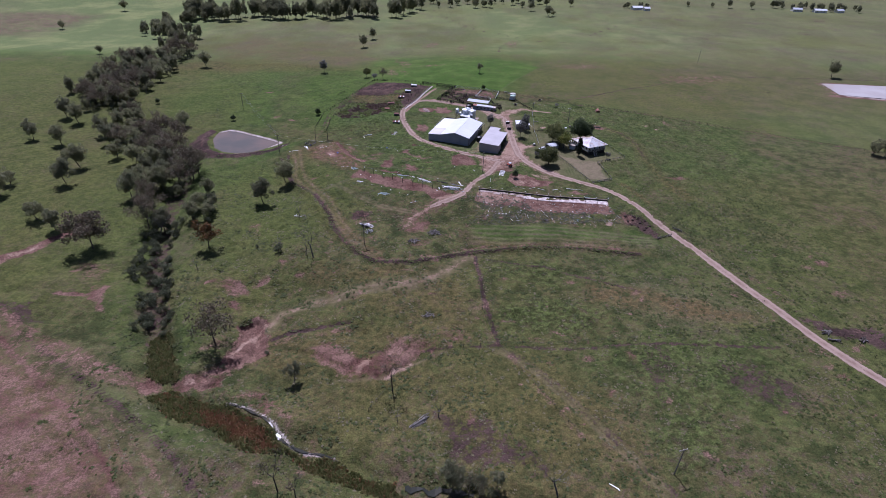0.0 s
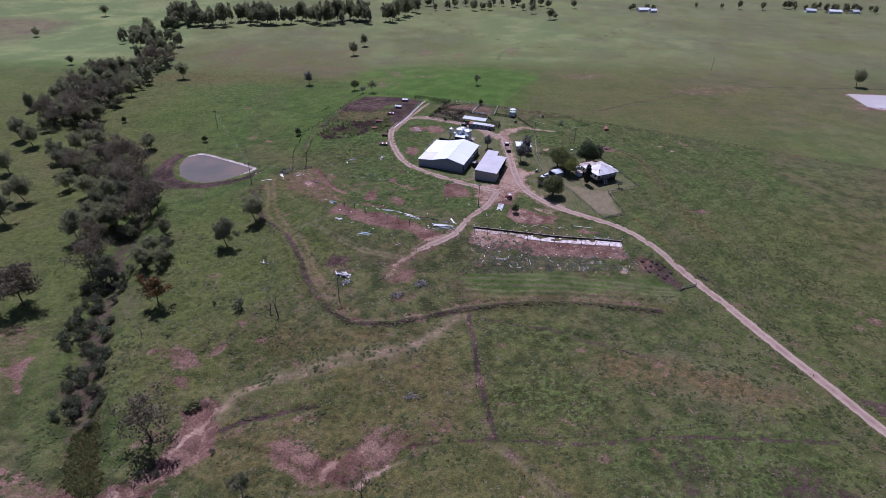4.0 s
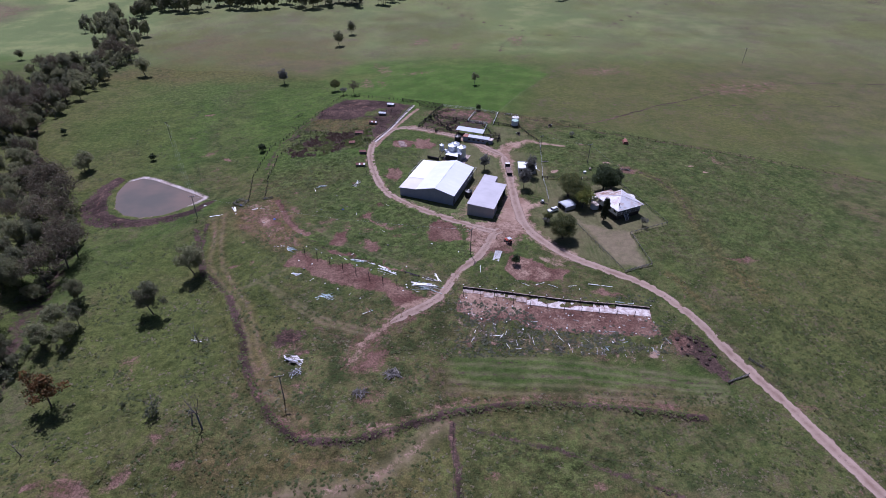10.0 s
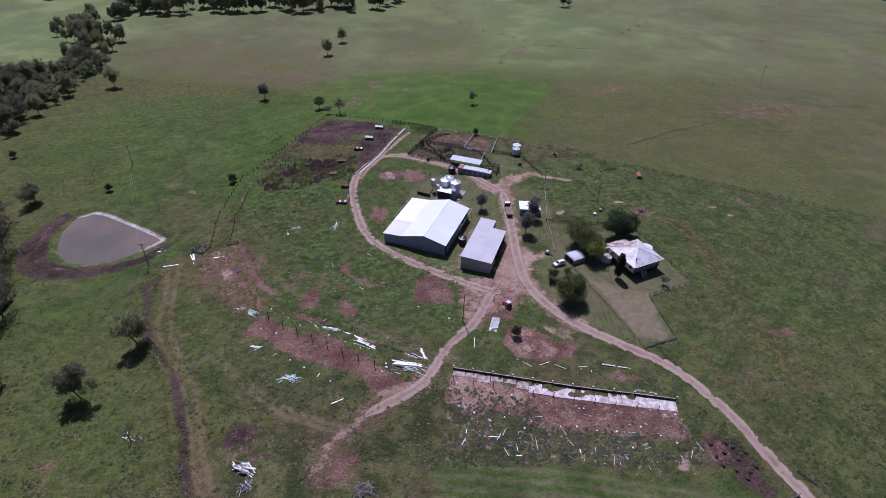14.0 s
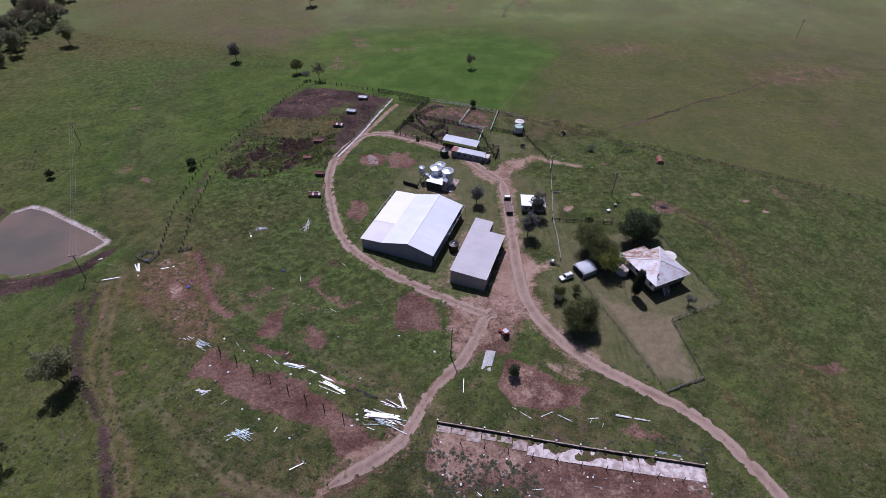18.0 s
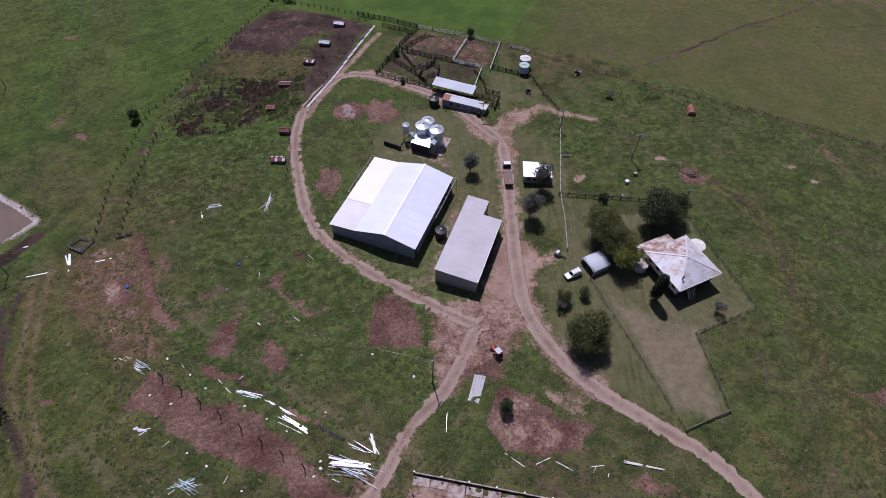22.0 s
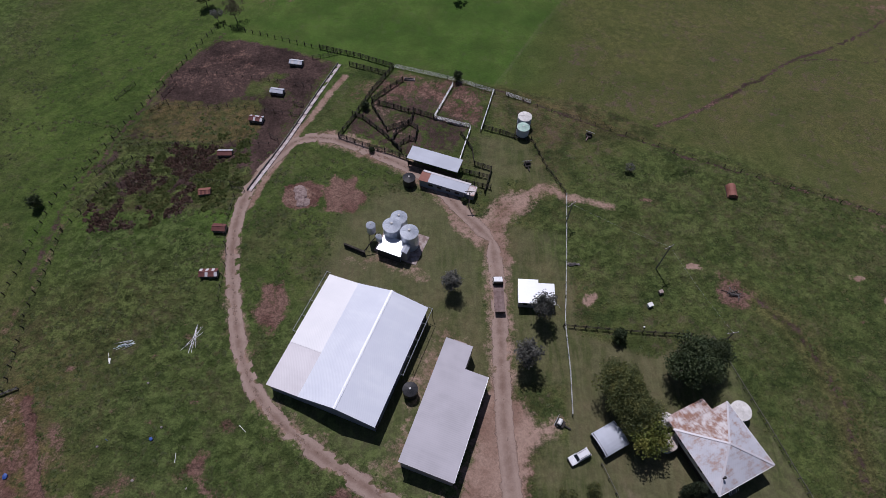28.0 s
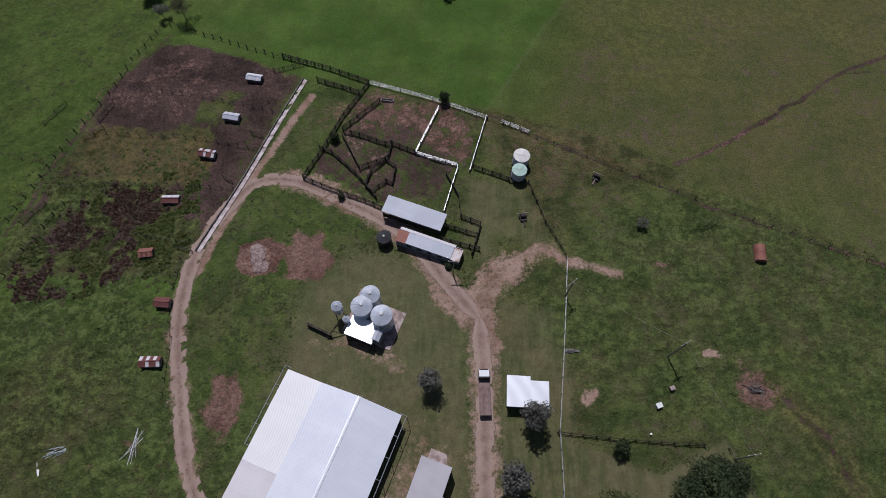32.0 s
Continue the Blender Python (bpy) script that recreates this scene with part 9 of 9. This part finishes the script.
sheet_bundle(17.0, 103.1, 74)
rods_heap("pipe_bundle", 51.6, 87.0, "bundle of white pipes on grass", 7, 8.8, 0.3, 23, ("white_plastic", "steel_pale"), -10, 2, 0.2, 0.14)
rods_heap("purlin_pile", 57.5, 77.6, "pale purlins lying on the ruined wall", 6, 6.0, 0.4, 24, PALE_RODS, -9, 3, 0.25, 0.12)
rods_heap("rod_cross", -41.7, 159.6, "star of crossed pale steel rods", 6, 7.2, 0.7, 25, ("steel_pale", "roof_cream"), 80, 34, 0.3, 0.10)
rods_heap("purlin_pile", -56, 159.1, "tangle of thin pale rods on weeds", 11, 7.5, 1.2, 26, PALE_RODS, 18, 14, 0.3, 0.09)
rods_heap("sheet_scrap", -60, 154.9, "bent white sheet scraps on weeds", 4, 2.6, 0.5, 27, ("white_plastic",), -50, 30, 0.2, 0.10, True)
rods_heap("sheet_scrap", -104.4, 144.1, "long white sheet beside the dam", 2, 5.6, 0.2, 28, ("roof_new",), 19, 2, 0.1, 0.14, True)
rods_heap("sheet_scrap", -96.2, 133.8, "long white sheet on the dam track", 2, 7.2, 0.2, 29, ("roof_new",), 19, 2, 0.1, 0.11, True)
rods_heap("sheet_scrap", -90.4, 137.5, "bright white sheets beside the loading pen", 4, 6.5, 0.5, 30, ("roof_new",), -60, 10, 0.3, 0.14, True)
rods_heap("sheet_scrap", -81.2, 138.4, "white sheet lying on bare ground", 2, 3.8, 0.15, 31, ("roof_new",), 22, 3, 0.1, 0.16, True)
for x, y, turn, L in ((-75.9, 127.6, -35, 2.2), (-70.5, 116.8, 55, 1.6), (-29.9, 142.5, -62, 3.8), (-26.2, 139.6, -40, 3.4), (-38.8, 133.8, 100, 3.2), (-30.3, 118.2, -30, 2.4), (-36, 119.5, -40, 1.8), (-27, 121, -35, 2.5), (-40.1, 103.2, -42, 4.6), (-36, 106.2, 50, 3.6), (-50.7, 107.7, -50, 1.6), (-35, 83.2, 70, 1.8), (-30.2, 82, 60, 2.0), (-39.7, 84.7, 14, 1.8), (-27.2, 75, 32, 5.6), (-26.8, 75.4, -40, 1.6), (-49, 90.1, 50, 1.8), (-11.6, 82.8, -20, 4.5), (10.2, 95.4, 90, 4.8), (44.6, 86.8, 66, 6.6), (43.2, 87, 8, 7.4), (41.2, 86.2, 60, 2.4), (34.6, 86.8, -28, 4.6), (24.4, 87.7, -34, 6.0), (30.3, 87.6, 24, 4.4), (-33, 125, 70, 1.6)):
    rods_heap("loose_rod", x, y, "single pale rod lying on the grass", 2 if L > 4 else 1, L, 0.12, int(abs(x * 7 + y)), ("steel_pale", "white_plastic") if y > 86 else PALE_RODS, turn, 3, 0.08, 0.11, group="loose rods")
for x, y, turn, L in ((6.2, 62.6, 60, 3.6), (19.4, 61.4, -84, 4.6), (24.6, 62.3, -86, 4.8), (33.2, 62.6, -62, 5.2), (39.6, 60.8, 80, 4.8), (43.8, 61.4, 72, 5.2), (55.6, 60.6, -86, 4.4), (66.0, 61.6, -70, 5.0), (7.4, 67, 80, 2.2), (32.3, 65, -70, 2.0), (44.6, 66.8, 85, 1.8), (50, 64.6, 0, 3), (26, 69.4, 4, 3.2), (41, 66.9, 5, 2.4), (60, 66, 15, 1.6), (13, 68, -40, 2)):
    rods_heap("loose_rod", x, y, "grey and white rod among the pad rubble", 1, L, 0.1, int(abs(x * 3 + y * 5)), ("timber_grey", "white_plastic", "steel_pale"), turn, 3, 0.1, 0.13, group="loose rods")
rods_heap("wire_tangle", 31.9, 58.8, "tangle of grey wire and rods", 16, 2.4, 0.9, 41, ("timber_grey", "steel_dark"), 0, 90, 0.6, 0.07)
rods_heap("timber_pile", -48.4, 55.2, "pile of pale sheets and broken timber", 24, 3.8, 2.0, 42, ("timber_grey", "iron", "timber_grey", "roof_white_old"), -25, 35, 0.8, 0.16, True)
rods_heap("timber_pile", -46.8, 50.2, "heap of grey broken timber and sheet", 24, 3.4, 1.3, 43, ("timber_grey", "dead", "iron"), 30, 80, 0.6, 0.14)
rods_heap("branch_pile", -18.2, 50.0, "pile of grey logs and branches", 40, 3.6, 1.9, 44, ("dead", "timber_grey", "dead"), 0, 90, 0.9, 0.16)
rods_heap("branch_pile", -27.0, 42.8, "pile of bare grey branches", 36, 3.6, 1.6, 45, ("dead", "dead", "timber_dark"), 0, 90, 0.8, 0.12)
rods_heap("branch_pile", -20.5, -3.0, "scatter of dry branches and rubble on the slope", 20, 3.0, 2.0, 46, ("dead", "timber_grey"), 20, 70, 0.6, 0.12)
rods_heap("branch_pile", 84.6, 173.2, "dark pile of burnt branches", 24, 2.8, 1.3, 47, ("timber_dark", "dead"), 0, 90, 0.7, 0.13)
rods_heap("fallen_tree", -23.8, -48.8, "fallen grey tree trunks beside the creek", 14, 12.0, 1.0, 48, ("dead", "timber_grey"), 42, 9, 0.8, 0.24)
rods_heap("fallen_logs", 117.8, -14.4, "burnt dark logs beside the road", 9, 3.6, 1.2, 49, ("timber_dark", "dead"), 30, 50, 0.6, 0.32)
rods_heap("fallen_logs", 118.2, -18.4, "dark logs at the muddy verge", 7, 4.0, 1.0, 50, ("timber_dark", "dead"), -20, 40, 0.5, 0.28)
rods_heap("fallen_logs", 127.8, -18.2, "dark stumps and logs in the mud", 9, 2.8, 1.3, 51, ("timber_dark", "dead"), 10, 60, 0.7, 0.34)
rods_heap("sheet_scrap", 28.4, -70.8, "white sheet scrap on the slope", 2, 2.6, 0.2, 52, ("roof_new",), -35, 12, 0.1, 0.14, True)
rods_heap("pallet_stack", 46.9, 180.4, "weathered grey pallet stack beside the pipe fence", 12, 2.6, 0.7, 53, ("timber_grey", "dead"), 4, 8, 0.5, 0.12, True)
rods_heap("timber_pile", -79.6, 63.5, "pale rubble and sticks under a dead tree", 16, 1.8, 2.4, 54, ("stone", "timber_grey", "white_plastic"), 0, 90, 0.4, 0.14)


pad_rubble()


def blocks(name, label, spots, material, size, group):
    rng = random.Random(len(spots))
    bm = B()
    bmesh.ops.create_icosphere(bm, subdivisions=1 if size < 1 else 3, radius=size)
    for v in bm.verts:
        v.co = Vector((v.co.x * 1.3, v.co.y, v.co.z * (0.7 if size < 1 else 0.3))) * rng.uniform(0.85, 1.1)
    first = None
    for x, y in spots:
        m = pose(x, y, hz(x, y) + (size * 0.45 if size < 1 else 0.0), rng.uniform(-6, 6), rng.uniform(-6, 6), rng.uniform(0, 180)) @ Matrix.Scale(rng.uniform(0.75, 1.25), 4)
        if first is None:
            first = part(name, bm, material)
            tagged(first, label, "block", group)
            first.matrix_basis = m
        else:
            copy_thing(first, m)


blocks("foam_block", "white foam block lying on the ground", [(-55.8, 100.5), (-50.6, 98.7), (-48.4, 105.6), (-44.1, 102.5), (-39.2, 100.6), (-34.5, 98.6), (-29.0, 95.8), (-24.1, 93.1), (-15.9, 86.8), (-15.6, 85.4), (-16.8, 83.8), (-44.2, 88.3), (-39.5, 85.8), (-31.2, 81.1), (-16.3, 97.3), (-7.3, 111.4), (-2.1, 108.3), (2.7, 105.8), (-54.7, 109.4)], "white_plastic", 0.3, "foam blocks on the western pad")
blocks("foam_block", "white foam block on the eastern pad", [(4.5, 79.6), (14.4, 76.8), (19.6, 76), (25, 75.4), (29, 73.6), (37.6, 72.2), (38.8, 72.2), (47.6, 71.2), (9, 70), (17, 69), (24, 68), (31.6, 66.6), (36, 66.6), (41, 65.4), (46, 65), (52.5, 66.2), (57, 63.6), (60.6, 61.6), (56.6, 71.4), (22, 66), (5, 72), (63, 70), (49, 60.4)], "white_plastic", 0.27, "foam blocks on the eastern pad")
blocks("field_stone", "pale stone on the grass", [(-46.2, 129.3), (-24, 111), (-35, 128), (-58.6, 118.3), (-66.6, 109.1), (-71.6, 105.4), (-52.9, 95.8), (-13, 123), (-43.5, 139.8), (-49.3, 149.3), (-55.6, 135.8)], "stone", 0.4, "stones on the slope")
blocks("blue_drum", "blue plastic drum on the grass", [(-54.2, 137.2), (-45, 137.4), (-89.2, 141.7), (-71.9, 129.8)], "blue_plastic", 0.42, "blue drums")
blocks("soil_mound", "low dark heap of compost", [(72.5, 60), (75.6, 58.5), (78.4, 60.4), (74, 55.6), (77.6, 55.4), (71, 56.6), (69.5, 62), (73.6, 62.6), (79.6, 57), (70, 58.8), (75.4, 61.6), (76, 53.6)], "dung", 0.5, "compost heaps beside the road")
blocks("ash_mound", "grey heap of ash and cuttings", [(-23.6, 200.8), (-22.6, 198.6), (-24, 202.8)], "ash", 2.0, "ash heaps")


# ---- weeds, reeds and tussocks ----
def clumps(name, label, xs, ys, size, tall, material, seed, blades=5):
    """Low leafy tufts joined into one sheet of growth."""
    rng = np.random.default_rng(seed)
    n = len(xs)
    z = height(xs, ys)
    s = size * rng.uniform(0.5, 1.4, n)
    h = tall * rng.uniform(0.5, 1.5, n)
    v, f = [], []
    ang0 = rng.uniform(0, 6.28, n)
    for k in range(blades):
        a = ang0 + 2 * math.pi * k / blades + rng.uniform(-0.4, 0.4, n)
        r = s * rng.uniform(0.6, 1.1, n)
        b = a + rng.uniform(0.7, 1.2, n)
        p0 = np.stack([xs, ys, z + h], -1)
        p1 = np.stack([xs + np.cos(a) * r, ys + np.sin(a) * r, z + h * rng.uniform(0.0, 0.5, n)], -1)
        p2 = np.stack([xs + np.cos((a + b) / 2) * r * 1.25, ys + np.sin((a + b) / 2) * r * 1.25, z + h * rng.uniform(0.1, 0.4, n)], -1)
        p3 = np.stack([xs + np.cos(b) * r * 0.9, ys + np.sin(b) * r * 0.9, z + h * rng.uniform(0.1, 0.7, n)], -1)
        v.append(np.stack([p0, p1, p2, p3], 1))
    v = np.concatenate(v).reshape(-1, 3)
    f = np.arange(len(v)).reshape(-1, 4)
    me = bpy.data.meshes.new(name)
    me.vertices.add(len(v))
    me.vertices.foreach_set("co", v.ravel())
    me.loops.add(f.size)
    me.loops.foreach_set("vertex_index", f.ravel())
    me.polygons.add(len(f))
    me.polygons.foreach_set("loop_start", np.arange(0, f.size, 4))
    me.update(calc_edges=True)
    me.materials.append(M[material])
    tagged(new(name, me), label, "grass", kind="stuff")


def layer_at(layer, xs, ys):
    i = np.clip(np.searchsorted(GX, xs), 0, len(GX) - 1)
    j = np.clip(np.searchsorted(GY, ys), 0, len(GY) - 1)
    return LAYERS[layer][j, i]


def scatter(n, x0, x1, y0, y1, seed, grain=7.0, keep=0.0, allow=0.35):
    """Random spots, thicker in patches, off the tracks, lawns and bare pads."""
    rng = np.random.default_rng(seed)
    xs, ys = rng.uniform(x0, x1, n), rng.uniform(y0, y1, n)
    patch = np.array([noise.noise((x / grain, y / grain, seed)) + 0.6 * noise.noise((x / grain * 3.1, y / grain * 3.1, seed)) for x, y in zip(xs, ys)]) + rng.normal(size=n) * 0.22
    rim = np.minimum.reduce([xs - x0, x1 - xs, ys - y0, y1 - ys])
    bare = np.maximum.reduce([layer_at(k, xs, ys) for k in ("dirt", "red", "mown", "pale")]) + 0.5 * layer_at("dark", xs, ys)
    wet = inside(xs, ys, DAM) > -1.5
    for line, gap in ((ROAD, 3.0), (LOOP, 2.7), (TRACK_SOUTH[:5], 2.4), (BRANCH, 2.6), ([(3.6, 82.2), (64.6, 72.3)], 3.4)):
        wet |= dist_line(xs, ys, line) < gap
    wet |= ys > np.interp(xs, [-400, -90, -62, -20, 30, 60, 94, 127, 162, 300], [420, 320, 272, 255, 245, 238, 218, 202, 185, 130])
    ok = (patch > keep) & (bare < allow + 0.2 * rng.random(n)) & ~wet & (rng.random(n) < smooth(rim, 0, 22))
    for bx0, bx1, by0, by1 in ((-23, 13, 139, 175), (6, 26, 128, 160), (60, 82, 126, 147), (-4, 10, 181, 193), (-4, 80, 43, 56)):
        ok &= ~((xs > bx0) & (xs < bx1) & (ys > by0) & (ys < by1))
    return xs[ok], ys[ok]


clumps("weeds", "leafy green weeds over the slope", *scatter(32000, -85, 40, 68, 225, 1, 7.0, 0.0), 0.44, 0.16, "weed", 1)
clumps("weeds", "leafy green weeds in the eastern paddock", *scatter(26000, 40, 160, 20, 225, 2, 6.0, 0.05), 0.45, 0.15, "weed", 2)
clumps("weeds", "leafy weeds on the lower pasture", *scatter(46000, -140, 150, -92, 92, 3, 9.0, 0.2), 0.55, 0.20, "weed", 3)
clumps("weeds", "leafy weeds in the western paddock", *scatter(20000, -190, -65, 50, 290, 4, 9.0, 0.3), 0.46, 0.13, "weed", 4)
clumps("tussocks", "dry straw-coloured grass tussocks", *scatter(36000, -120, 135, -92, 100, 5, 11.0, 0.15), 0.36, 0.16, "straw", 5)
clumps("pad_weeds", "grey-green weeds among the rubble of the eastern pad", *scatter(12000, -6, 74, 40, 86, 26, 4.0, -0.2, 0.95), 0.42, 0.2, "pad_weed", 26)
clumps("paddock_weeds", "rank weeds in the sty paddock", *scatter(9000, -92, -36, 192, 236, 6, 5.0, 0.12, 0.6), 0.55, 0.30, "weed", 6)


def paddock_docks():
    """Dead brown docks and rank growth in the lower half of the sty paddock."""
    rng = np.random.default_rng(14)
    n = 9000
    xs, ys = rng.uniform(-86, -40, n), rng.uniform(190, 226, n)
    lump = wander(xs, ys, 3.2, 67) + 0.7 * wander(xs, ys, 8, 68)
    ok = (inside(xs, ys, [(-82, 200), (-73, 213), (-63, 221), (-48, 218), (-44, 204), (-52, 198), (-66, 193), (-76.7, 190.1)]) > rng.uniform(-2, 2, n)) & (lump > 0.1)
    clumps("paddock_docks", "dark brown dead weeds in the sty paddock", xs[ok], ys[ok], 0.55, 0.6, "dock", 14, 5)
    green = (inside(xs, ys, [(-87.2, 188), (-74, 217), (-60, 226), (-42, 224), (-38, 200), (-56, 192)]) > 0) & (lump < -0.25)
    clumps("paddock_weeds", "tall olive weeds among the brown docks", xs[green], ys[green], 0.5, 0.55, "weed", 15, 5)


paddock_docks()


def reeds():
    rng = np.random.default_rng(9)
    far_side = curve_through([(-104.6, -38.1), (-95.4, -47), (-87.2, -47.7), (-77.2, -53.6), (-69.3, -58.6), (-60.1, -58.9), (-49.7, -64.9), (-37.4, -68.9), (-22, -74), (-8, -78)], 1.0)
    near_side = [*curve_through([(-101.8, -36.1), (-91.7, -39.8), (-81, -43), (-71.2, -48.4), (-63.6, -54.2), (-57.8, -58.9), (-44.4, -62.2), (-30, -68), (-18, -71), (-6, -73)], 1.0)]
    bed = [*far_side, *near_side[::-1]]
    n = 42000
    xs, ys = rng.uniform(-106, -6, n), rng.uniform(-79, -35, n)
    edge = inside(xs + 1.2 * wander(xs, ys, 4, 61), ys + 1.2 * wander(xs, ys, 4, 62), bed)
    pool = dist_line(xs, ys, [(-26, -68.8), (-18, -69.4), (-8, -71.2)])
    ok = (edge > rng.uniform(-0.6, 0.4, n)) & (pool > 2.6)
    rust = (inside(xs + 2.0 * wander(xs, ys, 5, 63), ys + 1.5 * wander(xs, ys, 4, 64), [(-88, -43.6), (-76.7, -45.5), (-66.7, -52), (-61.5, -57.1), (-66.7, -57.6), (-75.6, -53.2), (-84, -48.2)]) > rng.uniform(-1.2, 1.2, n)) | (rng.random(n) < 0.10)
    clumps("reeds", "rust-red reeds in the middle of the creek bed", xs[ok & rust], ys[ok & rust], 0.40, 0.75, "reed", 9, 4)
    clumps("reeds", "olive-green reeds along the creek bed", xs[ok & ~rust], ys[ok & ~rust], 0.42, 0.85, "reed_green", 12, 4)
    n = 5200
    xs, ys = rng.uniform(-116, -96, n), rng.uniform(-34, -8, n)
    ok = inside(xs + wander(xs, ys, 3, 65), ys + 1.2 * wander(xs, ys, 4, 66), [(-111.4, -23.6), (-114.2, -12.7), (-110.5, -9.8), (-103, -24.7), (-99.5, -31), (-104.5, -31.3), (-109.2, -29.9)]) > rng.uniform(-1, 0.4, n)
    clumps("reeds", "green reeds above the creek crossing", xs[ok], ys[ok], 0.42, 0.8, "reed_green", 10, 4)
    line = np.array(curve_through([(p[0] + 1.0, p[1] - 2.4) for p in CONTOUR], 0.5))
    pick = rng.integers(0, len(line), 800)
    clumps("bank_grass", "rank grass along the contour bank", line[pick, 0] + rng.normal(size=800) * 1.0, line[pick, 1] + rng.normal(size=800) * 1.0, 0.45, 0.2, "weed", 11, 4)


reeds()
